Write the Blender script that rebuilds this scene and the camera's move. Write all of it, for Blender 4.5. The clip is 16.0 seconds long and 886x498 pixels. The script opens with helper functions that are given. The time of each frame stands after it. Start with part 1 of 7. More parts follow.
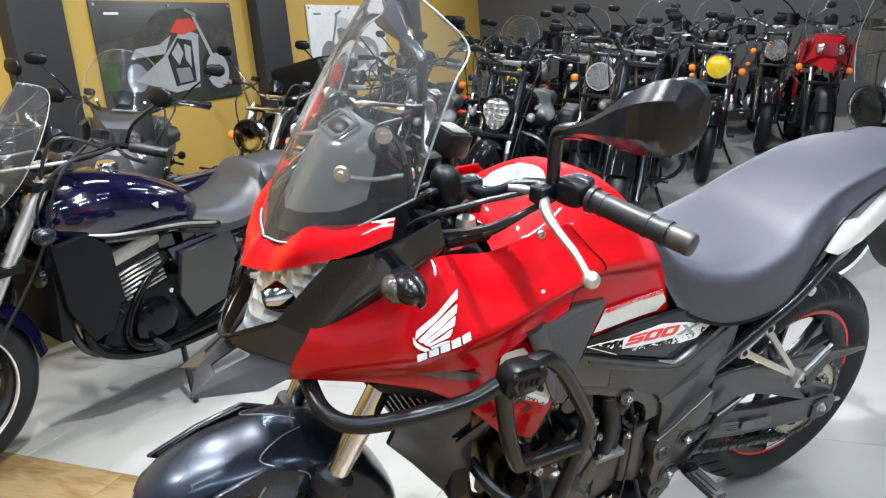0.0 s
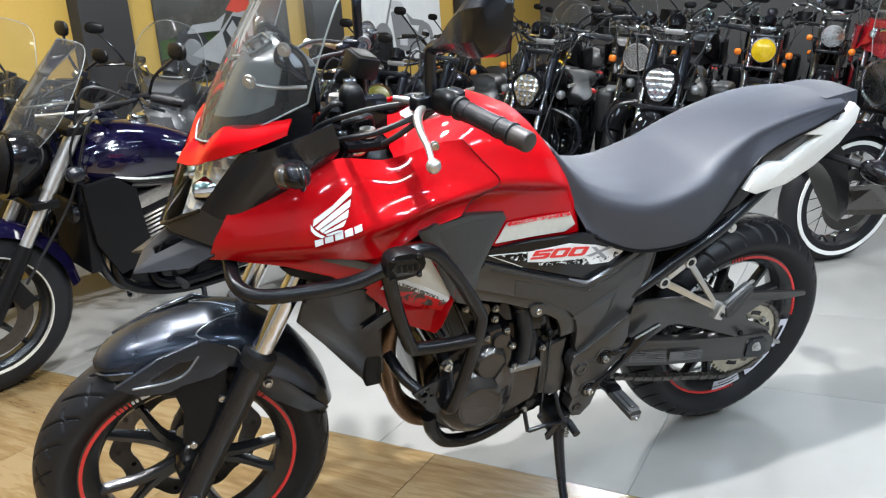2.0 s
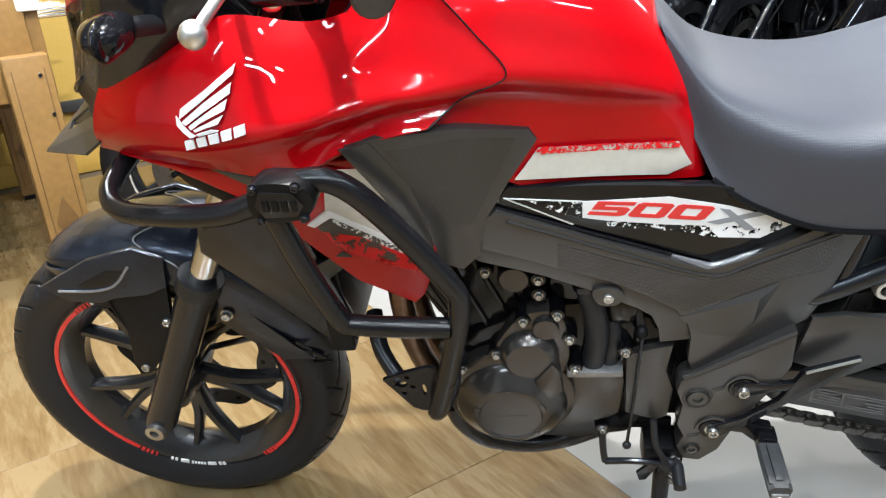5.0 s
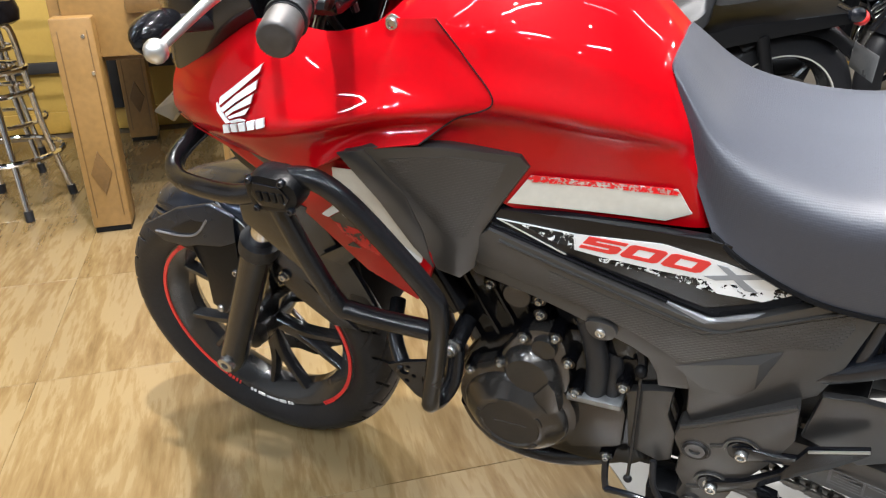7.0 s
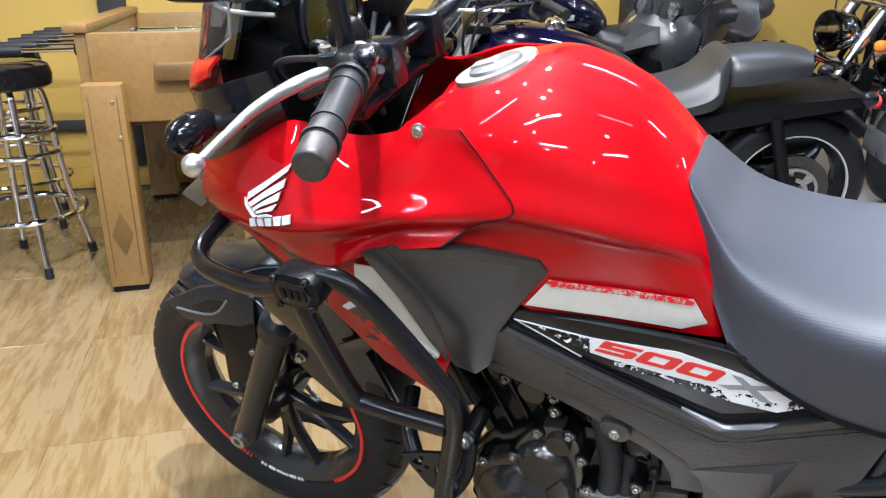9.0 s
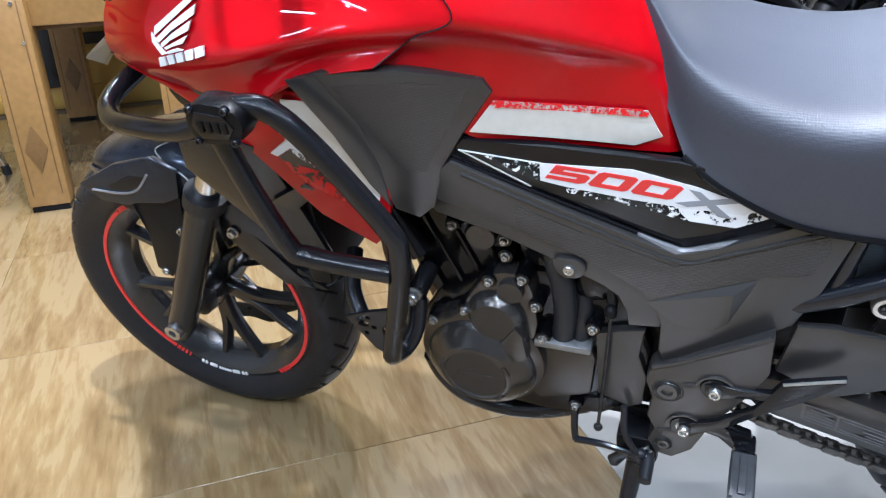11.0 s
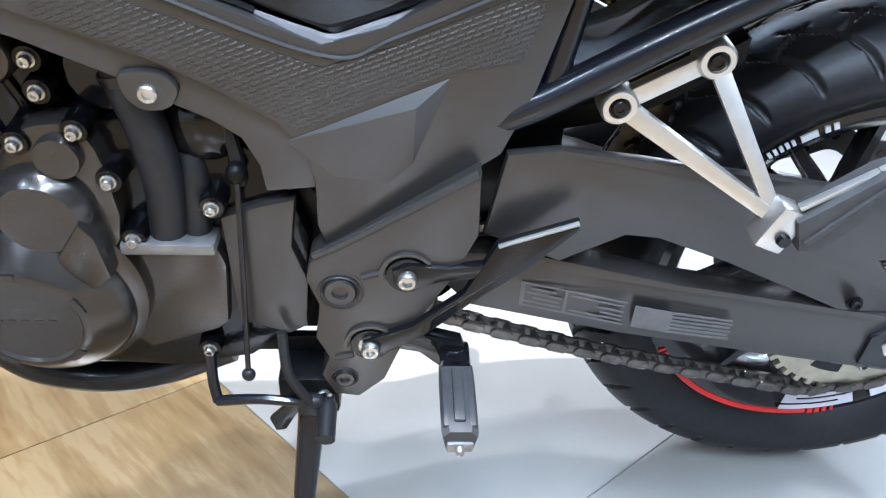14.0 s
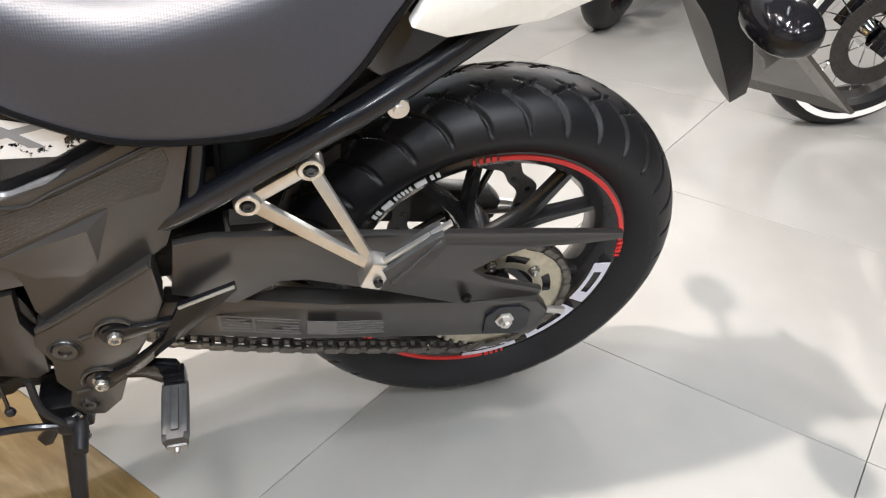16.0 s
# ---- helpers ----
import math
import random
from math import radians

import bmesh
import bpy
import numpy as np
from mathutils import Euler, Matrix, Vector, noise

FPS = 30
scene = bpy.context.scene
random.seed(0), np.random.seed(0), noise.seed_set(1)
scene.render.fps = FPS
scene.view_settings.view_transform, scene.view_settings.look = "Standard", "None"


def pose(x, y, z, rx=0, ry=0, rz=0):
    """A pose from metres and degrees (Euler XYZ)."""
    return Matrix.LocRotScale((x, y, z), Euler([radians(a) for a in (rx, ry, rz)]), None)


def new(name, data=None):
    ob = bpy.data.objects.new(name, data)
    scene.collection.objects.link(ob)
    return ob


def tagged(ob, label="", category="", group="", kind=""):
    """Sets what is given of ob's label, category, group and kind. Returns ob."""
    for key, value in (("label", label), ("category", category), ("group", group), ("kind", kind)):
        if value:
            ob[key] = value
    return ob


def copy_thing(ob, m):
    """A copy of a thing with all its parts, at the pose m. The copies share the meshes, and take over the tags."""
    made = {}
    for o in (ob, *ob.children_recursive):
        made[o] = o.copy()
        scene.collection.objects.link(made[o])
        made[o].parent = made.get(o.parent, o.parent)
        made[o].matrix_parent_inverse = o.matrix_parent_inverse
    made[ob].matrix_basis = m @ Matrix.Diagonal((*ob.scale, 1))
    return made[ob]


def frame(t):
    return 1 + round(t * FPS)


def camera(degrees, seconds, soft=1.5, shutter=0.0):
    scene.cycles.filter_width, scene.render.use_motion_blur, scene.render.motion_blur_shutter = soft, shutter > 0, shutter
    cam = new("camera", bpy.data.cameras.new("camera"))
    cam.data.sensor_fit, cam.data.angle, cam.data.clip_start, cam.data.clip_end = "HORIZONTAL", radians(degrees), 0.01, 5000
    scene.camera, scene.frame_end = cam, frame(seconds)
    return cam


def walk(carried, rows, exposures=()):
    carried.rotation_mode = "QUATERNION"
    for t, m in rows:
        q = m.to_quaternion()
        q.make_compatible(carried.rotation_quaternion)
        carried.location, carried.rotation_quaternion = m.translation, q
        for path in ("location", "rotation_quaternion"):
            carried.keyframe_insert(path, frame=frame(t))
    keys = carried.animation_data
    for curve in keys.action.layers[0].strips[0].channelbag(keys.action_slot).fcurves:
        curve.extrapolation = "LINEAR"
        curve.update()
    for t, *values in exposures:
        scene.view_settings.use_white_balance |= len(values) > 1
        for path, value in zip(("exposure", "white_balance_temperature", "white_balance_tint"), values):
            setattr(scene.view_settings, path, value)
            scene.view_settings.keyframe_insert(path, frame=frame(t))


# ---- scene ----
cam = camera(59.7, 16.0, 1.2)
LENGTH = 2.9614
ROWS = [
    (0.0, 0.0, 0.0, 0.0, 0.0, 0.0, -0.0),
    (0.5, 0.0397, -0.0538, -0.011, 2.87, 0.52, -1.44),
    (1.0, 0.0821, -0.0875, -0.0268, 4.63, 0.72, -1.96),
    (1.5, 0.0954, -0.0908, -0.0392, 5.07, 0.45, -1.98),
    (2.0, 0.1028, -0.0577, -0.0496, 5.5, -0.52, -2.04),
    (2.5, 0.1063, 0.0046, -0.0491, 6.17, -1.84, -2.19),
    (3.0, 0.1247, 0.0481, -0.0483, 8.64, -4.26, -2.6),
    (3.5, 0.1738, 0.0875, -0.0356, 16.95, -7.34, -4.85),
    (4.0, 0.2013, 0.1136, -0.0277, 23.39, -9.48, -6.37),
    (4.5, 0.2095, 0.1554, -0.0228, 28.34, -11.05, -7.16),
    (7.0, 0.2959, 0.231, 0.0243, 51.51, -18.68, -13.29),
    (7.5, 0.2939, 0.228, 0.0386, 52.4, -17.17, -14.43),
    (8.0, 0.2907, 0.2224, 0.0489, 53.26, -14.59, -14.97),
    (10.5, 0.2944, 0.2346, 0.0122, 49.7, -17.52, -13.17),
    (11.0, 0.2897, 0.2403, -0.0014, 47.66, -18.64, -12.87),
    (11.5, 0.2811, 0.2509, -0.0134, 45.39, -19.05, -12.62),
    (12.0, 0.2455, 0.2813, -0.0523, 42.85, -18.99, -12.26),
    (12.5, 0.2147, 0.3146, -0.0865, 39.1, -17.54, -12.64),
    (13.0, 0.2152, 0.3292, -0.0911, 34.54, -15.93, -13.16),
    (13.5, 0.2308, 0.3406, -0.0877, 28.45, -13.99, -13.14),
    (14.0, 0.2549, 0.3494, -0.0793, 22.6, -12.13, -12.41),
    (14.5, 0.2871, 0.3558, -0.0705, 18.17, -11.34, -11.4),
    (15.0, 0.3086, 0.3562, -0.0613, 14.77, -11.25, -10.32),
    (15.5, 0.3267, 0.3362, -0.032, 13.65, -13.45, -9.72),
    (16.0, 0.3299, 0.3028, 0.0077, 11.28, -18.12, -9.1),
]
START = pose(-0.866, -1.3605, 1.22, -14.876, 4.839, -27.63)
walk(cam, [(t, START @ pose(LENGTH * x, LENGTH * y, LENGTH * z, 90 + pitch, roll, yaw)) for t, x, y, z, yaw, pitch, roll in ROWS],
     [(0.0, -0.22, 6100, 9), (2.0, -0.38, 6100, 9), (3.5, -0.33, 6000, 9), (4.5, -0.26, 6150, 9), (7.0, -0.3, 6400, 12), (8.0, -0.4, 6300, 12), (10.5, -0.28, 5350, 13), (11.5, -0.06, 5600, 12), (12.0, 0.24, 5400, 11), (13.0, 0.52, 5350, 12), (13.5, 0.54, 5250, 12), (14.5, 0.22, 6050, 13), (15.0, 0.10, 6350, 14), (16.0, -0.21, 6900, 15)])

# ---- light ----
ROOM = pose(0, 0, 0, 0, 0, 39.7)      # room axes: u along the poster wall, v towards it
WALL_V, WALL_U, BACK_V, LEFT_U, HIGH = 3.3, 8.9, -4.6, -6.5, 3.3

world = bpy.data.worlds.new("indoor_world")
world.use_nodes = True
world.node_tree.nodes["Background"].inputs[0].default_value = (0.9, 0.95, 1.0, 1)
world.node_tree.nodes["Background"].inputs[1].default_value = 0.006
scene.world = world


def lamp(name, u, v, z, watts, sx, sy=None, colour=(1.0, 0.965, 0.92), turn=0.0):
    data = bpy.data.lights.new(name, "AREA")
    data.energy, data.color = watts, colour
    data.shape, data.size = ("RECTANGLE" if sy else "DISK"), sx
    if sy:
        data.size_y = sy
    ob = new(name, data)
    ob.matrix_world = ROOM @ pose(u, v, z, 0, 0, turn)
    return ob


SPOTS = [(-.45, -.2, 225), (-.9, -.9, 28), (-.5, 1.25, 80), (-1.1, 1.75, 70), (.35, 1.8, 82), (-2.6, 1.0, 10), (3.1, 1.3, 16), (4.9, 1.3, 70), (6.7, 1.3, 85), (-4.2, 1.2, 12), (-.1, .2, 22),
         (-1.4, -1.7, 30), (.5, -1.9, 16), (4.3, -.9, 26), (6.4, -.9, 60), (-3.3, -2.0, 40), (-.2, -3.7, 32), (-2.0, -3.6, 50)]
# Unseen tubes; those at u -3.6 are added in place of storefront daylight.
TUBES = [(-1.7, .45, 18), (3.6, .2, 14), (-.9, -1.1, 75), (1.7, 1.6, 45), (1.2, -.85, 6), (-1.3, -2.8, 135), (.9, -2.8, 66), (-3.6, -2.4, 90), (-3.6, -.7, 60), (6.0, .2, 60)]
for u, v, watts in SPOTS:
    lamp("spot_lamp", u, v, HIGH - 0.13, watts, 0.09, colour=(1.0, 0.97, 0.925))
for u, v, watts in TUBES:
    lamp("tube_lamp", u, v, HIGH - 0.12, watts, 1.2, 0.06, (0.74, 0.88, 1.0))

# ---- materials ----
def mat(name, colour, rough=0.5, metal=0.0, vary=0.15, scale=6.0, fine=90.0, bump=0.05, coat=0.0, rvary=0.1, spec=0.5):
    """A plain surface with colour change at two scales, uneven gloss and a fine relief."""
    m = bpy.data.materials.new(name)
    m.use_nodes = True
    n, l = m.node_tree.nodes, m.node_tree.links
    b = n["Principled BSDF"]
    b.inputs["Metallic"].default_value = metal
    b.inputs["Coat Weight"].default_value = coat
    b.inputs["Coat Roughness"].default_value = 0.015
    b.inputs["Specular IOR Level"].default_value = spec
    co = n.new("ShaderNodeTexCoord")
    big, small = n.new("ShaderNodeTexNoise"), n.new("ShaderNodeTexNoise")
    big.inputs["Scale"].default_value, small.inputs["Scale"].default_value = scale, fine
    big.inputs["Detail"].default_value = 4
    for t in (big, small):
        l.new(co.outputs["Object"], t.inputs["Vector"])
    add = n.new("ShaderNodeMath")
    add.operation = "ADD"
    l.new(big.outputs["Fac"], add.inputs[0]), l.new(small.outputs["Fac"], add.inputs[1])
    mix = n.new("ShaderNodeMapRange")
    mix.inputs["From Min"].default_value, mix.inputs["From Max"].default_value = 0.6, 1.4
    mix.inputs["To Min"].default_value, mix.inputs["To Max"].default_value = 1 - vary, 1 + vary
    l.new(add.outputs[0], mix.inputs["Value"])
    tint = n.new("ShaderNodeMix")
    tint.data_type, tint.blend_type = "RGBA", "MULTIPLY"
    tint.inputs["Factor"].default_value = 1
    tint.inputs["A"].default_value = (*colour, 1)
    l.new(mix.outputs[0], tint.inputs["B"])
    l.new(tint.outputs["Result"], b.inputs["Base Color"])
    ro = n.new("ShaderNodeMapRange")
    ro.inputs["To Min"].default_value, ro.inputs["To Max"].default_value = max(0.02, rough - rvary), min(1, rough + rvary)
    l.new(big.outputs["Fac"], ro.inputs["Value"]), l.new(ro.outputs[0], b.inputs["Roughness"])
    if bump:
        bp = n.new("ShaderNodeBump")
        bp.inputs["Strength"].default_value, bp.inputs["Distance"].default_value = bump, 0.002
        l.new(small.outputs["Fac"], bp.inputs["Height"]), l.new(bp.outputs[0], b.inputs["Normal"])
    m["base"] = True
    return m


def relief(m, kind, size, strength, depth=0.001, turn=0.0):
    """A woven, dimpled or lined relief over a material made by mat()."""
    n, l = m.node_tree.nodes, m.node_tree.links
    b = n["Principled BSDF"]
    co = n.new("ShaderNodeTexCoord")
    if kind == "dots":
        t = n.new("ShaderNodeTexVoronoi")
        t.inputs["Scale"].default_value, t.inputs["Randomness"].default_value = size, 0.1
        out = t.outputs["Distance"]
        l.new(co.outputs["Object"], t.inputs["Vector"])
    elif kind == "bricks":
        t = n.new("ShaderNodeTexBrick")
        t.inputs["Scale"].default_value, t.inputs["Mortar Size"].default_value, t.inputs["Mortar Smooth"].default_value = size, 0.085, 0.5
        sp, cb = n.new("ShaderNodeSeparateXYZ"), n.new("ShaderNodeCombineXYZ")
        rot = n.new("ShaderNodeMapping")
        rot.inputs["Rotation"].default_value = (0, 0, -radians(turn))
        l.new(co.outputs["Object"], sp.inputs[0]), l.new(sp.outputs[0], cb.inputs[0]), l.new(sp.outputs[2], cb.inputs[1])
        l.new(cb.outputs[0], rot.inputs[0]), l.new(rot.outputs[0], t.inputs["Vector"])
        out = t.outputs["Fac"]
        strength = -strength
    elif kind == "lines":
        t = n.new("ShaderNodeTexWave")
        t.bands_direction = "Z"
        t.inputs["Scale"].default_value = size
        out = t.outputs["Fac"]
        l.new(co.outputs["Object"], t.inputs["Vector"])
    else:
        t = n.new("ShaderNodeTexChecker")
        t.inputs["Scale"].default_value = size
        turn = n.new("ShaderNodeMapping")
        turn.inputs["Rotation"].default_value = (0.5, 0.78, 0.6)
        l.new(co.outputs["Object"], turn.inputs["Vector"]), l.new(turn.outputs[0], t.inputs["Vector"])
        out = t.outputs["Fac"]
    bp = n.new("ShaderNodeBump")
    bp.inputs["Strength"].default_value, bp.inputs["Distance"].default_value = abs(strength), depth
    bp.invert = strength < 0
    l.new(out, bp.inputs["Height"])
    if b.inputs["Normal"].links:
        l.new(b.inputs["Normal"].links[0].from_socket, bp.inputs["Normal"])
    l.new(bp.outputs[0], b.inputs["Normal"])
    return m


def glass(name, colour, ior=1.15, haze=0.0):
    """Thin clear sheet: see-through, with a glossy face and a pale haze put in for broad reflections."""
    m = bpy.data.materials.new(name)
    m.use_nodes = True
    n, l = m.node_tree.nodes, m.node_tree.links
    out = n["Material Output"]
    tr, gl, fr, mx = (n.new("ShaderNode" + k) for k in ("BsdfTransparent", "BsdfGlossy", "Fresnel", "MixShader"))
    tr.inputs[0].default_value = (*colour, 1)
    gl.inputs["Roughness"].default_value = 0.03
    fr.inputs[0].default_value = ior
    l.new(fr.outputs[0], mx.inputs[0]), l.new(tr.outputs[0], mx.inputs[1]), l.new(gl.outputs[0], mx.inputs[2])
    sheen_haze, film = n.new("ShaderNodeBsdfDiffuse"), n.new("ShaderNodeMixShader")
    sheen_haze.inputs[0].default_value = (0.8, 0.82, 0.83, 1)
    streak, rng, co = n.new("ShaderNodeTexNoise"), n.new("ShaderNodeMapRange"), n.new("ShaderNodeTexCoord")
    streak.inputs["Scale"].default_value = 9
    rng.inputs["To Min"].default_value, rng.inputs["To Max"].default_value = haze * 0.5, haze * 1.5
    l.new(co.outputs["Object"], streak.inputs["Vector"]), l.new(streak.outputs["Fac"], rng.inputs["Value"]), l.new(rng.outputs[0], film.inputs[0])
    l.new(mx.outputs[0], film.inputs[1]), l.new(sheen_haze.outputs[0], film.inputs[2])
    l.new(film.outputs[0], out.inputs["Surface"])
    return m


def splatter(name, ink, scale, edge):
    """Decal film with torn flecks: ink where the noise is high, clear elsewhere."""
    m = bpy.data.materials.new(name)
    m.use_nodes = True
    n, l = m.node_tree.nodes, m.node_tree.links
    b = n["Principled BSDF"]
    b.inputs["Base Color"].default_value = (*ink, 1)
    b.inputs["Roughness"].default_value = 0.3
    co, no, gt = n.new("ShaderNodeTexCoord"), n.new("ShaderNodeTexNoise"), n.new("ShaderNodeMath")
    no.inputs["Scale"].default_value, no.inputs["Detail"].default_value, no.inputs["Roughness"].default_value = scale, 6, 0.7
    gt.operation = "GREATER_THAN"
    gt.inputs[1].default_value = edge
    l.new(co.outputs["Object"], no.inputs["Vector"]), l.new(no.outputs["Fac"], gt.inputs[0]), l.new(gt.outputs[0], b.inputs["Alpha"])
    return m


RED = mat("red_lacquer", (0.33, 0.0004, 0.003), 0.5, vary=0.05, bump=0.0, coat=0.6, rvary=0.03, spec=0.04)
GREY = relief(mat("dark_grey_plastic", (0.020, 0.0187, 0.018), 0.31, vary=0.07, scale=9, fine=50, bump=0.0, spec=0.64, rvary=0.03), "bricks", 62, 0.6, 0.0008, 21)
GREY2 = mat("smooth_grey_plastic", (0.021, 0.0195, 0.0186), 0.31, vary=0.07, scale=8, fine=50, bump=0.0, spec=0.66, rvary=0.03)
LINED = relief(mat("fine_lined_plastic", (0.021, 0.0195, 0.0186), 0.31, vary=0.07, scale=8, fine=50, bump=0.0, spec=0.65, rvary=0.03), "lines", 105, 0.08, 0.0003)
SHADED = mat("rail_gap_shade_brown", (0.020, 0.011, 0.008), 0.3, vary=0.15, bump=0.02)
LABELG = mat("faded_grey_print", (0.085, 0.083, 0.086), 0.5, vary=0.25, scale=60, bump=0.0)
BEAKM = mat("satin_grey_beak", (0.014, 0.015, 0.018), 0.3, vary=0.12, scale=9, fine=260, bump=0.02, spec=0.6, rvary=0.04)
SATIN = mat("satin_black_paint", (0.006, 0.007, 0.010), 0.24, vary=0.12, bump=0.03, coat=0.2, spec=0.34)
MATT = mat("matt_black_plastic", (0.0045, 0.0045, 0.005), 0.36, vary=0.2, scale=10, fine=220, bump=0.2, spec=0.14)
DOTTED = relief(mat("dimpled_black_plastic", (0.012, 0.012, 0.0125), 0.30, vary=0.12, bump=0.0, spec=0.7, rvary=0.04), "bricks", 70, 0.4, 0.0006, 10)
FENDM = mat("blue_black_fender_paint", (0.020, 0.025, 0.037), 0.25, 0.6, vary=0.1, bump=0.03, coat=0.2, spec=0.4)
GLOSS = mat("gloss_black", (0.005, 0.005, 0.006), 0.10, vary=0.1, bump=0.0, rvary=0.04, spec=0.32)
BARM = mat("powder_coated_tube", (0.006, 0.006, 0.007), 0.24, vary=0.18, scale=14, fine=300, bump=0.12, spec=0.32)
ENGINE = mat("bronze_black_engine", (0.060, 0.055, 0.051), 0.21, 0.75, vary=0.08, scale=10, fine=200, bump=0.0, spec=0.6, rvary=0.03)
ENGB = mat("black_engine", (0.002, 0.002, 0.0025), 0.13, 0.0, vary=0.3, scale=14, fine=180, bump=0.1, spec=0.25)
SEATM = relief(mat("grey_vinyl", (0.032, 0.034, 0.044), 0.50, vary=0.08, scale=5, fine=220, bump=0.05), "dots", 400, 0.26, 0.0008)
ALUD = mat("dull_cast_aluminium", (0.20, 0.20, 0.20), 0.42, 0.7, vary=0.2, scale=20)
# Pale colour draws the highlight along the clear screen's edge.
EDGEM = mat("acrylic_edge_highlight", (0.20, 0.22, 0.22), 0.45, vary=0.1, bump=0.0)
STEEL = mat("brushed_aluminium", (0.56, 0.55, 0.53), 0.34, 0.9, vary=0.1, bump=0.05)
CHROME = mat("chrome", (0.75, 0.75, 0.76), 0.08, 1.0, vary=0.05, bump=0.0, rvary=0.04)
STANCH = mat("fork_tube_steel", (0.60, 0.61, 0.63), 0.14, 1.0, vary=0.08, bump=0.0)
BOLT = mat("zinc_bolt", (0.40, 0.39, 0.37), 0.25, 0.9, vary=0.2, fine=300, bump=0.1)
RUBBER = mat("ribbed_rubber", (0.012, 0.012, 0.0135), 0.45, vary=0.2, bump=0.15, spec=0.3)
PEGR = mat("worn_peg_rubber", (0.030, 0.030, 0.031), 0.6, vary=0.35, scale=20, bump=0.2)
EDGES = mat("satin_silver_edge", (0.22, 0.22, 0.23), 0.32, 0.6, vary=0.1, bump=0.03)
WHITEP = mat("white_paint", (0.72, 0.71, 0.68), 0.3, vary=0.05, bump=0.02, coat=0.3)
SILVER = mat("silver_film", (0.50, 0.48, 0.43), 0.4, 0.2, vary=0.08, scale=20, bump=0.02)
WHITEF = mat("white_film", (0.66, 0.66, 0.66), 0.4, vary=0.03, bump=0.0)
LILACF = mat("pale_lilac_film", (0.55, 0.55, 0.62), 0.4, vary=0.05, bump=0.0)
REDF = mat("red_sticker", (0.58, 0.025, 0.022), 0.4, vary=0.06, bump=0.0)
PETAL = mat("dark_brake_disc", (0.075, 0.070, 0.066), 0.32, 0.85, vary=0.25, scale=20)
GOLD = mat("sprocket_steel", (0.46, 0.42, 0.33), 0.35, 0.8, vary=0.2, scale=20)
CHAINM = mat("oily_chain", (0.13, 0.12, 0.11), 0.33, 0.8, vary=0.4, scale=60)
SCREEN = glass("clear_acrylic", (0.955, 0.965, 0.962), ior=1.2, haze=0.025)
BGSCREEN = glass("clear_touring_screen", (0.86, 0.88, 0.88), ior=1.5, haze=0.008)
SMOKE = glass("smoked_acrylic", (0.60, 0.58, 0.54), ior=1.4, haze=0.02)
LENS = glass("clear_lens", (0.95, 0.96, 0.97), ior=1.18)
FLECK_W = splatter("white_flecks", (0.75, 0.75, 0.74), 110, 0.57)
RED_EDGE = splatter("torn_red", (0.62, 0.003, 0.008), 200, 0.5)
ORANGE = mat("amber_lens", (0.8, 0.20, 0.02), 0.15, vary=0.1, coat=0.8, bump=0.0)
YLENS = mat("yellow_headlight_lens", (0.75, 0.52, 0.01), 0.15, vary=0.2, scale=30, coat=0.8, bump=0.1)
REFLECTOR = relief(mat("headlamp_reflector", (0.80, 0.83, 0.87), 0.16, 0.55, vary=0.2, scale=40, bump=0.3), "dots", 45, 1.0, 0.01)
REFL2 = relief(mat("lamp_bowl_chrome", (0.62, 0.64, 0.66), 0.12, 0.95, vary=0.2, scale=40, bump=0.2), "dots", 30, 0.7, 0.008)
TYRE = mat("tyre_rubber", (0.009, 0.009, 0.0105), 0.42, vary=0.25, scale=9, fine=140, bump=0.15, spec=0.26)
RIMM = mat("black_rim", (0.012, 0.012, 0.013), 0.25, 0.1, vary=0.15, bump=0.03, coat=0.3)


# ---- shapes ----
def thing(name, label, category, m=None, group=""):
    ob = tagged(new(name), label, category, group)
    ob.empty_display_size = 0.1
    if m is not None:
        ob.matrix_world = m
    return ob


def part(name, bm, material, parent=None, label="", sharp=38.0, m=None):
    me = bpy.data.meshes.new(name)
    bmesh.ops.recalc_face_normals(bm, faces=bm.faces)
    bm.to_mesh(me)
    bm.free()
    me.polygons.foreach_set("use_smooth", [True] * len(me.polygons))
    me.set_sharp_from_angle(angle=radians(sharp))
    me.materials.append(material)
    ob = new(name, me)
    if parent is not None:
        ob.parent = parent
    if m is not None:
        ob.matrix_basis = m
    if label:
        ob["label"] = label
    return ob


def spline(points, n):
    """n points on a smooth curve through the given ones."""
    p = np.array(points, float)
    if len(p) == 2:
        return p[0] + (p[1] - p[0]) * np.linspace(0, 1, n)[:, None]
    e = np.vstack([2 * p[0] - p[1], p, 2 * p[-1] - p[-2]])
    out = []
    for s in np.linspace(0, len(p) - 1, n):
        i = min(int(s), len(p) - 2)
        f = s - i
        a, b, c, d = e[i:i + 4]
        out.append(0.5 * (2 * b + (c - a) * f + (2 * a - 5 * b + 4 * c - d) * f * f + (3 * b - a - 3 * c + d) * f ** 3))
    return np.array(out)


def add_grid(bm, g, closed=False):
    """Faces over rows of points; closed: each row is a ring."""
    vs = [[bm.verts.new(p) for p in row] for row in g]
    k = len(vs[0])
    for a, b in zip(vs, vs[1:]):
        for i in range(k if closed else k - 1):
            j = (i + 1) % k
            bm.faces.new((a[i], a[j], b[j], b[i]))
    return vs


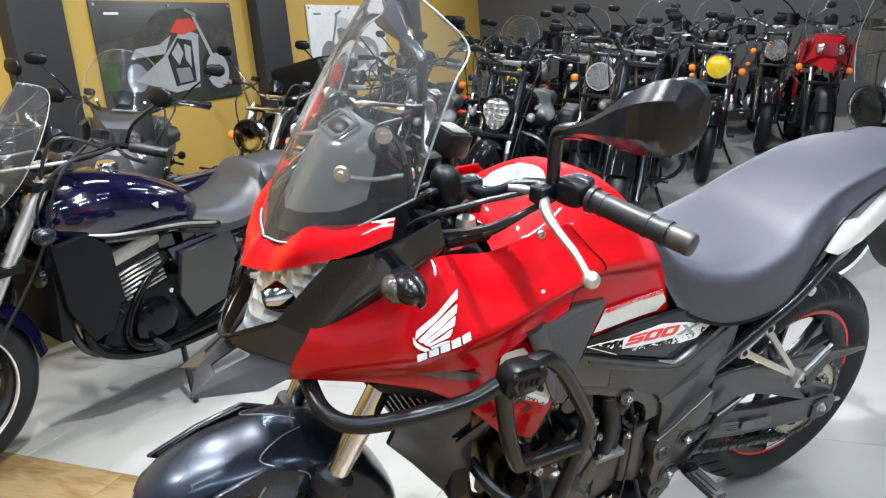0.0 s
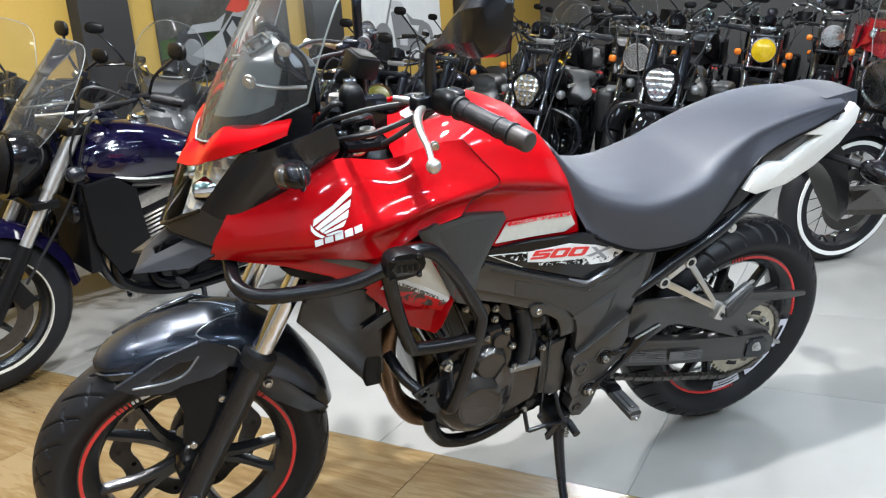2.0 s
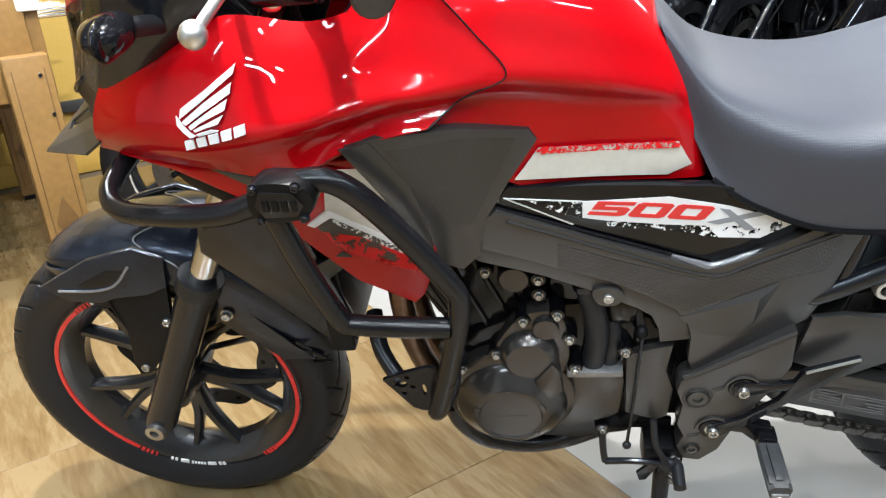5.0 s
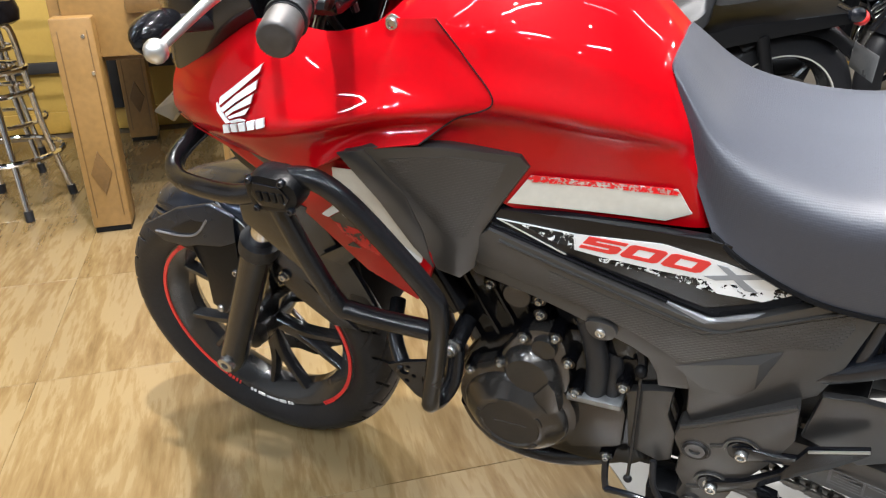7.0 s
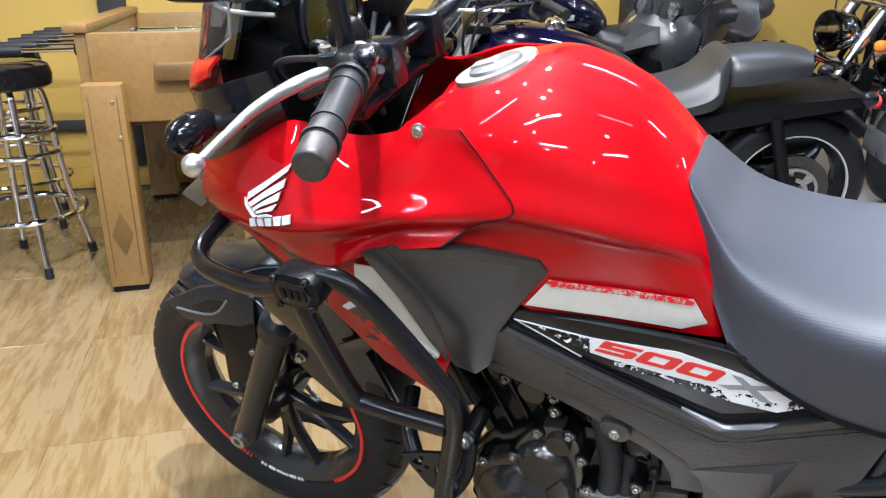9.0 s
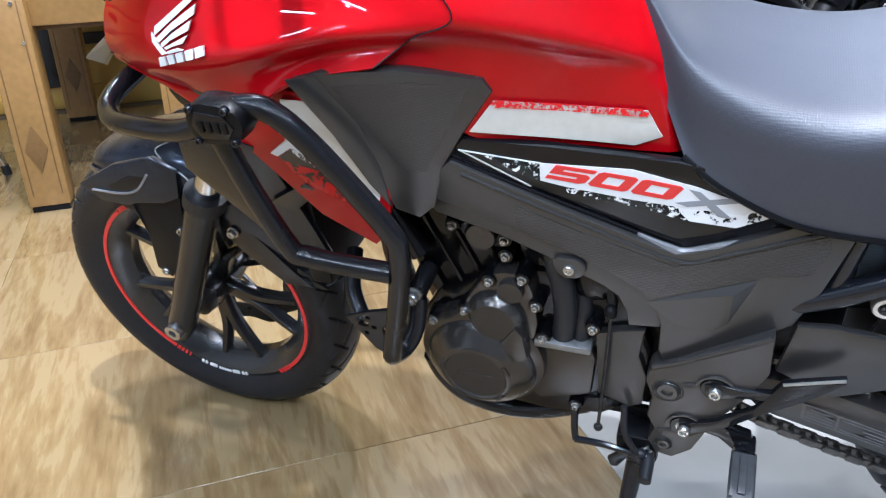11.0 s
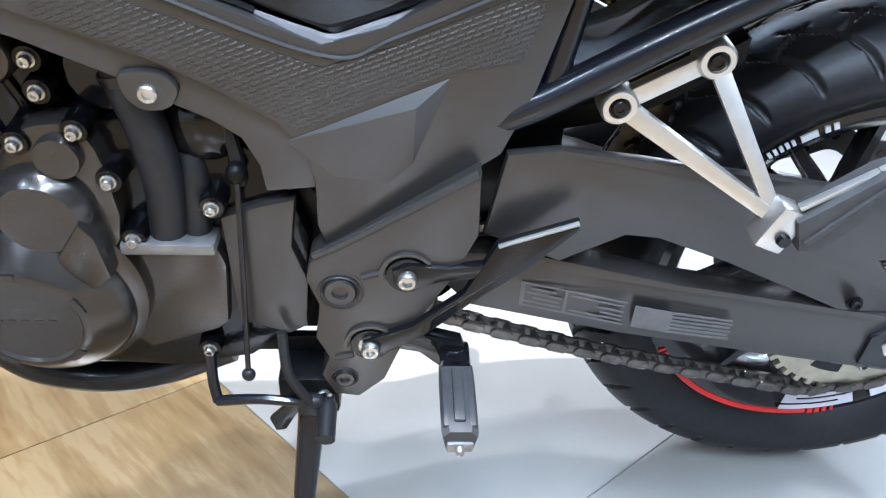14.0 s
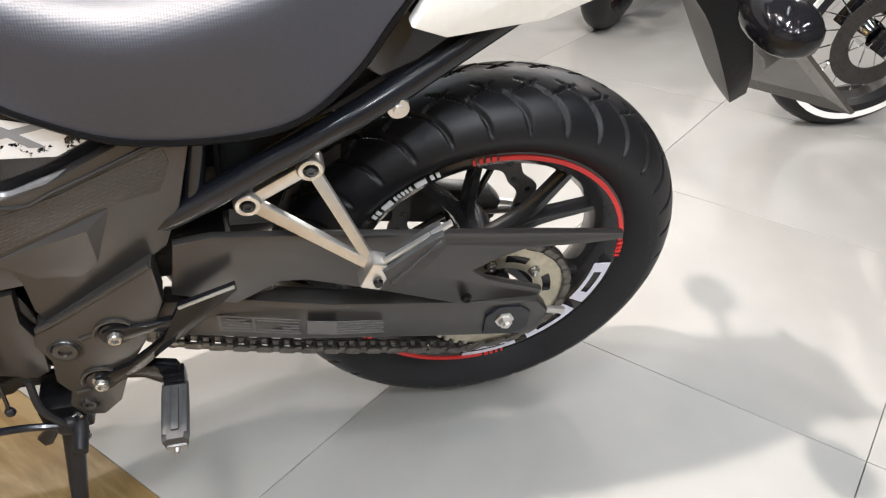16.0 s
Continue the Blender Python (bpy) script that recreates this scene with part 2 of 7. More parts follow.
def tube(points, r, seg=10, n=0, bm=None, caps=True):
    """A round tube along a smooth curve; r may be a pair (start, end) or a list."""
    bm = bm or bmesh.new()
    pts = spline(points, n or max(2, 6 * (len(points) - 1)) if len(points) > 2 or n else 2)
    rs = np.interp(np.linspace(0, 1, len(pts)), np.linspace(0, 1, len(r)), r) if hasattr(r, "__len__") else [r] * len(pts)
    tan = np.gradient(pts, axis=0)
    ref = np.array((0.0, 0.0, 1.0)) if abs(tan[0][2]) < 0.9 * np.linalg.norm(tan[0]) else np.array((0.0, 1.0, 0.0))
    rings = []
    for p, t, q in zip(pts, tan, rs):
        t = t / (np.linalg.norm(t) + 1e-9)
        a = np.cross(t, ref)
        a /= np.linalg.norm(a) + 1e-9
        ref = np.cross(a, t)
        rings.append([p + q * (math.cos(w) * a + math.sin(w) * ref) for w in np.linspace(0, 2 * math.pi, seg, endpoint=False)])
    vs = add_grid(bm, rings, True)
    if caps:
        bm.faces.new(vs[0][::-1]), bm.faces.new(vs[-1])
    return bm


def lathe(profile, centre=(0, 0, 0), seg=48, bm=None, axis="y", closed=False):
    """A profile of (radius, height) turned round an axis."""
    bm = bm or bmesh.new()
    rows = []
    prof = list(profile) + ([profile[0]] if closed else [])
    for r, h in prof:
        row = []
        for w in np.linspace(0, 2 * math.pi, seg, endpoint=False):
            a, b = r * math.cos(w), r * math.sin(w)
            q = {"y": (a, h, b), "z": (a, b, h), "x": (h, a, b)}[axis]
            row.append(np.add(q, centre))
        rows.append(row)
    vs = add_grid(bm, rows, True)
    if not closed:
        for row in (vs[0], vs[-1]):
            if len({v.co.to_tuple(5) for v in row}) > 2:
                bm.faces.new(row)
    bmesh.ops.remove_doubles(bm, verts=bm.verts, dist=1e-5)
    return bm


def tread_depth(ang, y, hw, front):
    """How deep the tread is cut at an angle round the wheel and a place across it."""
    n = 26 if front else 34
    step = 2 * math.pi / n
    ay = abs(y) / hw
    a = ang + (step / 2 if y > 0 else 0)
    if front:
        cuts = (((0.16, 0.98), -1.5 * step * ay, 0.0030), ((0.50, 0.90), -1.5 * step * 0.5 + 1.1 * step * (ay - 0.5) + 0.5 * step, 0.0026))
    else:
        bend = lambda q: 1.7 * step * (1 - q) ** 2
        cuts = (((0.16, 0.99), bend(ay), 0.0030), ((0.20, 0.48), bend(0.48) - 2.6 * step * (0.48 - ay), 0.0024))
    deep = 0.0
    for (lo, hi), mid, half in cuts:
        if lo < ay < hi:
            off = abs((a - mid + step / 2) % step - step / 2) * 0.30
            taper = min(1, (hi - ay) / 0.07, (ay - lo) / 0.05 + 0.35)
            deep = max(deep, taper * max(0, min(1, (half * (0.6 + 0.6 * taper) - off) / 0.0012 + 0.5)))
    return 0.006 * deep


def tyre_mesh(profile, hw, front, seg=900):
    """A tyre: its profile turned round the y axis, with the tread grooves cut in."""
    bm = bmesh.new()
    ws = np.linspace(0, 2 * math.pi, seg, endpoint=False)
    rows = []
    for r, y, cut in profile:
        d = [tread_depth(w, y, hw, front) if cut else 0.0 for w in ws]
        rows.append([((r - q) * math.cos(w), y, (r - q) * math.sin(w)) for w, q in zip(ws, d)])
    add_grid(bm, rows + [rows[0]], True)
    bmesh.ops.remove_doubles(bm, verts=bm.verts, dist=1e-5)
    return bm


def box(x0, x1, y0, y1, z0, z1, bevel=0.004, bm=None, m=None, seg=2):
    b = bmesh.new()
    bmesh.ops.create_cube(b, size=1, matrix=Matrix.Translation(((x0 + x1) / 2, (y0 + y1) / 2, (z0 + z1) / 2)) @ Matrix.Diagonal((abs(x1 - x0), abs(y1 - y0), abs(z1 - z0), 1)))
    if bevel:
        bmesh.ops.bevel(b, geom=b.edges[:], offset=bevel, segments=seg, affect="EDGES", profile=0.6)
    if m is not None:
        bmesh.ops.transform(b, matrix=m, verts=b.verts)
    if bm is None:
        return b
    return merge(bm, b)


def merge(bm, *others):
    for o in others:
        me = bpy.data.meshes.new("t")
        o.to_mesh(me)
        o.free()
        bm.from_mesh(me)
        bpy.data.meshes.remove(me)
    return bm


def plate(poly, y0, thick, bevel=0.004, yfun=None, rounded=0, cuts=0, mirror=1):
    """A plate in the x-z plane; yfun(x, z) is added to its y. rounded: smooth the outline."""
    p = [Vector((a, b)) for a, b in poly]
    for _ in range(rounded):
        p = [q for a, b in zip(p, p[1:] + p[:1]) for q in (a.lerp(b, 0.22), a.lerp(b, 0.78))]
    bm = bmesh.new()
    lo = [bm.verts.new((a.x, 0, a.y)) for a in p]
    f = bm.faces.new(lo)
    if f.normal.length == 0:
        f.normal_update()
    r = bmesh.ops.extrude_face_region(bm, geom=[f])
    up = [v for v in r["geom"] if isinstance(v, bmesh.types.BMVert)]
    for v in up:
        v.co.y = thick
    bmesh.ops.recalc_face_normals(bm, faces=bm.faces)
    if bevel:
        rim = [e for e in bm.edges if abs(e.verts[0].co.y - e.verts[1].co.y) < 1e-6]
        bmesh.ops.bevel(bm, geom=rim, offset=bevel, segments=2, affect="EDGES", profile=0.6, clamp_overlap=True)
    if cuts:
        bmesh.ops.triangulate(bm, faces=[f for f in bm.faces if len(f.verts) > 4])
        bmesh.ops.subdivide_edges(bm, edges=[e for e in bm.edges if e.calc_length() > 0.03], cuts=cuts, use_grid_fill=True)
        bmesh.ops.triangulate(bm, faces=[f for f in bm.faces if len(f.verts) > 4])
    for v in bm.verts:
        v.co.y = (v.co.y + y0 + (yfun(v.co.x, v.co.z) if yfun else 0)) * mirror
    return bm


def shell(cols, nu=24, nv=16, thick=0.004, mirror=False, both=False, inward=True):
    """A smooth skin over a small net of control points; both: its mirror image joined on."""
    net = np.array(cols, float)
    a = np.stack([spline(net[:, j], nu) for j in range(net.shape[1])], 1)
    g = np.stack([spline(row, nv) for row in a])
    bm = bmesh.new()
    if both:
        g = np.concatenate([g, (g * (1, -1, 1))[:, ::-1][:, 1:]], 1) if abs(g[0, -1, 1]) < 1e-6 else np.concatenate([(g * (1, -1, 1))[:, ::-1][:, :-1], g], 1)
    if mirror:
        g = g * (1, -1, 1)
    add_grid(bm, g)
    bmesh.ops.remove_doubles(bm, verts=bm.verts, dist=1e-5)
    bmesh.ops.recalc_face_normals(bm, faces=bm.faces)
    if thick:
        bmesh.ops.solidify(bm, geom=bm.faces[:], thickness=thick)
    return bm


def loft(rings, n=0, caps=True, k=0):
    """A closed skin over rings of points, smoothed along and round them."""
    net = np.array(rings, float)
    if k:
        loop = np.concatenate([net[:, -2:], net, net[:, :3]], 1)
        net = np.stack([spline(r, (len(r) - 1) * k + 1)[2 * k:-(3 * k) + 0][:net.shape[1] * k] for r in loop])
    if n:
        net = np.stack([spline(net[:, j], n) for j in range(net.shape[1])], 1)
    bm = bmesh.new()
    vs = add_grid(bm, net, True)
    if caps:
        bm.faces.new(vs[0][::-1]), bm.faces.new(vs[-1])
    return bm


def blob(centre, size, bm=None, m=None, u=16, v=10, power=1.0):
    """A rounded lump; power under 1 makes it boxier."""
    b = bmesh.new()
    bmesh.ops.create_uvsphere(b, u_segments=u, v_segments=v, radius=1)
    for q in b.verts:
        c = [math.copysign(abs(x) ** power, x) * s for x, s in zip(q.co, size)]
        q.co = Vector(c)
    bmesh.ops.transform(b, matrix=Matrix.Translation(centre) @ (m or Matrix()), verts=b.verts)
    return merge(bm, b) if bm else b


def bolt(x, y, z, r=0.007, h=0.008, bm=None):
    """A socket-head bolt that faces -y."""
    return lathe([(0.001, 0.3 * h), (r * 0.5, 0.3 * h), (r * 0.52, -h * 0.0), (r * 0.85, 0.0), (r, h * 0.2), (r, h), (r * 1.35, h), (r * 1.35, h * 1.25), (0.001, h * 1.25)], (x, y, z), 12, bm)


def arc_ring(r0, r1, y0, y1, a0, a1, centre, seg=40, slant=0.0):
    """A flat ring sector round the y axis, from angle a0 to a1 (degrees)."""
    bm = bmesh.new()
    rows = []
    for w in np.linspace(0, 1, seg):
        w0 = radians(a0 + (a1 - a0) * w)
        rows.append([np.add(centre, (r * math.cos(w0 + s * slant), y, r * math.sin(w0 + s * slant))) for r, y, s in ((r0, y0, 0), (r1, y0, 1), (r1, y1, 1), (r0, y1, 0))])
    vs = add_grid(bm, rows, True)
    bm.faces.new(vs[0][::-1]), bm.faces.new(vs[-1])
    return bm


def drilled(poly, holes, y0, thick, mirror=1):
    """A flat plate in the x-z plane with oval holes (x, z, half width, half height) cut right through."""
    bm = bmesh.new()
    loops = [poly] + [[(x + a * math.cos(k * .5236), z + b * math.sin(k * .5236)) for k in range(12)] for x, z, a, b in holes]
    edges = []
    for loop in loops:
        vs = [bm.verts.new((x, y0, z)) for x, z in loop]
        edges += [bm.edges.new((p, q)) for p, q in zip(vs, vs[1:] + vs[:1])]
    bmesh.ops.triangle_fill(bm, use_beauty=True, edges=edges)
    r = bmesh.ops.extrude_face_region(bm, geom=bm.faces[:])
    for v in r["geom"]:
        if isinstance(v, bmesh.types.BMVert):
            v.co.y += thick
    for v in bm.verts:
        v.co.y *= mirror
    bmesh.ops.recalc_face_normals(bm, faces=bm.faces)
    return bm


# ---- room ----
def floor_mat(name, colours, rough, grain, scale, across=1.0, along=1.0, spec=0.5, patch=0.0, bend=0.0):
    m = bpy.data.materials.new(name)
    m.use_nodes = True
    n, l = m.node_tree.nodes, m.node_tree.links
    b = n["Principled BSDF"]
    b.inputs["Specular IOR Level"].default_value = spec
    co, mp, a, c, rp, inf = (n.new("ShaderNode" + k) for k in ("TexCoord", "Mapping", "TexNoise", "TexNoise", "ValToRGB", "ObjectInfo"))
    mp.inputs["Scale"].default_value = (across, along, 1)
    shift = n.new("ShaderNodeVectorMath")
    shift.operation = "ADD"
    wide = n.new("ShaderNodeVectorMath")
    wide.operation = "SCALE"
    wide.inputs["Scale"].default_value = 40
    comb = n.new("ShaderNodeCombineXYZ")
    for i in range(3):
        l.new(inf.outputs["Random"], comb.inputs[i])
    l.new(comb.outputs[0], wide.inputs[0])
    l.new(co.outputs["Object"], mp.inputs[0]), l.new(mp.outputs[0], shift.inputs[0]), l.new(wide.outputs[0], shift.inputs[1])
    a.inputs["Scale"].default_value, a.inputs["Detail"].default_value, a.inputs["Roughness"].default_value = scale, 8, 0.62
    c.inputs["Scale"].default_value, c.inputs["Detail"].default_value = scale * 5, 5
    for t in (a, c):
        l.new(shift.outputs[0], t.inputs["Vector"])
    mx = n.new("ShaderNodeMath")
    mx.operation = "MULTIPLY_ADD"
    mx.inputs[1].default_value = grain
    l.new(c.outputs["Fac"], mx.inputs[0]), l.new(a.outputs["Fac"], mx.inputs[2])
    big, sh = n.new("ShaderNodeTexNoise"), n.new("ShaderNodeMath")
    big.inputs["Scale"].default_value, big.inputs["Detail"].default_value = 2.6, 3
    sh.operation = "MULTIPLY_ADD"
    sh.inputs[1].default_value = patch
    a.inputs["Distortion"].default_value = bend
    l.new(co.outputs["Object"], big.inputs["Vector"]), l.new(big.outputs["Fac"], sh.inputs[0]), l.new(mx.outputs[0], sh.inputs[2])
    l.new(sh.outputs[0], rp.inputs[0])
    els = rp.color_ramp.elements
    for i, (p, col) in enumerate(colours):
        e = els[i] if i < 2 else els.new(p)
        e.position, e.color = p, (*col, 1)
    l.new(rp.outputs[0], b.inputs["Base Color"])
    r = n.new("ShaderNodeMapRange")
    r.inputs["To Min"].default_value, r.inputs["To Max"].default_value = rough - 0.06, rough + 0.08
    l.new(a.outputs["Fac"], r.inputs["Value"]), l.new(r.outputs[0], b.inputs["Roughness"])
    return m


WOODT = floor_mat("wood_look_tile", [(0.48, (0.085, 0.050, 0.021)), (0.74, (0.120, 0.075, 0.031)), (0.92, (0.153, 0.102, 0.045)), (1.0, (0.180, 0.128, 0.063))], 0.23, 0.50, 15.0, 1.0, 0.15, 0.9, 0.34, 0.9)
WHITET = floor_mat("white_porcelain_tile", [(0.3, (0.189, 0.184, 0.174)), (0.7, (0.232, 0.227, 0.215))], 0.40, 0.1, 2.0, spec=0.35)
GROUT = mat("grey_grout", (0.10, 0.075, 0.045), 0.8, vary=0.2, scale=3)
YELLOWW = mat("yellow_wall_paint", (0.37, 0.238, 0.045), 0.6, vary=0.06, scale=1.2, fine=60, bump=0.12)
CHARW = mat("charcoal_wall_paint", (0.015, 0.0145, 0.0145), 0.6, vary=0.12, scale=1.5, fine=60, bump=0.12)
PALEW = mat("grey_back_wall_paint", (0.10, 0.10, 0.10), 0.7, vary=0.06, scale=1.0, bump=0.08)
GREYW = mat("grey_wall_paint", (0.055, 0.053, 0.051), 0.65, vary=0.1, scale=1.2, fine=60, bump=0.1)
CEIL = mat("dark_ceiling_paint", (0.045, 0.046, 0.048), 0.8, vary=0.05, scale=1.0, bump=0.08)


def put(ob):
    ob.matrix_world = ROOM @ ob.matrix_basis
    return ob


def structure(name, bm, material, label, category):
    return put(tagged(part(name, bm, material), label, category, kind="structure"))


floor = structure("floor", box(LEFT_U - .2, WALL_U + .2, BACK_V - .2, WALL_V + .2, -0.12, -0.006, 0), GROUT, "showroom floor of wood-look and white porcelain tiles", "floor")
structure("wall_north", box(LEFT_U - .2, WALL_U + .2, WALL_V, WALL_V + .2, -0.1, HIGH + .2, 0), YELLOWW, "ochre yellow painted showroom wall with dark pilasters", "wall")
structure("wall_east", box(WALL_U, WALL_U + .2, BACK_V - .2, WALL_V - 0.002, -0.1, HIGH + .2, 0), GREYW, "dark grey painted showroom end wall", "wall")
structure("wall_south", box(LEFT_U - .2, WALL_U + .2, BACK_V - .2, BACK_V, -0.1, HIGH + .2, 0), PALEW, "plain dark grey painted wall behind", "wall")
structure("wall_west", box(LEFT_U - .2, LEFT_U, BACK_V + .002, WALL_V - .002, -0.1, HIGH + .2, 0), mat("white_side_wall_paint", (0.62, 0.62, 0.62), 0.6, vary=0.06, scale=1.0, bump=0.08), "plain white painted side wall", "wall")
structure("ceiling", box(LEFT_U - .2, WALL_U + .2, BACK_V - .2, WALL_V + .2, HIGH, HIGH + .15, 0), CEIL, "plain dark painted showroom ceiling", "ceiling")
structure("baseboard", box(LEFT_U, WALL_U - .002, WALL_V - 0.018, WALL_V - .002, 0.0, 0.11, 0.004), mat("ochre_skirting", (0.42, 0.26, 0.05), 0.45, vary=0.1), "ochre skirting board along the yellow wall", "baseboard")
for z in (.31, 1.0):
    structure("trim", box(LEFT_U, 1.45, WALL_V - 0.03, WALL_V - .002, z, z + .055, 0.006), CHARW, "dark horizontal rail on the yellow wall", "wall rail")
structure("trim", box(-1.33, -1.20, WALL_V - 0.05, WALL_V - .002, .115, HIGH - .01, 0.006), CHARW, "dark upright post on the yellow wall", "wall post")
for u, w in ((1.66, .18), (3.87, .20), (6.52, .21)):
    structure("pilaster", box(u - w, u + w, WALL_V - 0.10, WALL_V - .003, 0.0, HIGH - .002, 0.006), CHARW, "charcoal painted wall pilaster", "pilaster")

for u, v, watts in SPOTS:
    s = put(part("ceiling_spot", lathe([(0.085, 0.0), (0.085, -0.02), (0.07, -0.11), (0.062, -0.11), (0.055, -0.03), (0.001, -0.03)], (u, v, HIGH), 20, axis="z"), MATT))
    tagged(s, "round black ceiling spotlight, switched on", "ceiling light", "ceiling lights")
# Housings for all the tube lamps, the added ones included.
for u, v, watts in TUBES:
    s = put(part("tube_light", box(u - 0.62, u + 0.62, v - 0.04, v + 0.04, HIGH - 0.10, HIGH - 0.002, 0.006), WHITEP))
    tagged(s, "slim white linear ceiling light, unseen, some added for brightness", "ceiling light", "ceiling tubes")


def tiles(name, us, vs, material, joint):
    """Tiles between the joint lines us and vs, with a fine joint."""
    shared = {}
    for u0, u1 in zip(us, us[1:]):
        for v0, v1 in zip(vs, vs[1:]):
            key = (round(u1 - u0, 3), round(v1 - v0, 3))
            if key not in shared:
                w, d = key[0] / 2 - joint, key[1] / 2 - 0.0007
                shared[key] = part(name, box(-w, w, -d, d, -0.0065, 0.0, 0.0006, seg=1), material, floor)
                ob = shared[key]
            else:
                ob = new(name, shared[key].data)
                ob.parent = floor
            ob.matrix_basis = pose((u0 + u1) / 2, (v0 + v1) / 2, 0)


EDGE = 0.04
tiles("white_tile", [EDGE + 0.722 * i for i in range(13)], [-0.37 + 0.725 * i for i in range(-6, 7)], WHITET, 0.0007)
tiles("wood_tile", [EDGE - 1.2 * i for i in range(6, -1, -1)], [0.167 + 0.6 * i for i in range(-8, 6)], WOODT, 0.00015)

# ---- the red motorcycle ----
LEAN_DEG = 14.4
bike = thing("adventure_motorcycle", "red and black adventure motorcycle leaning on its side stand", "motorcycle", pose(0, 0, 0.001, LEAN_DEG, 0, 0))


def both_sides(make):
    for s in (1, -1):
        make(s)


def wheel(parent, name, x, z, R, hw, rimr, tyre_mat, front, turn=0.0, y=0.0):
    m = pose(x, y, z, 0, turn, 0)
    rw = hw * 0.62
    rim = lathe([(rimr - 0.003, -rw - 0.004), (rimr + 0.006, -rw - 0.002), (rimr + 0.006, -rw + 0.008), (rimr - 0.012, -rw + 0.014), (rimr - 0.028, -rw * 0.3), (rimr - 0.028, rw * 0.3),
                 (rimr - 0.012, rw - 0.014), (rimr + 0.006, rw - 0.008), (rimr + 0.006, rw + 0.002), (rimr - 0.003, rw + 0.004), (rimr - 0.02, rw - 0.006), (rimr - 0.036, rw * 0.3),
                 (rimr - 0.036, -rw * 0.3), (rimr - 0.02, -rw + 0.006)], seg=72, closed=True)
    w = part(name, rim, RIMM, parent, "gloss black cast wheel rim", m=m)
    side = [(rimr + .003, rw + .001), (rimr + .014, rw + .009), (rimr + .030, hw * .96), (rimr + .042, hw)]
    hc = R - rimr - .042
    crown = [(rimr + .042 + hc * max(0, 1 - (f * f)) ** (.55 if front else .62), hw * f) for f in np.linspace(.99, 0, 34)]
    dense = [(float(np.interp(q, [-y for r, y in crown][::1], [r for r, y in crown])), float(q), True) for q in -np.linspace(.985 * hw, 0, 30)]
    half = [(r, -y, False) for r, y in side] + dense
    t = half + [(r, -y, c) for r, y, c in half[::-1][1:]] + [(rimr - 0.004, rw * 0.8, False), (rimr - 0.004, -rw * 0.8, False)]
    part("tyre", tyre_mesh(t, hw, front), tyre_mat, w, "worn black road tyre", sharp=50)
    part("hub", lathe([(0.012, -hw - 0.005), (0.03, -hw - 0.005), (0.036, -hw * 0.5), (0.03, 0), (0.036, hw * 0.5), (0.03, hw + 0.005), (0.012, hw + 0.005)], seg=24), RIMM, w)
    for i in range(5):
        bm = bmesh.new()
        for d in (-1, 1):
            a0, a1 = 0.12 * d, 0.235 * d
            p = [(r * math.cos(a), y, r * math.sin(a)) for r, a, y in ((0.028, a0, 0.0), (0.1, a0 * 0.9, -0.006), (rimr - 0.03, a1, -0.012))]
            ring = []
            for q, (h, t2) in zip(spline(p, 7), np.linspace((0.0135, 0.011), (0.0072, 0.011), 7)):
                a = math.atan2(q[2], q[0])
                n = np.array((-math.sin(a), 0, math.cos(a)))
                y = np.array((0, 1.0, 0))
                ring.append([q + n * h * c + y * t2 * s for c, s in ((-0.6, -1), (0.6, -1), (1, -0.3), (1, 1), (-1, 1), (-1, -0.3))])
            vs = add_grid(bm, ring, True)
            bm.faces.new(vs[0][::-1]), bm.faces.new(vs[-1])
        part("spoke", bm, RIMM, w, m=pose(0, 0, 0, 0, 72 * i + 14, 0))
    y = -rw - 0.0055
    for a0, a1 in ((125, 232), (-48, 42)) if front else ((28, 112), (238, 296)):
        part("rim_stripe", arc_ring(rimr - 0.0055, rimr + 0.0015, y, y + 0.003, a0, a1, (0, 0, 0)), REDF, w, "red reflective rim stripe")
        for j in range(4):
            for e in (-1, 1):
                b0 = (a1 if e > 0 else a0) + e * (1.8 + 2.4 * j)
                part("rim_dash", arc_ring(rimr - 0.006, rimr + 0.003, y, y + 0.003, b0 - (0.9 - 0.15 * j), b0 + (0.9 - 0.15 * j), (0, 0, 0), 4), REDF, w)
    for c in (-97, 100) if front else (148,):
        for j in range(-3, 4):
            wd = 3.6 if abs(j) == 1 else 1.1
            if j == 0:
                for q in range(5):
                    part("rim_bar", arc_ring(rimr - 0.004, rimr + 0.002, y, y + 0.003, c - 3.6 + 1.6 * q, c - 2.7 + 1.6 * q, (0, 0, 0), 3), WHITEF, w)
            else:
                o = math.copysign(7.2 if abs(j) == 1 else 9.5 + 2.2 * (abs(j) - 1), j)
                part("rim_dash", arc_ring(rimr - 0.005, rimr + 0.002, y, y + 0.003, c + o - wd / 2 * 1.2, c + o + wd / 2 * 1.2, (0, 0, 0), 5), WHITEF, w)
    return w


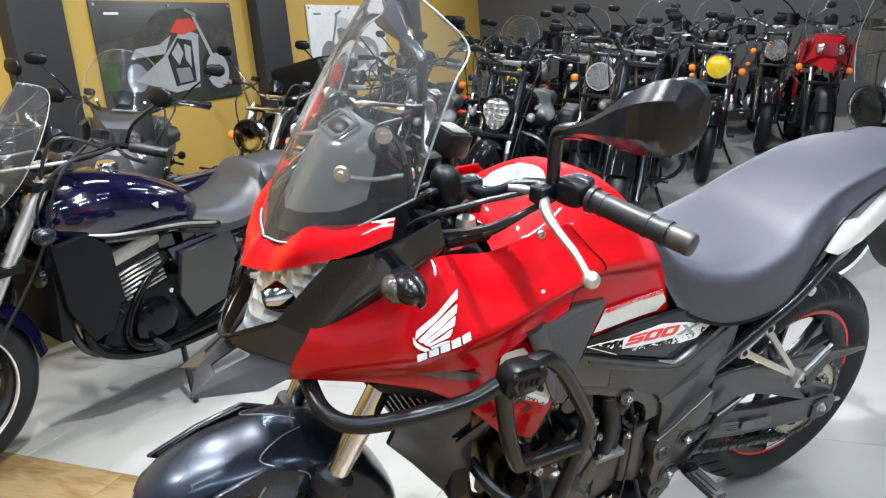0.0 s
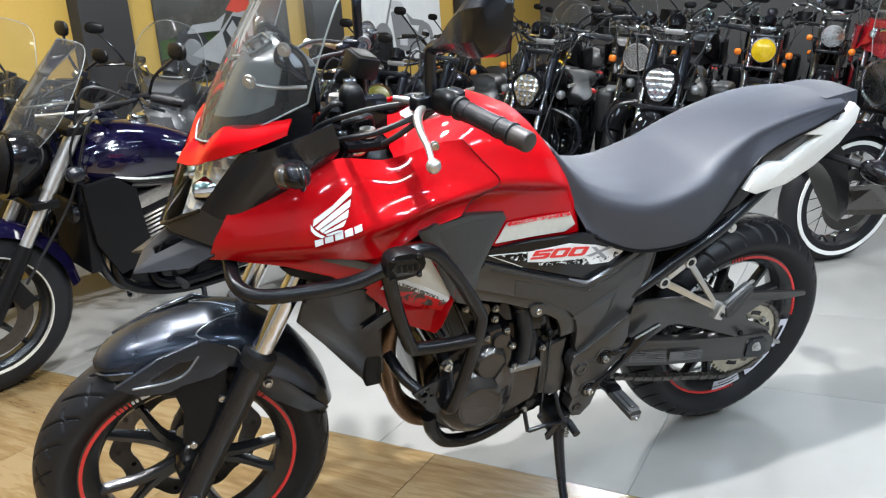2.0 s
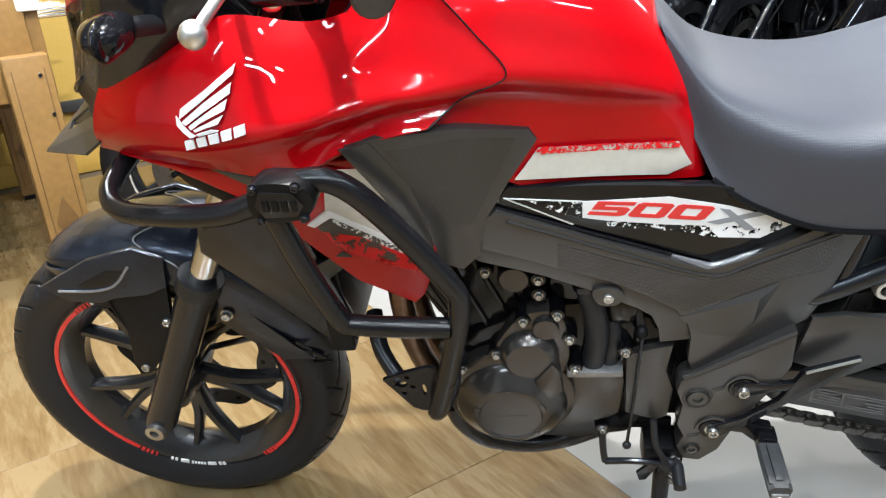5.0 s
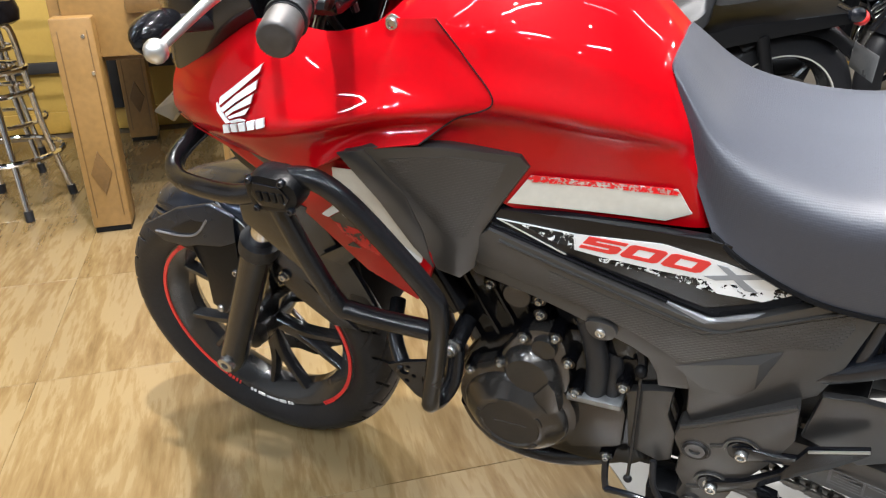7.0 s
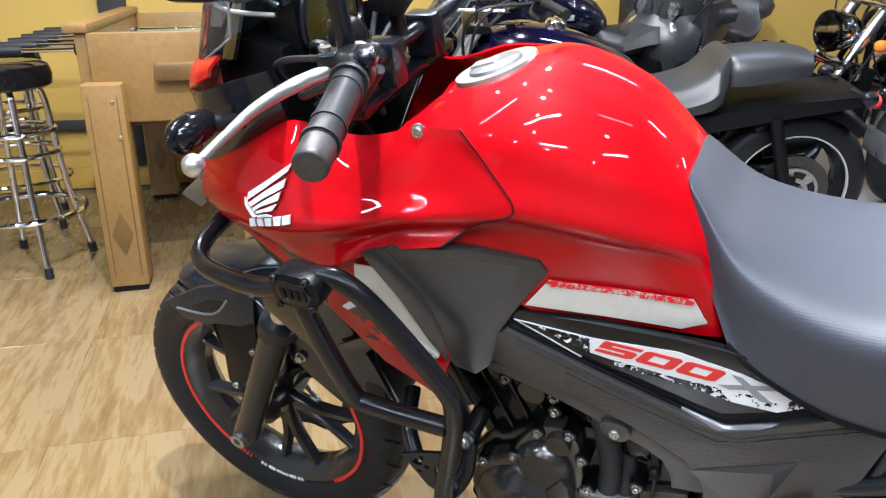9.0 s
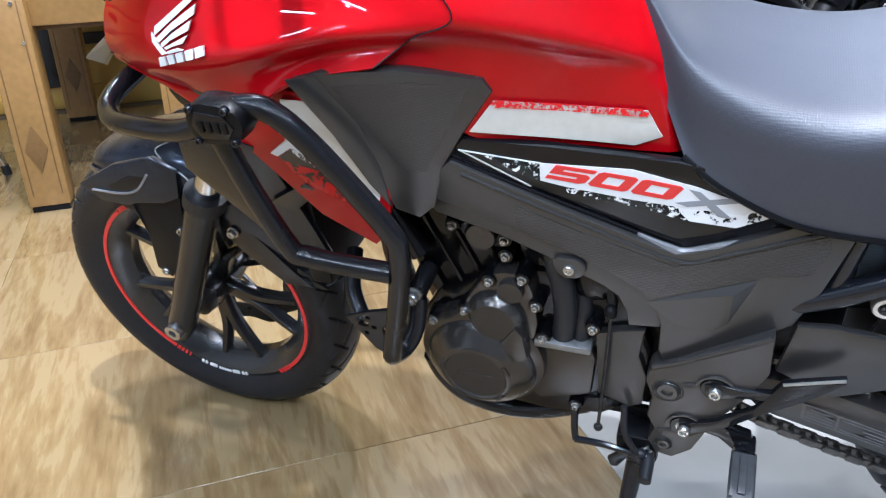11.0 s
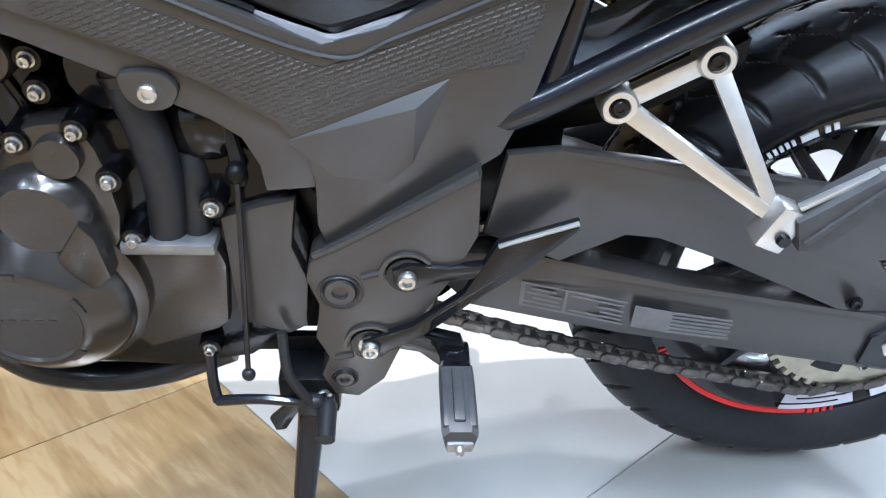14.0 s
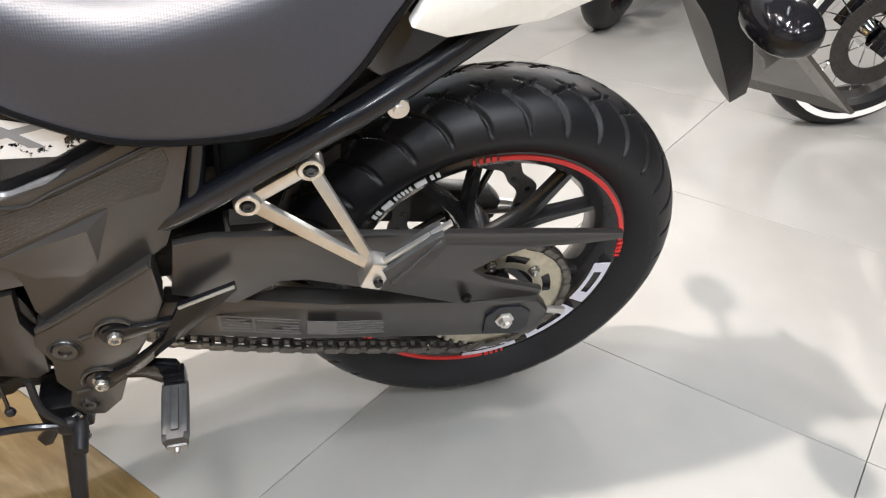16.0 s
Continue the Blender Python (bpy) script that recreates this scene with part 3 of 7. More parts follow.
def disc(parent, R, y, holes=10):
    petal = bmesh.new()
    ws = np.linspace(0, 2 * math.pi, 120, endpoint=False)
    add_grid(petal, [[((r + wave * math.cos(holes * w)) * math.cos(w), h, (r + wave * math.cos(holes * w)) * math.sin(w)) for w in ws] for r, wave, h in ((R * .74, .003, y - .002), (R, .006, y - .002), (R, .006, y + .002), (R * .74, .003, y + .002), (R * .74, .003, y - .002))], True)
    bmesh.ops.remove_doubles(petal, verts=petal.verts, dist=1e-5)
    part("brake_disc", petal, PETAL, parent, "wavy drilled steel brake disc")
    for i in range(holes * 2):
        a = 2 * math.pi * i / holes / 2
        rr = R * (0.80 if i % 2 else 0.92)
        part("disc_hole", lathe([(0.001, y - 0.0028), (0.0055, y - 0.0028), (0.0055, y + 0.0028), (0.001, y + 0.0028)], (rr * math.cos(a), 0, rr * math.sin(a)), 8), GLOSS, parent)
    for i in range(5):
        a = 2 * math.pi * i / 5
        part("disc_carrier", tube([(0.03 * math.cos(a), y, 0.03 * math.sin(a)), (R * 0.72 * math.cos(a + 0.2), y, R * 0.72 * math.sin(a + 0.2))], 0.006, 6), ENGINE, parent)


FX, FZ, RX, RZ = -0.706, 0.300, 0.700, 0.319
fw = wheel(bike, "front_wheel", FX, FZ, 0.300, 0.060, 0.216, TYRE, True)
disc(fw, 0.155, 0.058)
rwheel = wheel(bike, "rear_wheel", RX, RZ, 0.310, 0.075, 0.216, TYRE, False, 20, 0.012)
disc(rwheel, 0.12, 0.085)
# the block numerals "500" curved along the rim
INNER, OUTER = (0.181, 0.188, -13, 13), (0.202, 0.209, -13, 13)
FIVE = (INNER, (0.188, 0.192, -13, -8), (0.192, 0.198, -13, 13), (0.198, 0.202, 8, 13), OUTER)
NOUGHT = (INNER, (0.188, 0.202, -13, -7), (0.188, 0.202, 7, 13), OUTER)
for glyph, a in ((FIVE, -61), (NOUGHT, -29), (NOUGHT, 2)):
    strokes = [arc_ring(r0, r1, -0.0525, -0.0515, a + a0, a + a1, (0, 0, 0), 8) for r0, r1, a0, a1 in glyph]
    part("numeral", merge(*strokes), LILACF, rwheel, "pale block numeral on the rim")

# front fork
AX = Vector((-0.714, 0, 0.288))
UP = Vector((0.47, 0, 0.883)).normalized()


def fork(s):
    y = -0.105 * s
    at = lambda d, o=0: tuple(AX + UP * d + Vector((o, y, 0)))
    leg = part("fork_leg", tube([at(-0.035), at(0.0), at(0.06), at(0.2), at(0.33)], [0.020, 0.027, 0.026, 0.027, 0.029], 18), SATIN, bike, "black fork lower leg")
    part("dust_seal", tube([at(0.325), at(0.352)], 0.0335, 18), RUBBER, leg)
    part("axle_bolt", lathe([(0.001, 0.004), (0.007, 0.004), (0.008, -0.004), (0.016, -0.004), (0.017, 0.01), (0.001, 0.01)], (AX.x, y - 0.030 * s if s > 0 else y + 0.03, AX.z), 16), BOLT, leg)
    part("fork_tube", tube([at(0.33), at(0.80)], 0.0205, 18), STANCH, bike, "polished steel fork tube")
    part("fork_clamp", tube([at(0.555), at(0.595)], 0.034, 16), MATT, bike)


both_sides(fork)
part("lower_yoke", box(-0.46, -0.40, -0.13, 0.13, 0.79, 0.83, 0.01), MATT, bike)
part("upper_yoke", box(-0.37, -0.29, -0.13, 0.13, 0.985, 1.005, 0.01), GLOSS, bike, "black top yoke")
part("front_axle", tube([(AX.x, -0.1, AX.z), (AX.x, 0.1, AX.z)], 0.011, 12), STEEL, bike)


def caliper(s):
    part("caliper", box(-0.64, -0.57, 0.045, 0.1, 0.335, 0.44, 0.012, m=None), GLOSS, bike, "black brake caliper")


caliper(1)

# front fender
def arc_pt(a, r, y):
    return (FX + r * math.cos(radians(a)), y, FZ + r * math.sin(radians(a)))


fend = []
for a, r, w, dr in ((117, 0.317, 0.026, 0.010), (113, 0.326, 0.052, 0.02), (105, 0.333, 0.068, 0.035), (94, 0.337, 0.078, 0.045), (84, 0.344, 0.084, 0.055), (75, 0.358, 0.088, 0.07), (64, 0.360, 0.088, 0.075), (48, 0.350, 0.084, 0.065), (30, 0.336, 0.074, 0.045), (16, 0.322, 0.05, 0.02)):
    fend.append([arc_pt(a, r, 0), arc_pt(a, r - 0.003, -w * 0.5), arc_pt(a, r - 0.014, -w * 0.86), arc_pt(a, r - 0.035, -w), arc_pt(a, r - dr, -w * 1.02)])
fender = part("front_fender", shell(fend, 40, 12, 0.004, both=True), FENDM, bike, "satin blue-black front fender")


def fender_side(s):
    y = lambda x, z: -0.079 - 0.18 * min(max(0, 0.62 - z), 0.06) - 0.04 * max(0, 0.555 - z)
    p = part("fender_stay", plate([(-0.80, 0.582), (-0.73, 0.618), (-0.65, 0.638), (-0.608, 0.618), (-0.622, 0.52), (-0.635, 0.47), (-0.690, 0.402), (-0.715, 0.42), (-0.705, 0.49), (-0.715, 0.535), (-0.76, 0.552)], -0.012, 0.012, 0.004, lambda x, z: y(x, z), mirror=s), MATT, fender)
    part("fender_cheek", plate([(-0.815, 0.578), (-0.73, 0.620), (-0.65, 0.640), (-0.606, 0.620), (-0.612, 0.575), (-0.645, 0.562), (-0.700, 0.556), (-0.722, 0.548), (-0.775, 0.552)], -0.0145, 0.010, 0.003, y, mirror=s), FENDM, fender)
    part("scoop", plate([(-0.752, 0.580), (-0.70, 0.606), (-0.662, 0.612), (-0.69, 0.586), (-0.725, 0.577)], -0.0160, 0.004, 0.001, y, mirror=s), GLOSS, p, "dark scoop in the fender side")
    part("fender_line", tube([arc_pt(69, 0.361, -0.012 * s), arc_pt(76, 0.355, -0.034 * s), arc_pt(82, 0.342, -0.060 * s), arc_pt(79, 0.336, -0.077 * s), arc_pt(70, 0.328, -0.0895 * s), arc_pt(67, 0.31, -0.091 * s)], 0.0013, 6, 40), EDGES, fender)
    # Silver colour on this lip draws the highlight beneath the scoop.
    part("scoop_lip", tube([(-0.785, y(-.785, .57) * s - .0155 * s, 0.572), (-0.725, (y(-.725, .572) - .0160) * s, 0.572), (-0.690, (y(-.69, .582) - .0160) * s, 0.582), (-0.662, (y(-.662, .61) - .0160) * s, 0.611)], 0.0022, 8, 30), EDGES, p, "lower lip of the scoop, its highlight put in as silver")
    if s > 0:
        for x, z, yy in ((-0.632, 0.508, -0.108), (-0.697, 0.415, -0.112), (-0.54, 0.51, -0.098)):
            part("fender_bolt", bolt(x, yy, z, 0.0075), BOLT, fender)


both_sides(fender_side)
part("fender_tail_stay", plate([(-0.565, 0.545), (-0.52, 0.525), (-0.45, 0.44), (-0.42, 0.41), (-0.47, 0.41), (-0.53, 0.46), (-0.565, 0.50)], -0.085, 0.006, 0.002), SATIN, fender)

# ---- bodywork ----
TANK = [
    [(-.262, 0, .960), (-.27, -.06, .962), (-.275, -.105, .955), (-.28, -.14, .93), (-.28, -.165, .905), (-.28, -.155, .885), (-.275, -.165, .865), (-.27, -.17, .85)],
    [(-.215, 0, .998), (-.215, -.065, .994), (-.215, -.118, .975), (-.21, -.152, .942), (-.2, -.178, .908), (-.2, -.160, .885), (-.195, -.170, .865), (-.19, -.172, .85)],
    [(-.10, 0, 1.032), (-.10, -.075, 1.022), (-.10, -.128, .988), (-.10, -.152, .945), (-.095, -.170, .907), (-.09, -.148, .882), (-.088, -.152, .84), (-.085, -.155, .768)],
    [(0, 0, 1.002), (0, -.068, .99), (0, -.115, .955), (.005, -.135, .918), (.01, -.148, .885), (.012, -.132, .862), (.015, -.130, .83), (.02, -.132, .756)],
    [(.058, 0, .952), (.058, -.05, .942), (.068, -.082, .915), (.078, -.10, .885), (.088, -.112, .858), (.096, -.108, .838), (.108, -.110, .81), (.125, -.114, .745)],
    [(.085, 0, .915), (.085, -.035, .91), (.098, -.06, .885), (.108, -.075, .865), (.115, -.085, .845), (.122, -.088, .825), (.13, -.09, .80), (.142, -.092, .742)]]
tank = part("fuel_tank", shell(TANK, 44, 36, 0.003, both=True), RED, bike, "glossy red fuel tank", sharp=60)
SHROUD = [
    [(-.578, -.118, .908), (-.592, -.122, .885), (-.606, -.119, .86), (-.613, -.117, .842), (-.616, -.113, .83), (-.619, -.106, .814)],
    [(-.50, -.138, .942), (-.51, -.156, .915), (-.52, -.167, .885), (-.525, -.170, .86), (-.528, -.165, .84), (-.53, -.152, .820)],
    [(-.40, -.142, .986), (-.41, -.172, .95), (-.42, -.194, .905), (-.424, -.205, .87), (-.427, -.200, .845), (-.43, -.188, .822)],
    [(-.30, -.136, .972), (-.305, -.166, .95), (-.31, -.194, .915), (-.32, -.217, .886), (-.33, -.208, .855), (-.34, -.206, .818)],
    [(-.217, -.143, .992), (-.205, -.160, .965), (-.205, -.180, .93), (-.215, -.203, .903), (-.235, -.190, .878), (-.262, -.212, .856)],
    [(-.160, -.142, .995), (-.125, -.152, .955), (-.092, -.168, .914), (-.13, -.176, .897), (-.15, -.170, .883), (-.178, -.192, .866)]]


def shroud(s):
    p = part("side_fairing", shell(SHROUD, 44, 28, 0.004, mirror=s < 0), RED, bike, "glossy red side fairing", sharp=60)
    part("panel_gap", tube([(a + .0015, (b - .0015) * s, c) for a, b, c in SHROUD[5]], .0009, 6, 40), MATT, p)
    if s < 0:
        return
    # winged mark and a bar for the maker's name
    for quad in (((-.452, .8925), (-.449, .903), (-.415, .9235), (-.3775, .947), (-.381, .938), (-.42, .9125)),
                 ((-.4485, .8905), (-.42, .9095), (-.3835, .9300), (-.3865, .9195), (-.42, .902), (-.4445, .8865)),
                 ((-.4415, .8855), (-.42, .8988), (-.3895, .9150), (-.3935, .9045), (-.425, .8908), (-.4385, .8825)),
                 ((-.4360, .8820), (-.42, .8890), (-.3965, .8990), (-.4030, .8910), (-.42, .8858), (-.4335, .8800)),
                 ((-.4325, .8783), (-.413, .8845), (-.4035, .8838), (-.429, .8765)),
                 ((-.4555, .896), (-.4560, .886), (-.4505, .8785), (-.441, .8738), (-.4345, .8755), (-.4415, .8785), (-.4495, .8855))):
        part("wing_mark", plate(quad, 0, 0.0025, 0, shroud_y), WHITEF, p, "white feather stripe of a wing mark")
    for i in range(5):
        x, z = -.4515 + .0167 * i, .8575 + .0050 * i
        part("name_bar", plate([(x, z), (x + .0132, z + .0040), (x + .0132, z + .0142), (x, z + .0102)], 0, 0.0025, 0, shroud_y), WHITEF, p)


def skin(net):
    n = np.array(net, float)
    a = np.stack([spline(n[:, j], 60) for j in range(n.shape[1])], 1)
    g = np.stack([spline(r, 60) for r in a]).reshape(-1, 3)
    return lambda x, z: g[np.argmin((g[:, 0] - x) ** 2 + (g[:, 2] - z) ** 2), 1] - 0.0052


shroud_y, tank_y = skin(SHROUD), skin(TANK)
both_sides(shroud)
part("tank_bolt", bolt(-.212, -.149, .988, 0.0075, 0.006), BOLT, tank)
CAP = pose(-.172, 0, 1.014, 0, -17, 0)
part("filler_ring", lathe([(0.001, 0.002), (0.040, 0.002), (0.046, 0.004), (0.054, 0.003), (0.056, -0.012), (0.001, -0.012)], (0, 0, 0), 40, axis="z"), STEEL, tank, "brushed filler cap ring", m=CAP)
part("filler_cap", lathe([(0.001, 0.008), (0.028, 0.008), (0.034, 0.006), (0.036, 0.001)], (0, 0, 0), 32, axis="z"), ALUD, tank, m=CAP)
part("cap_flap", box(-.03, .004, -.011, .011, .006, .011, .002), STEEL, tank, m=CAP)


def tank_sides(s):
    p = part("tank_stripe", plate([(-.088, .778), (.090, .757), (.118, .766), (.101, .797), (-.060, .814)], 0, 0.002, 0, tank_y, cuts=3, mirror=s), SILVER, tank, "silver lower tank stripe")
    part("torn_edge", plate([(-.064, .8075), (.104, .7905), (.101, .7985), (-.060, .8155)], -0.0012, 0.0015, 0, tank_y, cuts=3, mirror=s), RED_EDGE, p)
    yk = lambda x, z: -0.216 + 0.33 * max(0, x + 0.27) - 0.02 * max(0, 0.80 - z)
    k = part("knee_panel", plate([(-.268, .858), (-.235, .866), (-.15, .858), (-.070, .840), (-.060, .824), (-.095, .775), (-.12, .735), (-.135, .68), (-.155, .664), (-.182, .68), (-.20, .74), (-.23, .80)], -0.004, 0.02, 0.006, yk, mirror=s), GREY2, bike, "dark grey panel below the tank")
    part("knee_patch", plate([(-.225, .848), (-.15, .846), (-.085, .832), (-.115, .775), (-.14, .73), (-.165, .735), (-.195, .79)], -0.0046, 0.003, 0, yk, mirror=s), DOTTED, k, "dimpled grip patch")
    part("knee_facet", plate([(-.272, .860), (-.24, .862), (-.205, .80), (-.19, .74), (-.185, .685), (-.205, .72), (-.235, .79)], -0.0052, 0.004, 0.001, yk, mirror=s), GREY2, k)
    yb = lambda x, z: -0.163 + 0.10 * max(0, x + 0.11)
    b = part("badge_panel", plate([(-.116, .746), (-.098, .768), (.0, .762), (.136, .748), (.20, .735), (.322, .686), (.26, .672), (.155, .632), (.03, .685)], 0, 0.014, 0.003, yb, mirror=s), GLOSS, bike, "gloss black badge panel")
    part("silver_edge", tube([(.10, (yb(.10, 0) - .001) * s, .650), (.135, (yb(.135, 0) - .003) * s, .634), (.155, (yb(.155, 0) - .004) * s, .629), (.19, (yb(.19, 0) - .004) * s, .640), (.26, (yb(.26, 0) - .003) * s, .662), (.322, (yb(.322, 0) - .003) * s, .681)], [.002, .0055, .006, .006, .005, .004], 8, 50), EDGES, b, "satin silver lower edge")
    part("badge_rim", tube([(-.112, (yb(-.112, 0) - .001) * s, .742), (.03, (yb(.03, 0) - .001) * s, .682), (.10, (yb(.10, 0) - .001) * s, .652)], .0022, 6, 20), GLOSS, b)
    if s > 0:
        film = lambda *p: plate(p, -0.0016, 0.001, 0, yb, cuts=1)
        part("badge_film", film((-.010, .741), (.092, .7375), (.163, .7175), (.205, .701), (.222, .693), (.212, .684), (.150, .690), (.090, .698), (.018, .711), (-.010, .718)), WHITEF, b, "white badge film")
        part("fleck_film", plate([(-.080, .7515), (-.008, .7405), (-.008, .716), (-.030, .724)], -0.0016, 0.001, 0, yb, cuts=2), FLECK_W, b, "white torn flecks on the badge")
        part("fleck_film", plate([(.018, .712), (.090, .699), (.152, .691), (.165, .667), (.125, .680), (.08, .690), (.02, .703)], -0.0014, 0.001, 0, yb, cuts=2), FLECK_W, b)
        part("fleck_film", plate([(.135, .694), (.205, .702), (.243, .684), (.205, .666), (.155, .672)], -0.0012, 0.001, 0, yb, cuts=2), splatter("dense_white_flecks", (0.75, 0.75, 0.76), 75, 0.47), b)
        part("film_line", plate([(-.103, .7555), (-.008, .7415), (-.008, .7400), (-.100, .7535)], -0.0017, 0.001, 0, yb, cuts=1), WHITEF, b)
        part("film_line", plate([(-.103, .7545), (-.100, .7545), (-.020, .7095), (-.022, .7085)], -0.0017, 0.001, 0, yb, cuts=1), SILVER, b)
        part("film_line", plate([(.205, .7020), (.240, .6862), (.239, .6848), (.205, .7005)], -0.0017, 0.001, 0, yb), WHITEF, b)
        five = ((0, 1), (1, 1), (1, .77), (.27, .77), (.27, .63), (.88, .63), (1, .5), (1, .12), (.86, 0), (0, 0), (0, .24), (.72, .24), (.72, .39), (0, .39))
        arch = ((0, .5), (0, .88), (.10, 1), (.90, 1), (1, .88), (1, .5), (.72, .5), (.72, .76), (.28, .76), (.28, .5))
        for quad, strokes in ((((.0085, .7400), (.0540, .7340), (.0385, .7155), (-.0045, .7225)), (five,)), (((.0575, .7335), (.1000, .7270), (.0855, .7080), (.0420, .7150)), (arch, [(x, 1 - z) for x, z in arch])),
                              (((.1035, .7265), (.1480, .7180), (.1340, .7000), (.0890, .7075)), (arch, [(x, 1 - z) for x, z in arch]))):
            tl, tr, br, bl = (np.array(q) for q in quad)
            spot = lambda a, c: tuple(bl + (br - bl) * a + c * ((tl - bl) + ((tr - br) - (tl - bl)) * a))
            part("numeral", merge(*[plate([spot(a, c) for a, c in k], -0.0024, 0.001, 0, yb) for k in strokes]), REDF, b, "red block numeral")
        part("letter_x", merge(plate([(.152, .7155), (.164, .7125), (.199, .679), (.185, .681)], -0.0024, 0.001, 0, yb), plate([(.199, .7065), (.213, .7015), (.152, .692), (.138, .697)], -0.0021, 0.001, 0, yb)), mat("grey_film", (0.22, 0.23, 0.25), 0.4, vary=0.05, bump=0.0), b, "grey letter X")


both_sides(tank_sides)


def frame_cover(s):
    yg = lambda x, z: -0.178 + 0.10 * max(0, min(1, (x + 0.18) / 0.5)) * 0.45 + 0.05 * max(0, 0.6 - z) * 0.2
    c = part("frame_cover", plate([(-.175, .695), (-.112, .742), (.02, .682), (.145, .630), (.19, .642), (.285, .690), (.328, .678), (.305, .59), (.283, .535), (.262, .520), (.142, .447), (.134, .47), (.134, .515), (.127, .542), (.110, .567), (.067, .597), (.026, .620), (-.06, .657), (-.139, .690)],
                                  0, 0.03, 0.0035, yg, mirror=s), LINED, bike, "dark grey textured frame cover")
    part("cover_flange", plate([(-.170, .700), (-.06, .665), (.03, .628), (.075, .602), (.118, .572), (.138, .545), (.142, .505), (.095, .503), (.092, .527), (.081, .552), (.061, .568), (.030, .585), (.012, .598), (-.06, .634), (-.139, .664)], 0.007, 0.014, 0.002, yg, mirror=s), GREY2, c)
    part("cover_patch", plate([(.035, .655), (.145, .613), (.195, .628), (.300, .672), (.304, .650), (.290, .615), (.237, .607), (.125, .562), (.07, .600), (.03, .622), (-.04, .652), (-.04, .688)], -0.0012, 0.003, 0.001, yg, mirror=s), GREY, c, "dimpled grip texture patch")
    bm = bmesh.new()
    v = [bm.verts.new((x, (yg(x, z) - o) * s, z)) for x, z, o in ((.115, .553, .0005), (.213, .582, .0075), (.238, .603, .0005), (.212, .530, .0005), (.193, .512, .0005), (.150, .520, .0005))]
    for k in ((0, 1, 5), (1, 4, 5), (1, 2, 3), (1, 3, 4), (0, 2, 1)):
        bm.faces.new([v[q] for q in k])
    part("cover_scoop", bm, GREY2, c, sharp=12)
    part("cover_ridge", tube([(-.10, (yg(-.1, .7) - .001) * s, .728), (.03, (yg(.03, .7) - .001) * s, .67), (.147, (yg(.147, .6) - .001) * s, .622), (.2, (yg(.2, .6) - .001) * s, .636), (.30, (yg(.3, .7) - .001) * s, .678)], 0.0022, 6, 40), GREY2, c)
    l = part("pivot_cover", plate([(.132, .446), (.16, .462), (.266, .530), (.268, .47), (.25, .425), (.222, .375), (.204, .335), (.19, .295), (.165, .270), (.142, .274), (.130, .300), (.138, .325), (.127, .350), (.132, .390), (.122, .420), (.126, .438)], -0.158, 0.034, 0.003, mirror=s), GREY2, bike, "dark grey swingarm pivot cover")
    if s > 0:
        part("cover_edge", tube([(.130, -.155, .4445), (.16, -.155, .461), (.264, -.155, .528)], .0042, 8, 12), GREY2, l)
        for x, z, r in ((.151, .408, .0165), (.152, .298, .0105)):
            part("pivot_cap", lathe([(0.001, 0.0), (r * .4, 0.0), (r * .45, -.003), (r * .8, -.003), (r * .85, 0.0), (r * 1.0, -.002), (r * 1.1, .002), (r * 1.1, .01)], (x, -.1585, z), 24), GREY2, l)
            part("cap_ring", lathe([(r * 1.12, -.0005), (r * 1.2, -.0012), (r * 1.28, -.0005), (r * 1.28, .004), (r * 1.12, .004)], (x, -.1580, z), 28, closed=True), GREY2, l)
        for x, z in ((.209, .428), (.177, .344)):
            part("rest_bolt", bolt(x, -.1715, z, .0085, .010), BOLT, l)
            part("bolt_boss", lathe([(0.001, -.002), (.018, -.002), (.02, .003), (.02, .014), (0.001, .014)], (x, -.159, z), 20), GLOSS, l)
            part("boss_arc", arc_ring(.0215, .0245, -.1615, -.157, 35, 190, (x, 0, z), 24), GREY2, l)
        for a, b in (((.170, .425), (.186, .430)), ((.144, .326), (.161, .330))):
            part("cover_rib", tube([(a[0], -.1585, a[1]), (b[0], -.1585, b[1])], .003, 6), GREY2, l)
        part("cover_bolt", bolt(.023, -.166, .596, .0072, .006), BOLT, c)
        part("cover_tab", plate([(.002, .612), (.034, .612), (.046, .598), (.036, .582), (.016, .580), (.004, .592)], -.161, .010, .003, rounded=2), GREY2, c)


both_sides(frame_cover)


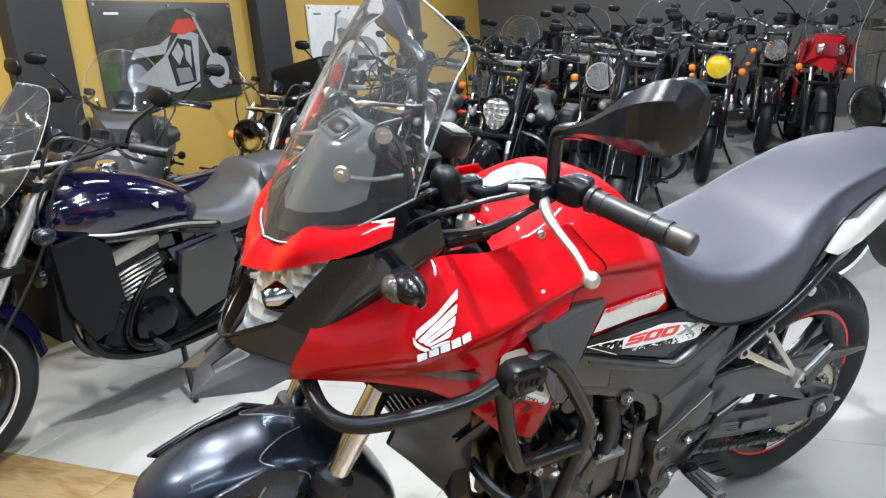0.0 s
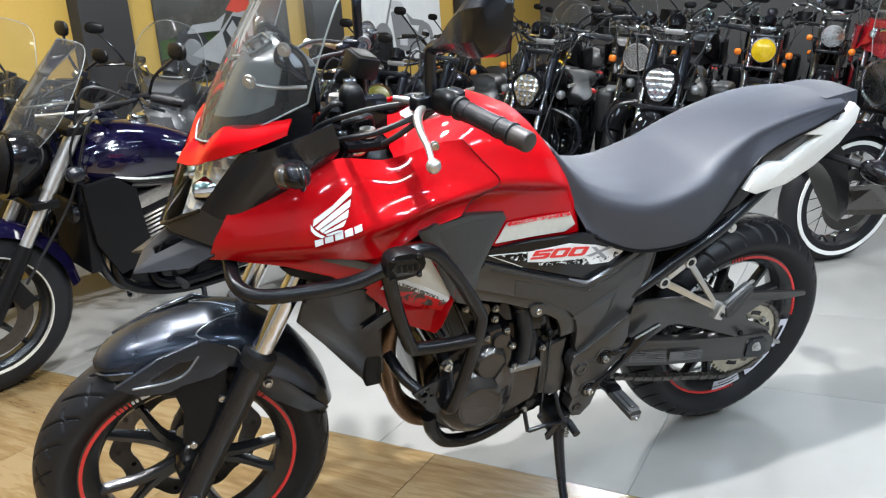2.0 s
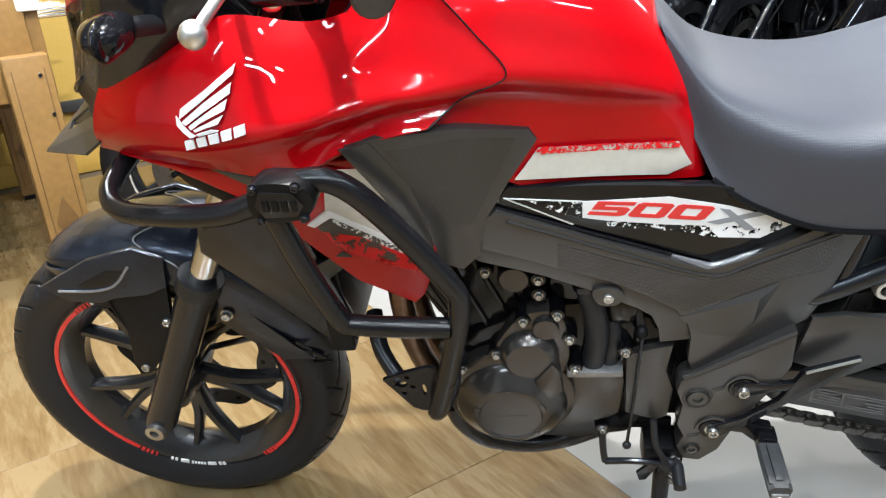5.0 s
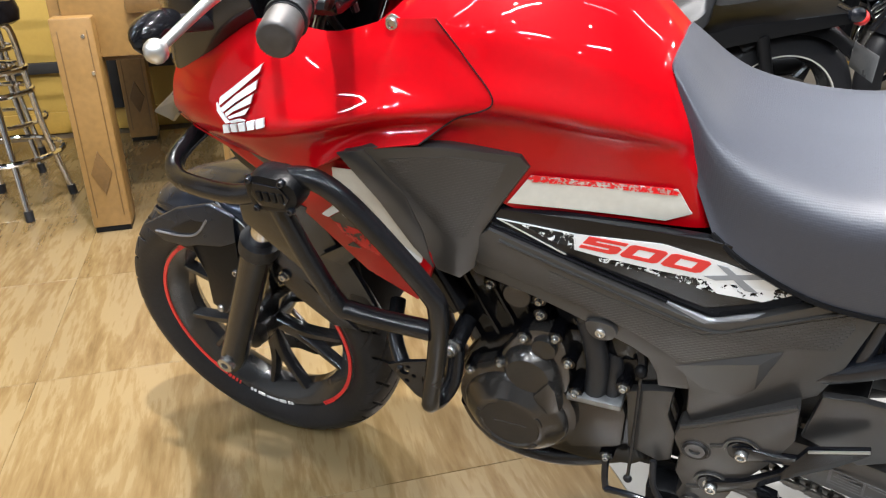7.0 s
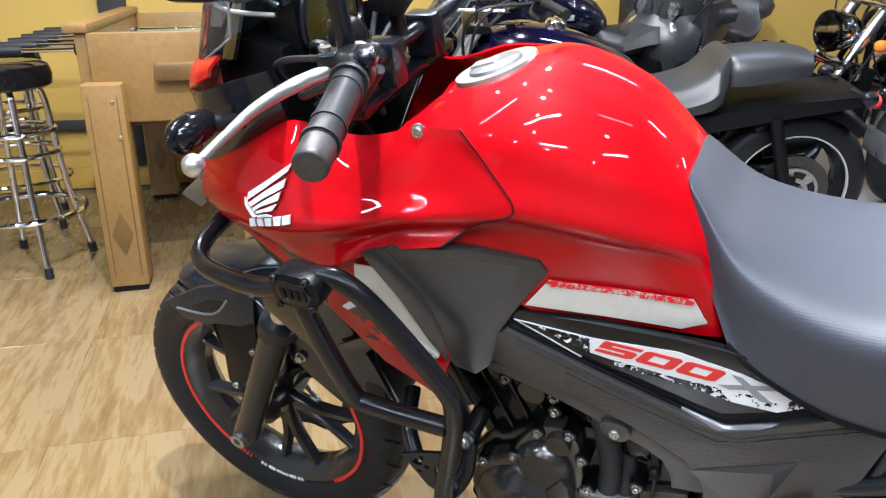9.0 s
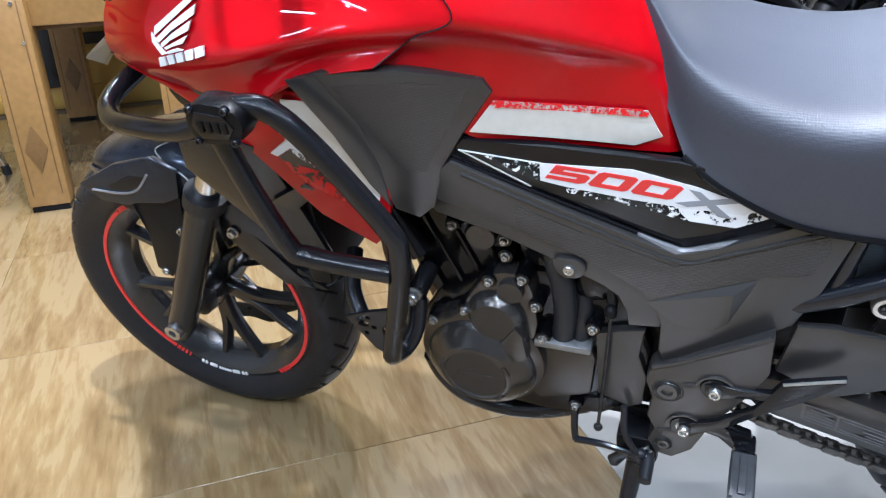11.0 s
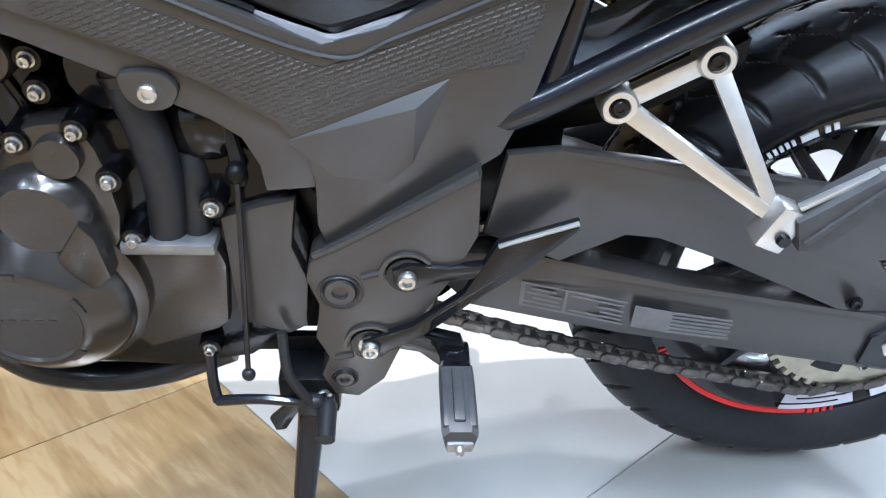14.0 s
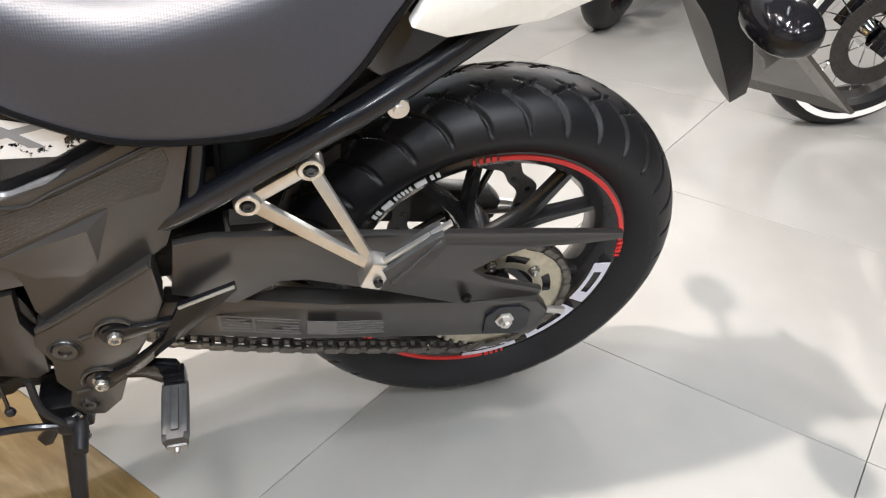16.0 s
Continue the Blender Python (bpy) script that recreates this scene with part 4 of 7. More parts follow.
def fin(s):
    yf = lambda x, z: -0.196 + 0.10 * max(0, 0.72 - z) * 0.8 + 0.33 * max(0, -0.38 - x)
    f = part("lower_fairing", plate([(-.585, .816), (-.50, .820), (-.42, .828), (-.35, .832), (-.30, .834), (-.25, .832), (-.225, .800), (-.184, .706), (-.184, .69), (-.208, .628), (-.222, .614), (-.290, .655), (-.362, .740), (-.42, .780), (-.50, .803)], 0, 0.012, 0.004, yf, mirror=s), RED, bike, "red lower fairing wing")
    if s > 0:
        part("fin_stripe", plate([(-.334, .749), (-.310, .767), (-.302, .822), (-.262, .822), (-.240, .793), (-.196, .706), (-.199, .694), (-.236, .722), (-.303, .759)], -0.0012, 0.001, 0, yf, cuts=1), SILVER, f, "silver stripe on fairing wing")
        part("fin_line", plate([(-.336, .747), (-.306, .767), (-.236, .725), (-.198, .697), (-.201, .690), (-.237, .716), (-.305, .757), (-.327, .743)], -0.0020, 0.001, 0, yf, cuts=1), WHITEF, f)
        part("fin_dark", plate([(-.324, .743), (-.304, .757), (-.236, .7165), (-.202, .6905), (-.215, .680), (-.26, .698), (-.30, .718)], -0.0026, 0.001, 0, yf, cuts=1), mat("umber_film", (.045, .038, .030), .35, vary=.15, bump=0), f, "dark umber film")
        part("fleck_film", plate([(-.304, .757), (-.236, .7165), (-.202, .6905), (-.206, .686), (-.24, .7085), (-.302, .750)], -0.0031, 0.001, 0, yf, cuts=1), splatter("fine_white_flecks", (.66, .65, .62), 160, .53), f)
        part("fleck_film", plate([(-.318, .738), (-.27, .728), (-.204, .690), (-.214, .672), (-.26, .690), (-.302, .712)], -0.0034, 0.001, 0, yf, cuts=1), splatter("torn_red_film", (.5, .004, .006), 60, .5), f)
    part("fairing_blade", plate([(-.45, .822), (-.405, .826), (-.34, .798), (-.355, .79), (-.40, .806)], -0.006, 0.005, 0.001, yf, mirror=s), GREY2, f, "grey accent blade")
    part("fairing_vent", plate([(-.505, .797), (-.47, .803), (-.42, .788), (-.365, .752), (-.375, .742), (-.43, .762), (-.49, .782)], 0.004, 0.012, 0.003, yf, mirror=s), MATT, f, "black vent below the fairing")
    yr = lambda x, z: -0.150 - 0.05 * max(0, min(1, (z - 0.5) / 0.25))
    r = part("radiator_shroud", plate([(-.478, .745), (-.44, .765), (-.36, .752), (-.345, .72), (-.325, .60), (-.316, .525), (-.328, .505), (-.352, .497), (-.385, .545), (-.44, .63), (-.49, .70)], 0.004, 0.012, 0.004, yr, mirror=s), SATIN, bike, "satin black radiator shroud")
    part("shroud_wing", plate([(-.37, .66), (-.30, .705), (-.285, .692), (-.335, .648)], -.004, .006, .002, yr, mirror=s), SATIN, r)


both_sides(fin)
rad = part("radiator", box(-.36, -.325, -.16, .16, .50, .76, .006), MATT, bike, "black radiator core")
for i in range(12):
    part("radiator_fin", box(-.364, -.358, -.15, .15, .515 + .02 * i, .522 + .02 * i, .001), ENGB, rad)

# seat and tail
SEAT = []
for x, w, top, ex, ey, ez in ((.080, .075, .925, .142, .128, .752), (.155, .125, .850, .19, .142, .722), (.28, .156, .818, .28, .150, .690), (.40, .158, .842, .41, .150, .692), (.468, .142, .878, .482, .140, .735),
                              (.522, .125, .905, .532, .134, .803), (.575, .114, .926, .578, .130, .858), (.65, .111, .945, .655, .123, .890), (.74, .102, .956, .745, .112, .910), (.85, .082, .957, .85, .084, .928)):
    f = lambda k: (x + (ex - x) * k)
    e = max(0, min(1, (x - .44) / .1))
    rim = top - .030 * (1 - e) - .46 * (top - ez) * e
    SEAT.append([(x, 0, top), (x, -w * .55, top - .002), (x, -w * (.84 + .09 * e), top - .009), (f(.12), -w * (.97 + .03 * e), rim), (f(.45), -(w * .6 + ey * .4), rim * .55 + ez * .45 - .008 * (1 - e)), (ex, -ey, ez)])
seat = part("seat", shell(SEAT, 70, 40, 0.006, both=True), SEATM, bike, "grey textured vinyl seat", sharp=50)
piping = spline([row[5] for row in SEAT], 40)
for s in (1, -1):
    part("seat_edge", tube([(a, b * s, c - .002) for a, b, c in piping], .004, 6, 60), MATT, seat)
part("seat_base", loft([[(x, -w, z0), (x, w, z0), (x, w, z1), (x, -w, z1)] for x, w, z0, z1 in ((.10, .06, .74, .86), (.28, .12, .66, .76), (.42, .12, .66, .78), (.58, .10, .75, .90), (.80, .07, .87, .94))]), MATT, bike)


def tail(s):
    yt = lambda x, z: -0.148 + 0.06 * max(0, x - 0.55) / 0.3
    t = part("grab_rail", plate([(.540, .790), (.562, .828), (.605, .843), (.664, .833), (.715, .853), (.786, .877), (.705, .893), (.778, .911), (.845, .901), (.857, .916), (.888, .938), (.915, .922), (.912, .884), (.864, .842), (.775, .800), (.685, .776), (.575, .775)], 0, 0.024, 0.005, yt, mirror=s), WHITEP, bike, "white painted grab rail")
    # Brown sheet that paints the shade seen through the rail's opening.
    part("rail_gap_shade", plate([(.585, .832), (.664, .825), (.80, .872), (.86, .905), (.88, .94), (.80, .93), (.705, .90), (.60, .862)], 0.018, 0.014, 0.002, yt, mirror=s), SHADED, bike, "dark brown panel put in as the shade behind the rail")
    part("tail_side", plate([(.50, .735), (.555, .835), (.60, .868), (.70, .90), (.83, .928), (.87, .92), (.86, .87), (.72, .80), (.66, .765), (.60, .745), (.55, .70)], 0.027, 0.02, 0.004, yt, mirror=s), GLOSS, bike, "gloss black tail side")
    part("sub_frame", tube([(.245, -.118 * s, .545), (.31, -.125 * s, .577), (.40, -.128 * s, .633), (.50, -.128 * s, .690), (.60, -.11 * s, .745), (.70, -.09 * s, .80)], .0145, 12), SATIN, bike, "black rear frame tube")
    part("frame_strut", tube([(.335, -.115 * s, .68), (.318, -.12 * s, .585)], .011, 10), SATIN, bike)
    part("tail_bolt", lathe([(0.001, -.002), (.005, -.002), (.006, .001), (.0115, .001), (.012, .009), (0.001, .009)], (.533, -.138 * s, .694), 20), STEEL, bike)


both_sides(tail)
part("tail_end", loft([[(x, -w, z0), (x, w, z0), (x, w * .8, z1), (x, -w * .8, z1)] for x, w, z0, z1 in ((.80, .085, .90, .955), (.87, .075, .90, .96), (.93, .05, .915, .955))], 8), SEATM, bike, "dark grey tail end")
part("tail_lamp", box(.915, .94, -.045, .045, .88, .92, .008), REDF, bike, "red tail lamp")
part("rear_mudguard", loft([[(x, -w, z0), (x, w, z0), (x, w, z1), (x, -w, z1)] for x, w, z0, z1 in ((.46, .09, .66, .72), (.58, .085, .70, .78), (.66, .07, .76, .84), (.78, .05, .86, .90))], 14), MATT, bike, "black rear mudguard")
hang = part("plate_hanger", loft([[(x, -w, z), (x, w, z), (x + .02, w, z + t), (x + .02, -w, z + t)] for x, w, z, t in ((.74, .05, .82, .05), (.84, .05, .79, .06), (.915, .045, .73, .07), (.965, .04, .66, .06), (1.005, .03, .60, .04), (1.028, .012, .572, .014))], 16), MATT, bike, "black plate hanger under the tail")
part("number_plate", loft([[(1.09, .05, .553), (1.089, -.15, .646), (.985, -.13, .735), (1.035, .05, .64)], [(1.094, .05, .556), (1.093, -.15, .649), (.989, -.13, .738), (1.039, .05, .643)]]), mat("smoked_plate_cover", (.035, .028, .024), .3, vary=.3, scale=20), hang, "smoky brown number plate holder")
for s in (1, -1):
    part("rear_blinker", blob((.90, -.185 * s, .80), (.034, .05, .026), power=.85), GLOSS, bike, "black rear turn signal")
    part("blinker_stalk", tube([(.87, -.05 * s, .80), (.895, -.15 * s, .80)], .009, 8), RUBBER, bike)

# ---- cowl, screen and controls ----
SCRM = mat("grey_moulded_panel", (0.10, 0.11, 0.114), 0.20, vary=0.1, bump=0.03)
HEAD = [
    [(-.643, 0, .962), (-.626, -.050, .972), (-.604, -.090, .990), (-.554, -.130, 1.012)],
    [(-.664, 0, .905), (-.652, -.035, .916), (-.624, -.070, .944), (-.582, -.109, .968)],
    [(-.685, 0, .852), (-.679, -.020, .859), (-.655, -.050, .880), (-.622, -.081, .902)]]


def facets(polys, thick=0.004, mirror=False):
    """Flat facets over 3D polygons, given for one half and mirrored to the other, with some thickness."""
    bm = bmesh.new()
    for s in (1, -1):
        for poly in polys:
            bm.faces.new([bm.verts.new((x, y * s, z)) for x, y, z in poly][::s])
    bmesh.ops.remove_doubles(bm, verts=bm.verts, dist=2e-4)
    bmesh.ops.recalc_face_normals(bm, faces=bm.faces)
    bmesh.ops.bevel(bm, geom=[e for e in bm.edges if len(e.link_faces) == 2], offset=0.0025, segments=2, affect="EDGES", profile=0.6, clamp_overlap=True)
    bmesh.ops.solidify(bm, geom=bm.faces[:], thickness=thick)
    return bm


cowl = part("front_cowl", shell([[(-.645, 0, .960), (-.624, -.050, .971), (-.602, -.092, .990), (-.537, -.150, 1.024), (-.480, -.174, 1.050)],
                                 [(-.632, 0, .981), (-.610, -.045, .992), (-.588, -.096, 1.020), (-.529, -.143, 1.044), (-.476, -.170, 1.062)],
                                 [(-.613, 0, .998), (-.594, -.034, 1.006), (-.566, -.088, 1.046), (-.520, -.128, 1.058), (-.468, -.158, 1.072)]], 16, 40, .004, both=True), RED, bike, "glossy red headlight cowl", sharp=60)
lens = part("headlamp_lens", shell(HEAD, 20, 40, 0, both=True), LENS, bike, "clear headlamp lens")
back = [[(x + .035, y * .92, z) for x, y, z in row] for row in HEAD]
part("headlamp_reflector", shell(back, 20, 30, 0, both=True), REFLECTOR, bike, "faceted chrome headlamp reflector", sharp=20)
for s in (1, -1):
    part("headlamp_bulb", lathe([(.001, -.022), (.014, -.02), (.026, .0), (.030, .02), (.001, .02)], (-.606, -.042 * s, .918), 24, axis="x"), CHROME, bike, "chrome headlamp bowl")
    part("lens_frame", tube([(a - .001, b * s, c - .003) for a, b, c in HEAD[2]], .0035, 8, 20), GLOSS, bike)
    part("cowl_side", shell([[(-.553, -.131, 1.010), (-.500, -.166, 1.028), (-.445, -.168, 1.045), (-.400, -.160, 1.056)],
                             [(-.582, -.110, .966), (-.532, -.150, .968), (-.450, -.165, .988), (-.390, -.158, 1.012)],
                             [(-.622, -.082, .901), (-.578, -.121, .892), (-.500, -.140, .925), (-.400, -.142, .985)]], 16, 20, .004, mirror=s < 0), SATIN, bike, "satin black cowl side")


def slotted(quad, across, along):
    """A four-sided facet with a four-sided slot: the four facets round it."""
    a, b, c, d = (np.array(p, float) for p in quad)
    at = lambda u, v: tuple((a * (1 - u) + d * u) * (1 - v) + (b * (1 - u) + c * u) * v)
    inner = [at(across[0], along[0]), at(across[0], along[1]), at(across[1], along[1]), at(across[1], along[0])]
    outer = [tuple(a), tuple(b), tuple(c), tuple(d)]
    return [[outer[i], outer[(i + 1) % 4], inner[(i + 1) % 4], inner[i]] for i in range(4)]


T, NC, CB, RG, SH, BB = (-.748, -.040, .779), (-.727, 0, .800), (-.672, 0, .846), (-.606, -.088, .842), (-.612, -.118, .828), (-.652, -.098, .800)
part("chin", facets([[(-.686, 0, .851), (-.680, -.021, .857), (-.672, -.022, .838), (-.676, 0, .835)], [(-.680, -.021, .857), (-.622, -.083, .900), (-.580, -.121, .890), (-.604, -.122, .842), (-.672, -.022, .838)]]), BEAKM, bike, "black chin panel under the headlamp")
beak = part("beak", facets(slotted([T, NC, CB, RG], (.30, .80), (.38, .72)) + [[T, RG, SH, BB], [T, (-.724, 0, .793), NC]]), BEAKM, bike, "satin dark grey two-pronged front beak", sharp=25)
part("beak_chin", loft([[(x, -w, z0), (x, w, z0), (x, w * 1.05, z1), (x, -w * 1.05, z1)] for x, w, z0, z1 in ((-.64, .045, .812, .835), (-.60, .08, .81, .86), (-.55, .085, .80, .89), (-.48, .085, .80, .92))], 10), MATT, bike)
SCR = [
    [(-.607, 0, 1.000), (-.592, -.06, 1.014), (-.545, -.120, 1.040), (-.440, -.160, 1.095)],
    [(-.562, 0, 1.095), (-.547, -.07, 1.102), (-.502, -.126, 1.120), (-.420, -.162, 1.160)],
    [(-.492, 0, 1.215), (-.477, -.07, 1.220), (-.442, -.125, 1.230), (-.385, -.158, 1.245)],
    [(-.410, 0, 1.350), (-.402, -.05, 1.348), (-.380, -.095, 1.325), (-.352, -.135, 1.285)]]
screen = part("windscreen", shell(SCR, 30, 40, 0, both=True), SCREEN, bike, "tall clear windscreen with reflections")
edge = [SCR[0][3], SCR[1][3], SCR[2][3], SCR[3][3], SCR[3][2], SCR[3][1], SCR[3][0]]
for s in (1, -1):
    # Edge of the sheet, its highlight put in as pale colour.
    part("screen_edge", tube([(a, b * s, c) for a, b, c in edge], .0017, 6, 40), EDGEM, screen)
    part("screen_edge", tube([(a, b * s, c) for a, b, c in SCR[0]], .0016, 6, 20), EDGEM, screen)
    for q in ((-.520, -.098, 1.120), (-.461, -.105, 1.169)):
        part("screen_rivet", lathe([(0.001, -.005), (.005, -.005), (.006, -.002), (.011, -.002), (.012, .003), (0.001, .003)], (0, 0, 0), 18), STEEL, screen, m=pose(q[0], q[1] * s, q[2], 0, 0, -40 * s) if s > 0 else pose(q[0], q[1] * s, q[2], 0, 0, 220))
mount = part("screen_mount", shell([[(-.572, 0, 1.040), (-.557, -.045, 1.048), (-.522, -.085, 1.060), (-.485, -.100, 1.075)], [(-.545, 0, 1.090), (-.532, -.042, 1.095), (-.500, -.078, 1.104), (-.470, -.092, 1.116)], [(-.512, 0, 1.140), (-.502, -.035, 1.142), (-.480, -.066, 1.145), (-.458, -.080, 1.150)], [(-.458, 0, 1.168), (-.455, -.028, 1.167), (-.446, -.050, 1.163), (-.438, -.062, 1.160)]], 16, 24, .005, both=True), SCRM, bike, "grey screen mounting panel")
part("mount_skirt", shell([[(-.586, 0, 1.008), (-.570, -.05, 1.018), (-.530, -.100, 1.032), (-.478, -.125, 1.055)], [(-.570, 0, 1.043), (-.555, -.046, 1.050), (-.520, -.087, 1.062), (-.472, -.110, 1.085)]], 8, 24, .005, both=True), GLOSS, mount, "black skirt of the panel")
part("mount_slot", blob((0, 0, 0), (.013, .028, .006), power=.8, u=20, v=10), MATT, mount, "dark slot through the panel", m=pose(-.486, 0, 1.155, 0, -27, 0))
part("mount_loop", tube([(-.504, -.022, 1.148), (-.500, -.034, 1.150), (-.474, -.034, 1.164), (-.468, -.020, 1.167), (-.468, .020, 1.167), (-.474, .034, 1.164), (-.500, .034, 1.150), (-.504, .022, 1.148), (-.504, -.022, 1.148)], .003, 8, 50), SCRM, mount)
for s in (1, -1):
    part("mount_stay", tube([(-.519, -.096 * s, 1.116), (-.475, -.104 * s, 1.108), (-.425, -.088 * s, 1.100)], .0035, 8, 16), STEEL, bike, "steel screen stay")
    part("mount_stay", tube([(-.460, -.103 * s, 1.167), (-.452, -.098 * s, 1.140), (-.425, -.080 * s, 1.110)], .005, 8, 16), SATIN, bike)
    part("dash_bracket", tube([(-.44, -.078 * s, 1.125), (-.470, -.088 * s, 1.150), (-.455, -.082 * s, 1.172), (-.425, -.076 * s, 1.145), (-.415, -.074 * s, 1.110)], .006, 8, 30), SATIN, bike)
dash = part("instrument_panel", box(-.455, -.405, -.075, .075, 1.04, 1.125, .014, m=None), MATT, bike, "black digital instrument panel")
for sgn in (1, -1):
    part("dash_bezel", tube([(-.402, 0, 1.045), (-.402, -.050 * sgn, 1.045), (-.402, -.068 * sgn, 1.064), (-.402, -.060 * sgn, 1.105), (-.402, -.040 * sgn, 1.119), (-.402, 0, 1.119)], .005, 8, 30), SATIN, dash)
part("display", box(-.407, -.402, -.06, .06, 1.05, 1.115, .004), mat("amber_dark_display", (0.06, 0.045, 0.008), .12, coat=.6, bump=0), dash)
part("dash_hood", box(-.47, -.40, -.078, .078, 1.122, 1.132, .005), MATT, bike)
part("inner_cowl", loft([[(x, -w, z0), (x, w, z0), (x, w * .8, z1), (x, -w * .8, z1)] for x, w, z0, z1 in ((-.56, .08, .93, 1.03), (-.50, .12, .93, 1.07), (-.42, .12, .95, 1.06))], 8), MATT, bike)


def blinker(s):
    b = part("front_blinker", loft([[(-.476 + x + r * .92 * math.cos(w) * .4, -(.232 - .0) * s + dy * s, 1.003 + r * math.sin(w)) for w in np.linspace(0, 6.283, 20, endpoint=False)] for x, dy, r in ((.0, .04, .010), (.0, .015, .019), (0, -.005, .022), (0, -.025, .018), (0, -.036, .006))], 10), GLOSS, bike, "black front turn signal")
    part("blinker_body", blob((-.480, -.224 * s, 1.003), (.024, .038, .020), power=.9), GLOSS, b)
    part("blinker_lens", blob((-.494, -.218 * s, .999), (.020, .024, .019), power=.9), SMOKE if s < 0 else mat("smoked_lens", (.035, .032, .028), .1, coat=.8, bump=.3, fine=120), b, "smoked turn signal lens")
    part("blinker_stalk", tube([(-.455, -.15 * s, .985), (-.472, -.20 * s, 1.0)], .011, 10), RUBBER, b)


both_sides(blinker)


def controls(s):
    q = lambda x, y, z: (x, y * s, z)
    if s > 0:
        part("handlebar", tube([(-.17, -.385, 1.082), (-.213, -.254, 1.095), (-.255, -.16, 1.085), (-.285, -.10, 1.052), (-.30, 0, 1.045), (-.285, .10, 1.052), (-.255, .16, 1.085), (-.213, .254, 1.095), (-.17, .385, 1.082)], .011, 12, 60), SATIN, bike, "black tubular handlebar")
    g = part("grip", tube([q(-.176, -.372, 1.083), q(-.216, -.252, 1.0935)], .0165, 16), RUBBER, bike, "ribbed black rubber grip")
    d = (np.array(q(-.216, -.252, 1.0935)) - np.array(q(-.176, -.372, 1.083)))
    d /= np.linalg.norm(d)
    a0 = np.array(q(-.176, -.372, 1.083))
    for k, (o, r) in enumerate(((.002, .0185), (.030, .0178), (.10, .0175), (.118, .020))):
        part("grip_ring", tube([a0 + d * o, a0 + d * (o + .006)], r, 16), RUBBER, g)
    part("bar_weight", tube([a0 - d * .034, a0 - d * .030, a0 - d * .003, a0], [.011, .0165, .0165, .015], 16), mat("worn_bar_end", (.045, .040, .038), .45, .4, vary=.3, scale=50) if s > 0 else BARM, bike, "worn metal bar end")
    along_bar = pose(-.226, -.226 * s, 1.0955, 0, 0, 18 * s)
    sw = part("switch_block", blob((0, 0, 0), (.021, .026, .020), power=.62, u=20, v=12), MATT, bike, "black switch block", m=along_bar)
    part("switch_pod", blob((.014, -.004 * s, .012), (.013, .019, .010), power=.65, u=14, v=8), SATIN, sw)
    for k, ink in enumerate((GREY2, ORANGE if s < 0 else ALUD, GREY2)):
        part("switch_button", blob((.022, (-.014 + .012 * k) * s, .016 - .006 * (k % 2)), (.005, .0042, .0042), u=10, v=6), ink, sw)
    part("switch_screw", bolt(0, 0, 0, .003, .004), BOLT, sw, m=pose(.004, -.018 * s, .020, -90, 0, 0))
    pc = part("lever_perch", box(-.018, .018, -.013, .013, -.012, .014, .006, seg=3), SATIN, bike, "black lever clamp", m=pose(-.262, -.206 * s, 1.091, 0, 0, 18 * s))
    part("bar_clamp_half", tube([q(-.240, -.192, 1.094), q(-.235, -.208, 1.0945)], .0165, 14), ALUD, pc, m=pc.matrix_basis.inverted())
    part("pivot_bolt", lathe([(.001, .018), (.006, .018), (.007, .013), (.001, .013)], (-.008, 0, 0), 12, axis="z"), BOLT, pc)
    part("cable_adjuster", tube([q(-.268, -.200, 1.092), q(-.285, -.186, 1.093), q(-.300, -.175, 1.094)], [.0055, .0065, .005], 10), ALUD if s > 0 else SATIN, bike)
    lv = part("lever", tube([q(-.262, -.210, 1.086), q(-.285, -.250, 1.083), q(-.299, -.300, 1.078), q(-.304, -.345, 1.069), q(-.312, -.385, 1.057)], [.0075, .008, .0062, .0052, .0048], 10, 24), STEEL, bike, "silver clutch lever")
    part("lever_ball", blob(q(-.312, -.388, 1.057), (.0115, .0115, .0115), u=12, v=8), STEEL, lv)
    st = part("mirror_stalk", tube([q(-.246, -.205, 1.105), q(-.248, -.206, 1.165), q(-.246, -.214, 1.182), q(-.243, -.255, 1.195)], [.010, .010, .011, .012], 12, 16), SATIN, bike)
    rings = []
    for yy, zc, rz, rx, xo in ((-.235, 1.190, .008, .008, -.246), (-.27, 1.204, .012, .012, -.246), (-.305, 1.219, .021, .019, -.245), (-.345, 1.237, .036, .026, -.242), (-.385, 1.252, .047, .029, -.239), (-.415, 1.261, .047, .024, -.236), (-.432, 1.266, .038, .016, -.232), (-.440, 1.268, .024, .008, -.230)):
        rings.append([(xo + rx * (math.cos(w) - .25), yy * s, zc + rz * math.copysign(abs(math.sin(w)) ** .8, math.sin(w))) for w in np.linspace(.4, 6.6832, 8, endpoint=False)])
    mi = part("mirror", loft(rings, 16), SATIN, bike, "black plastic rear-view mirror", sharp=24)
    glass_rings = [[(xo + .0225, yy * s, zc + rz * h) for h in (-1, 1)] for yy, zc, rz, xo in ((-.295, 1.212, .018, -.245), (-.34, 1.232, .034, -.243), (-.38, 1.248, .043, -.24), (-.418, 1.262, .041, -.236))]
    gb = bmesh.new()
    add_grid(gb, glass_rings)
    part("mirror_glass", gb, CHROME, mi)


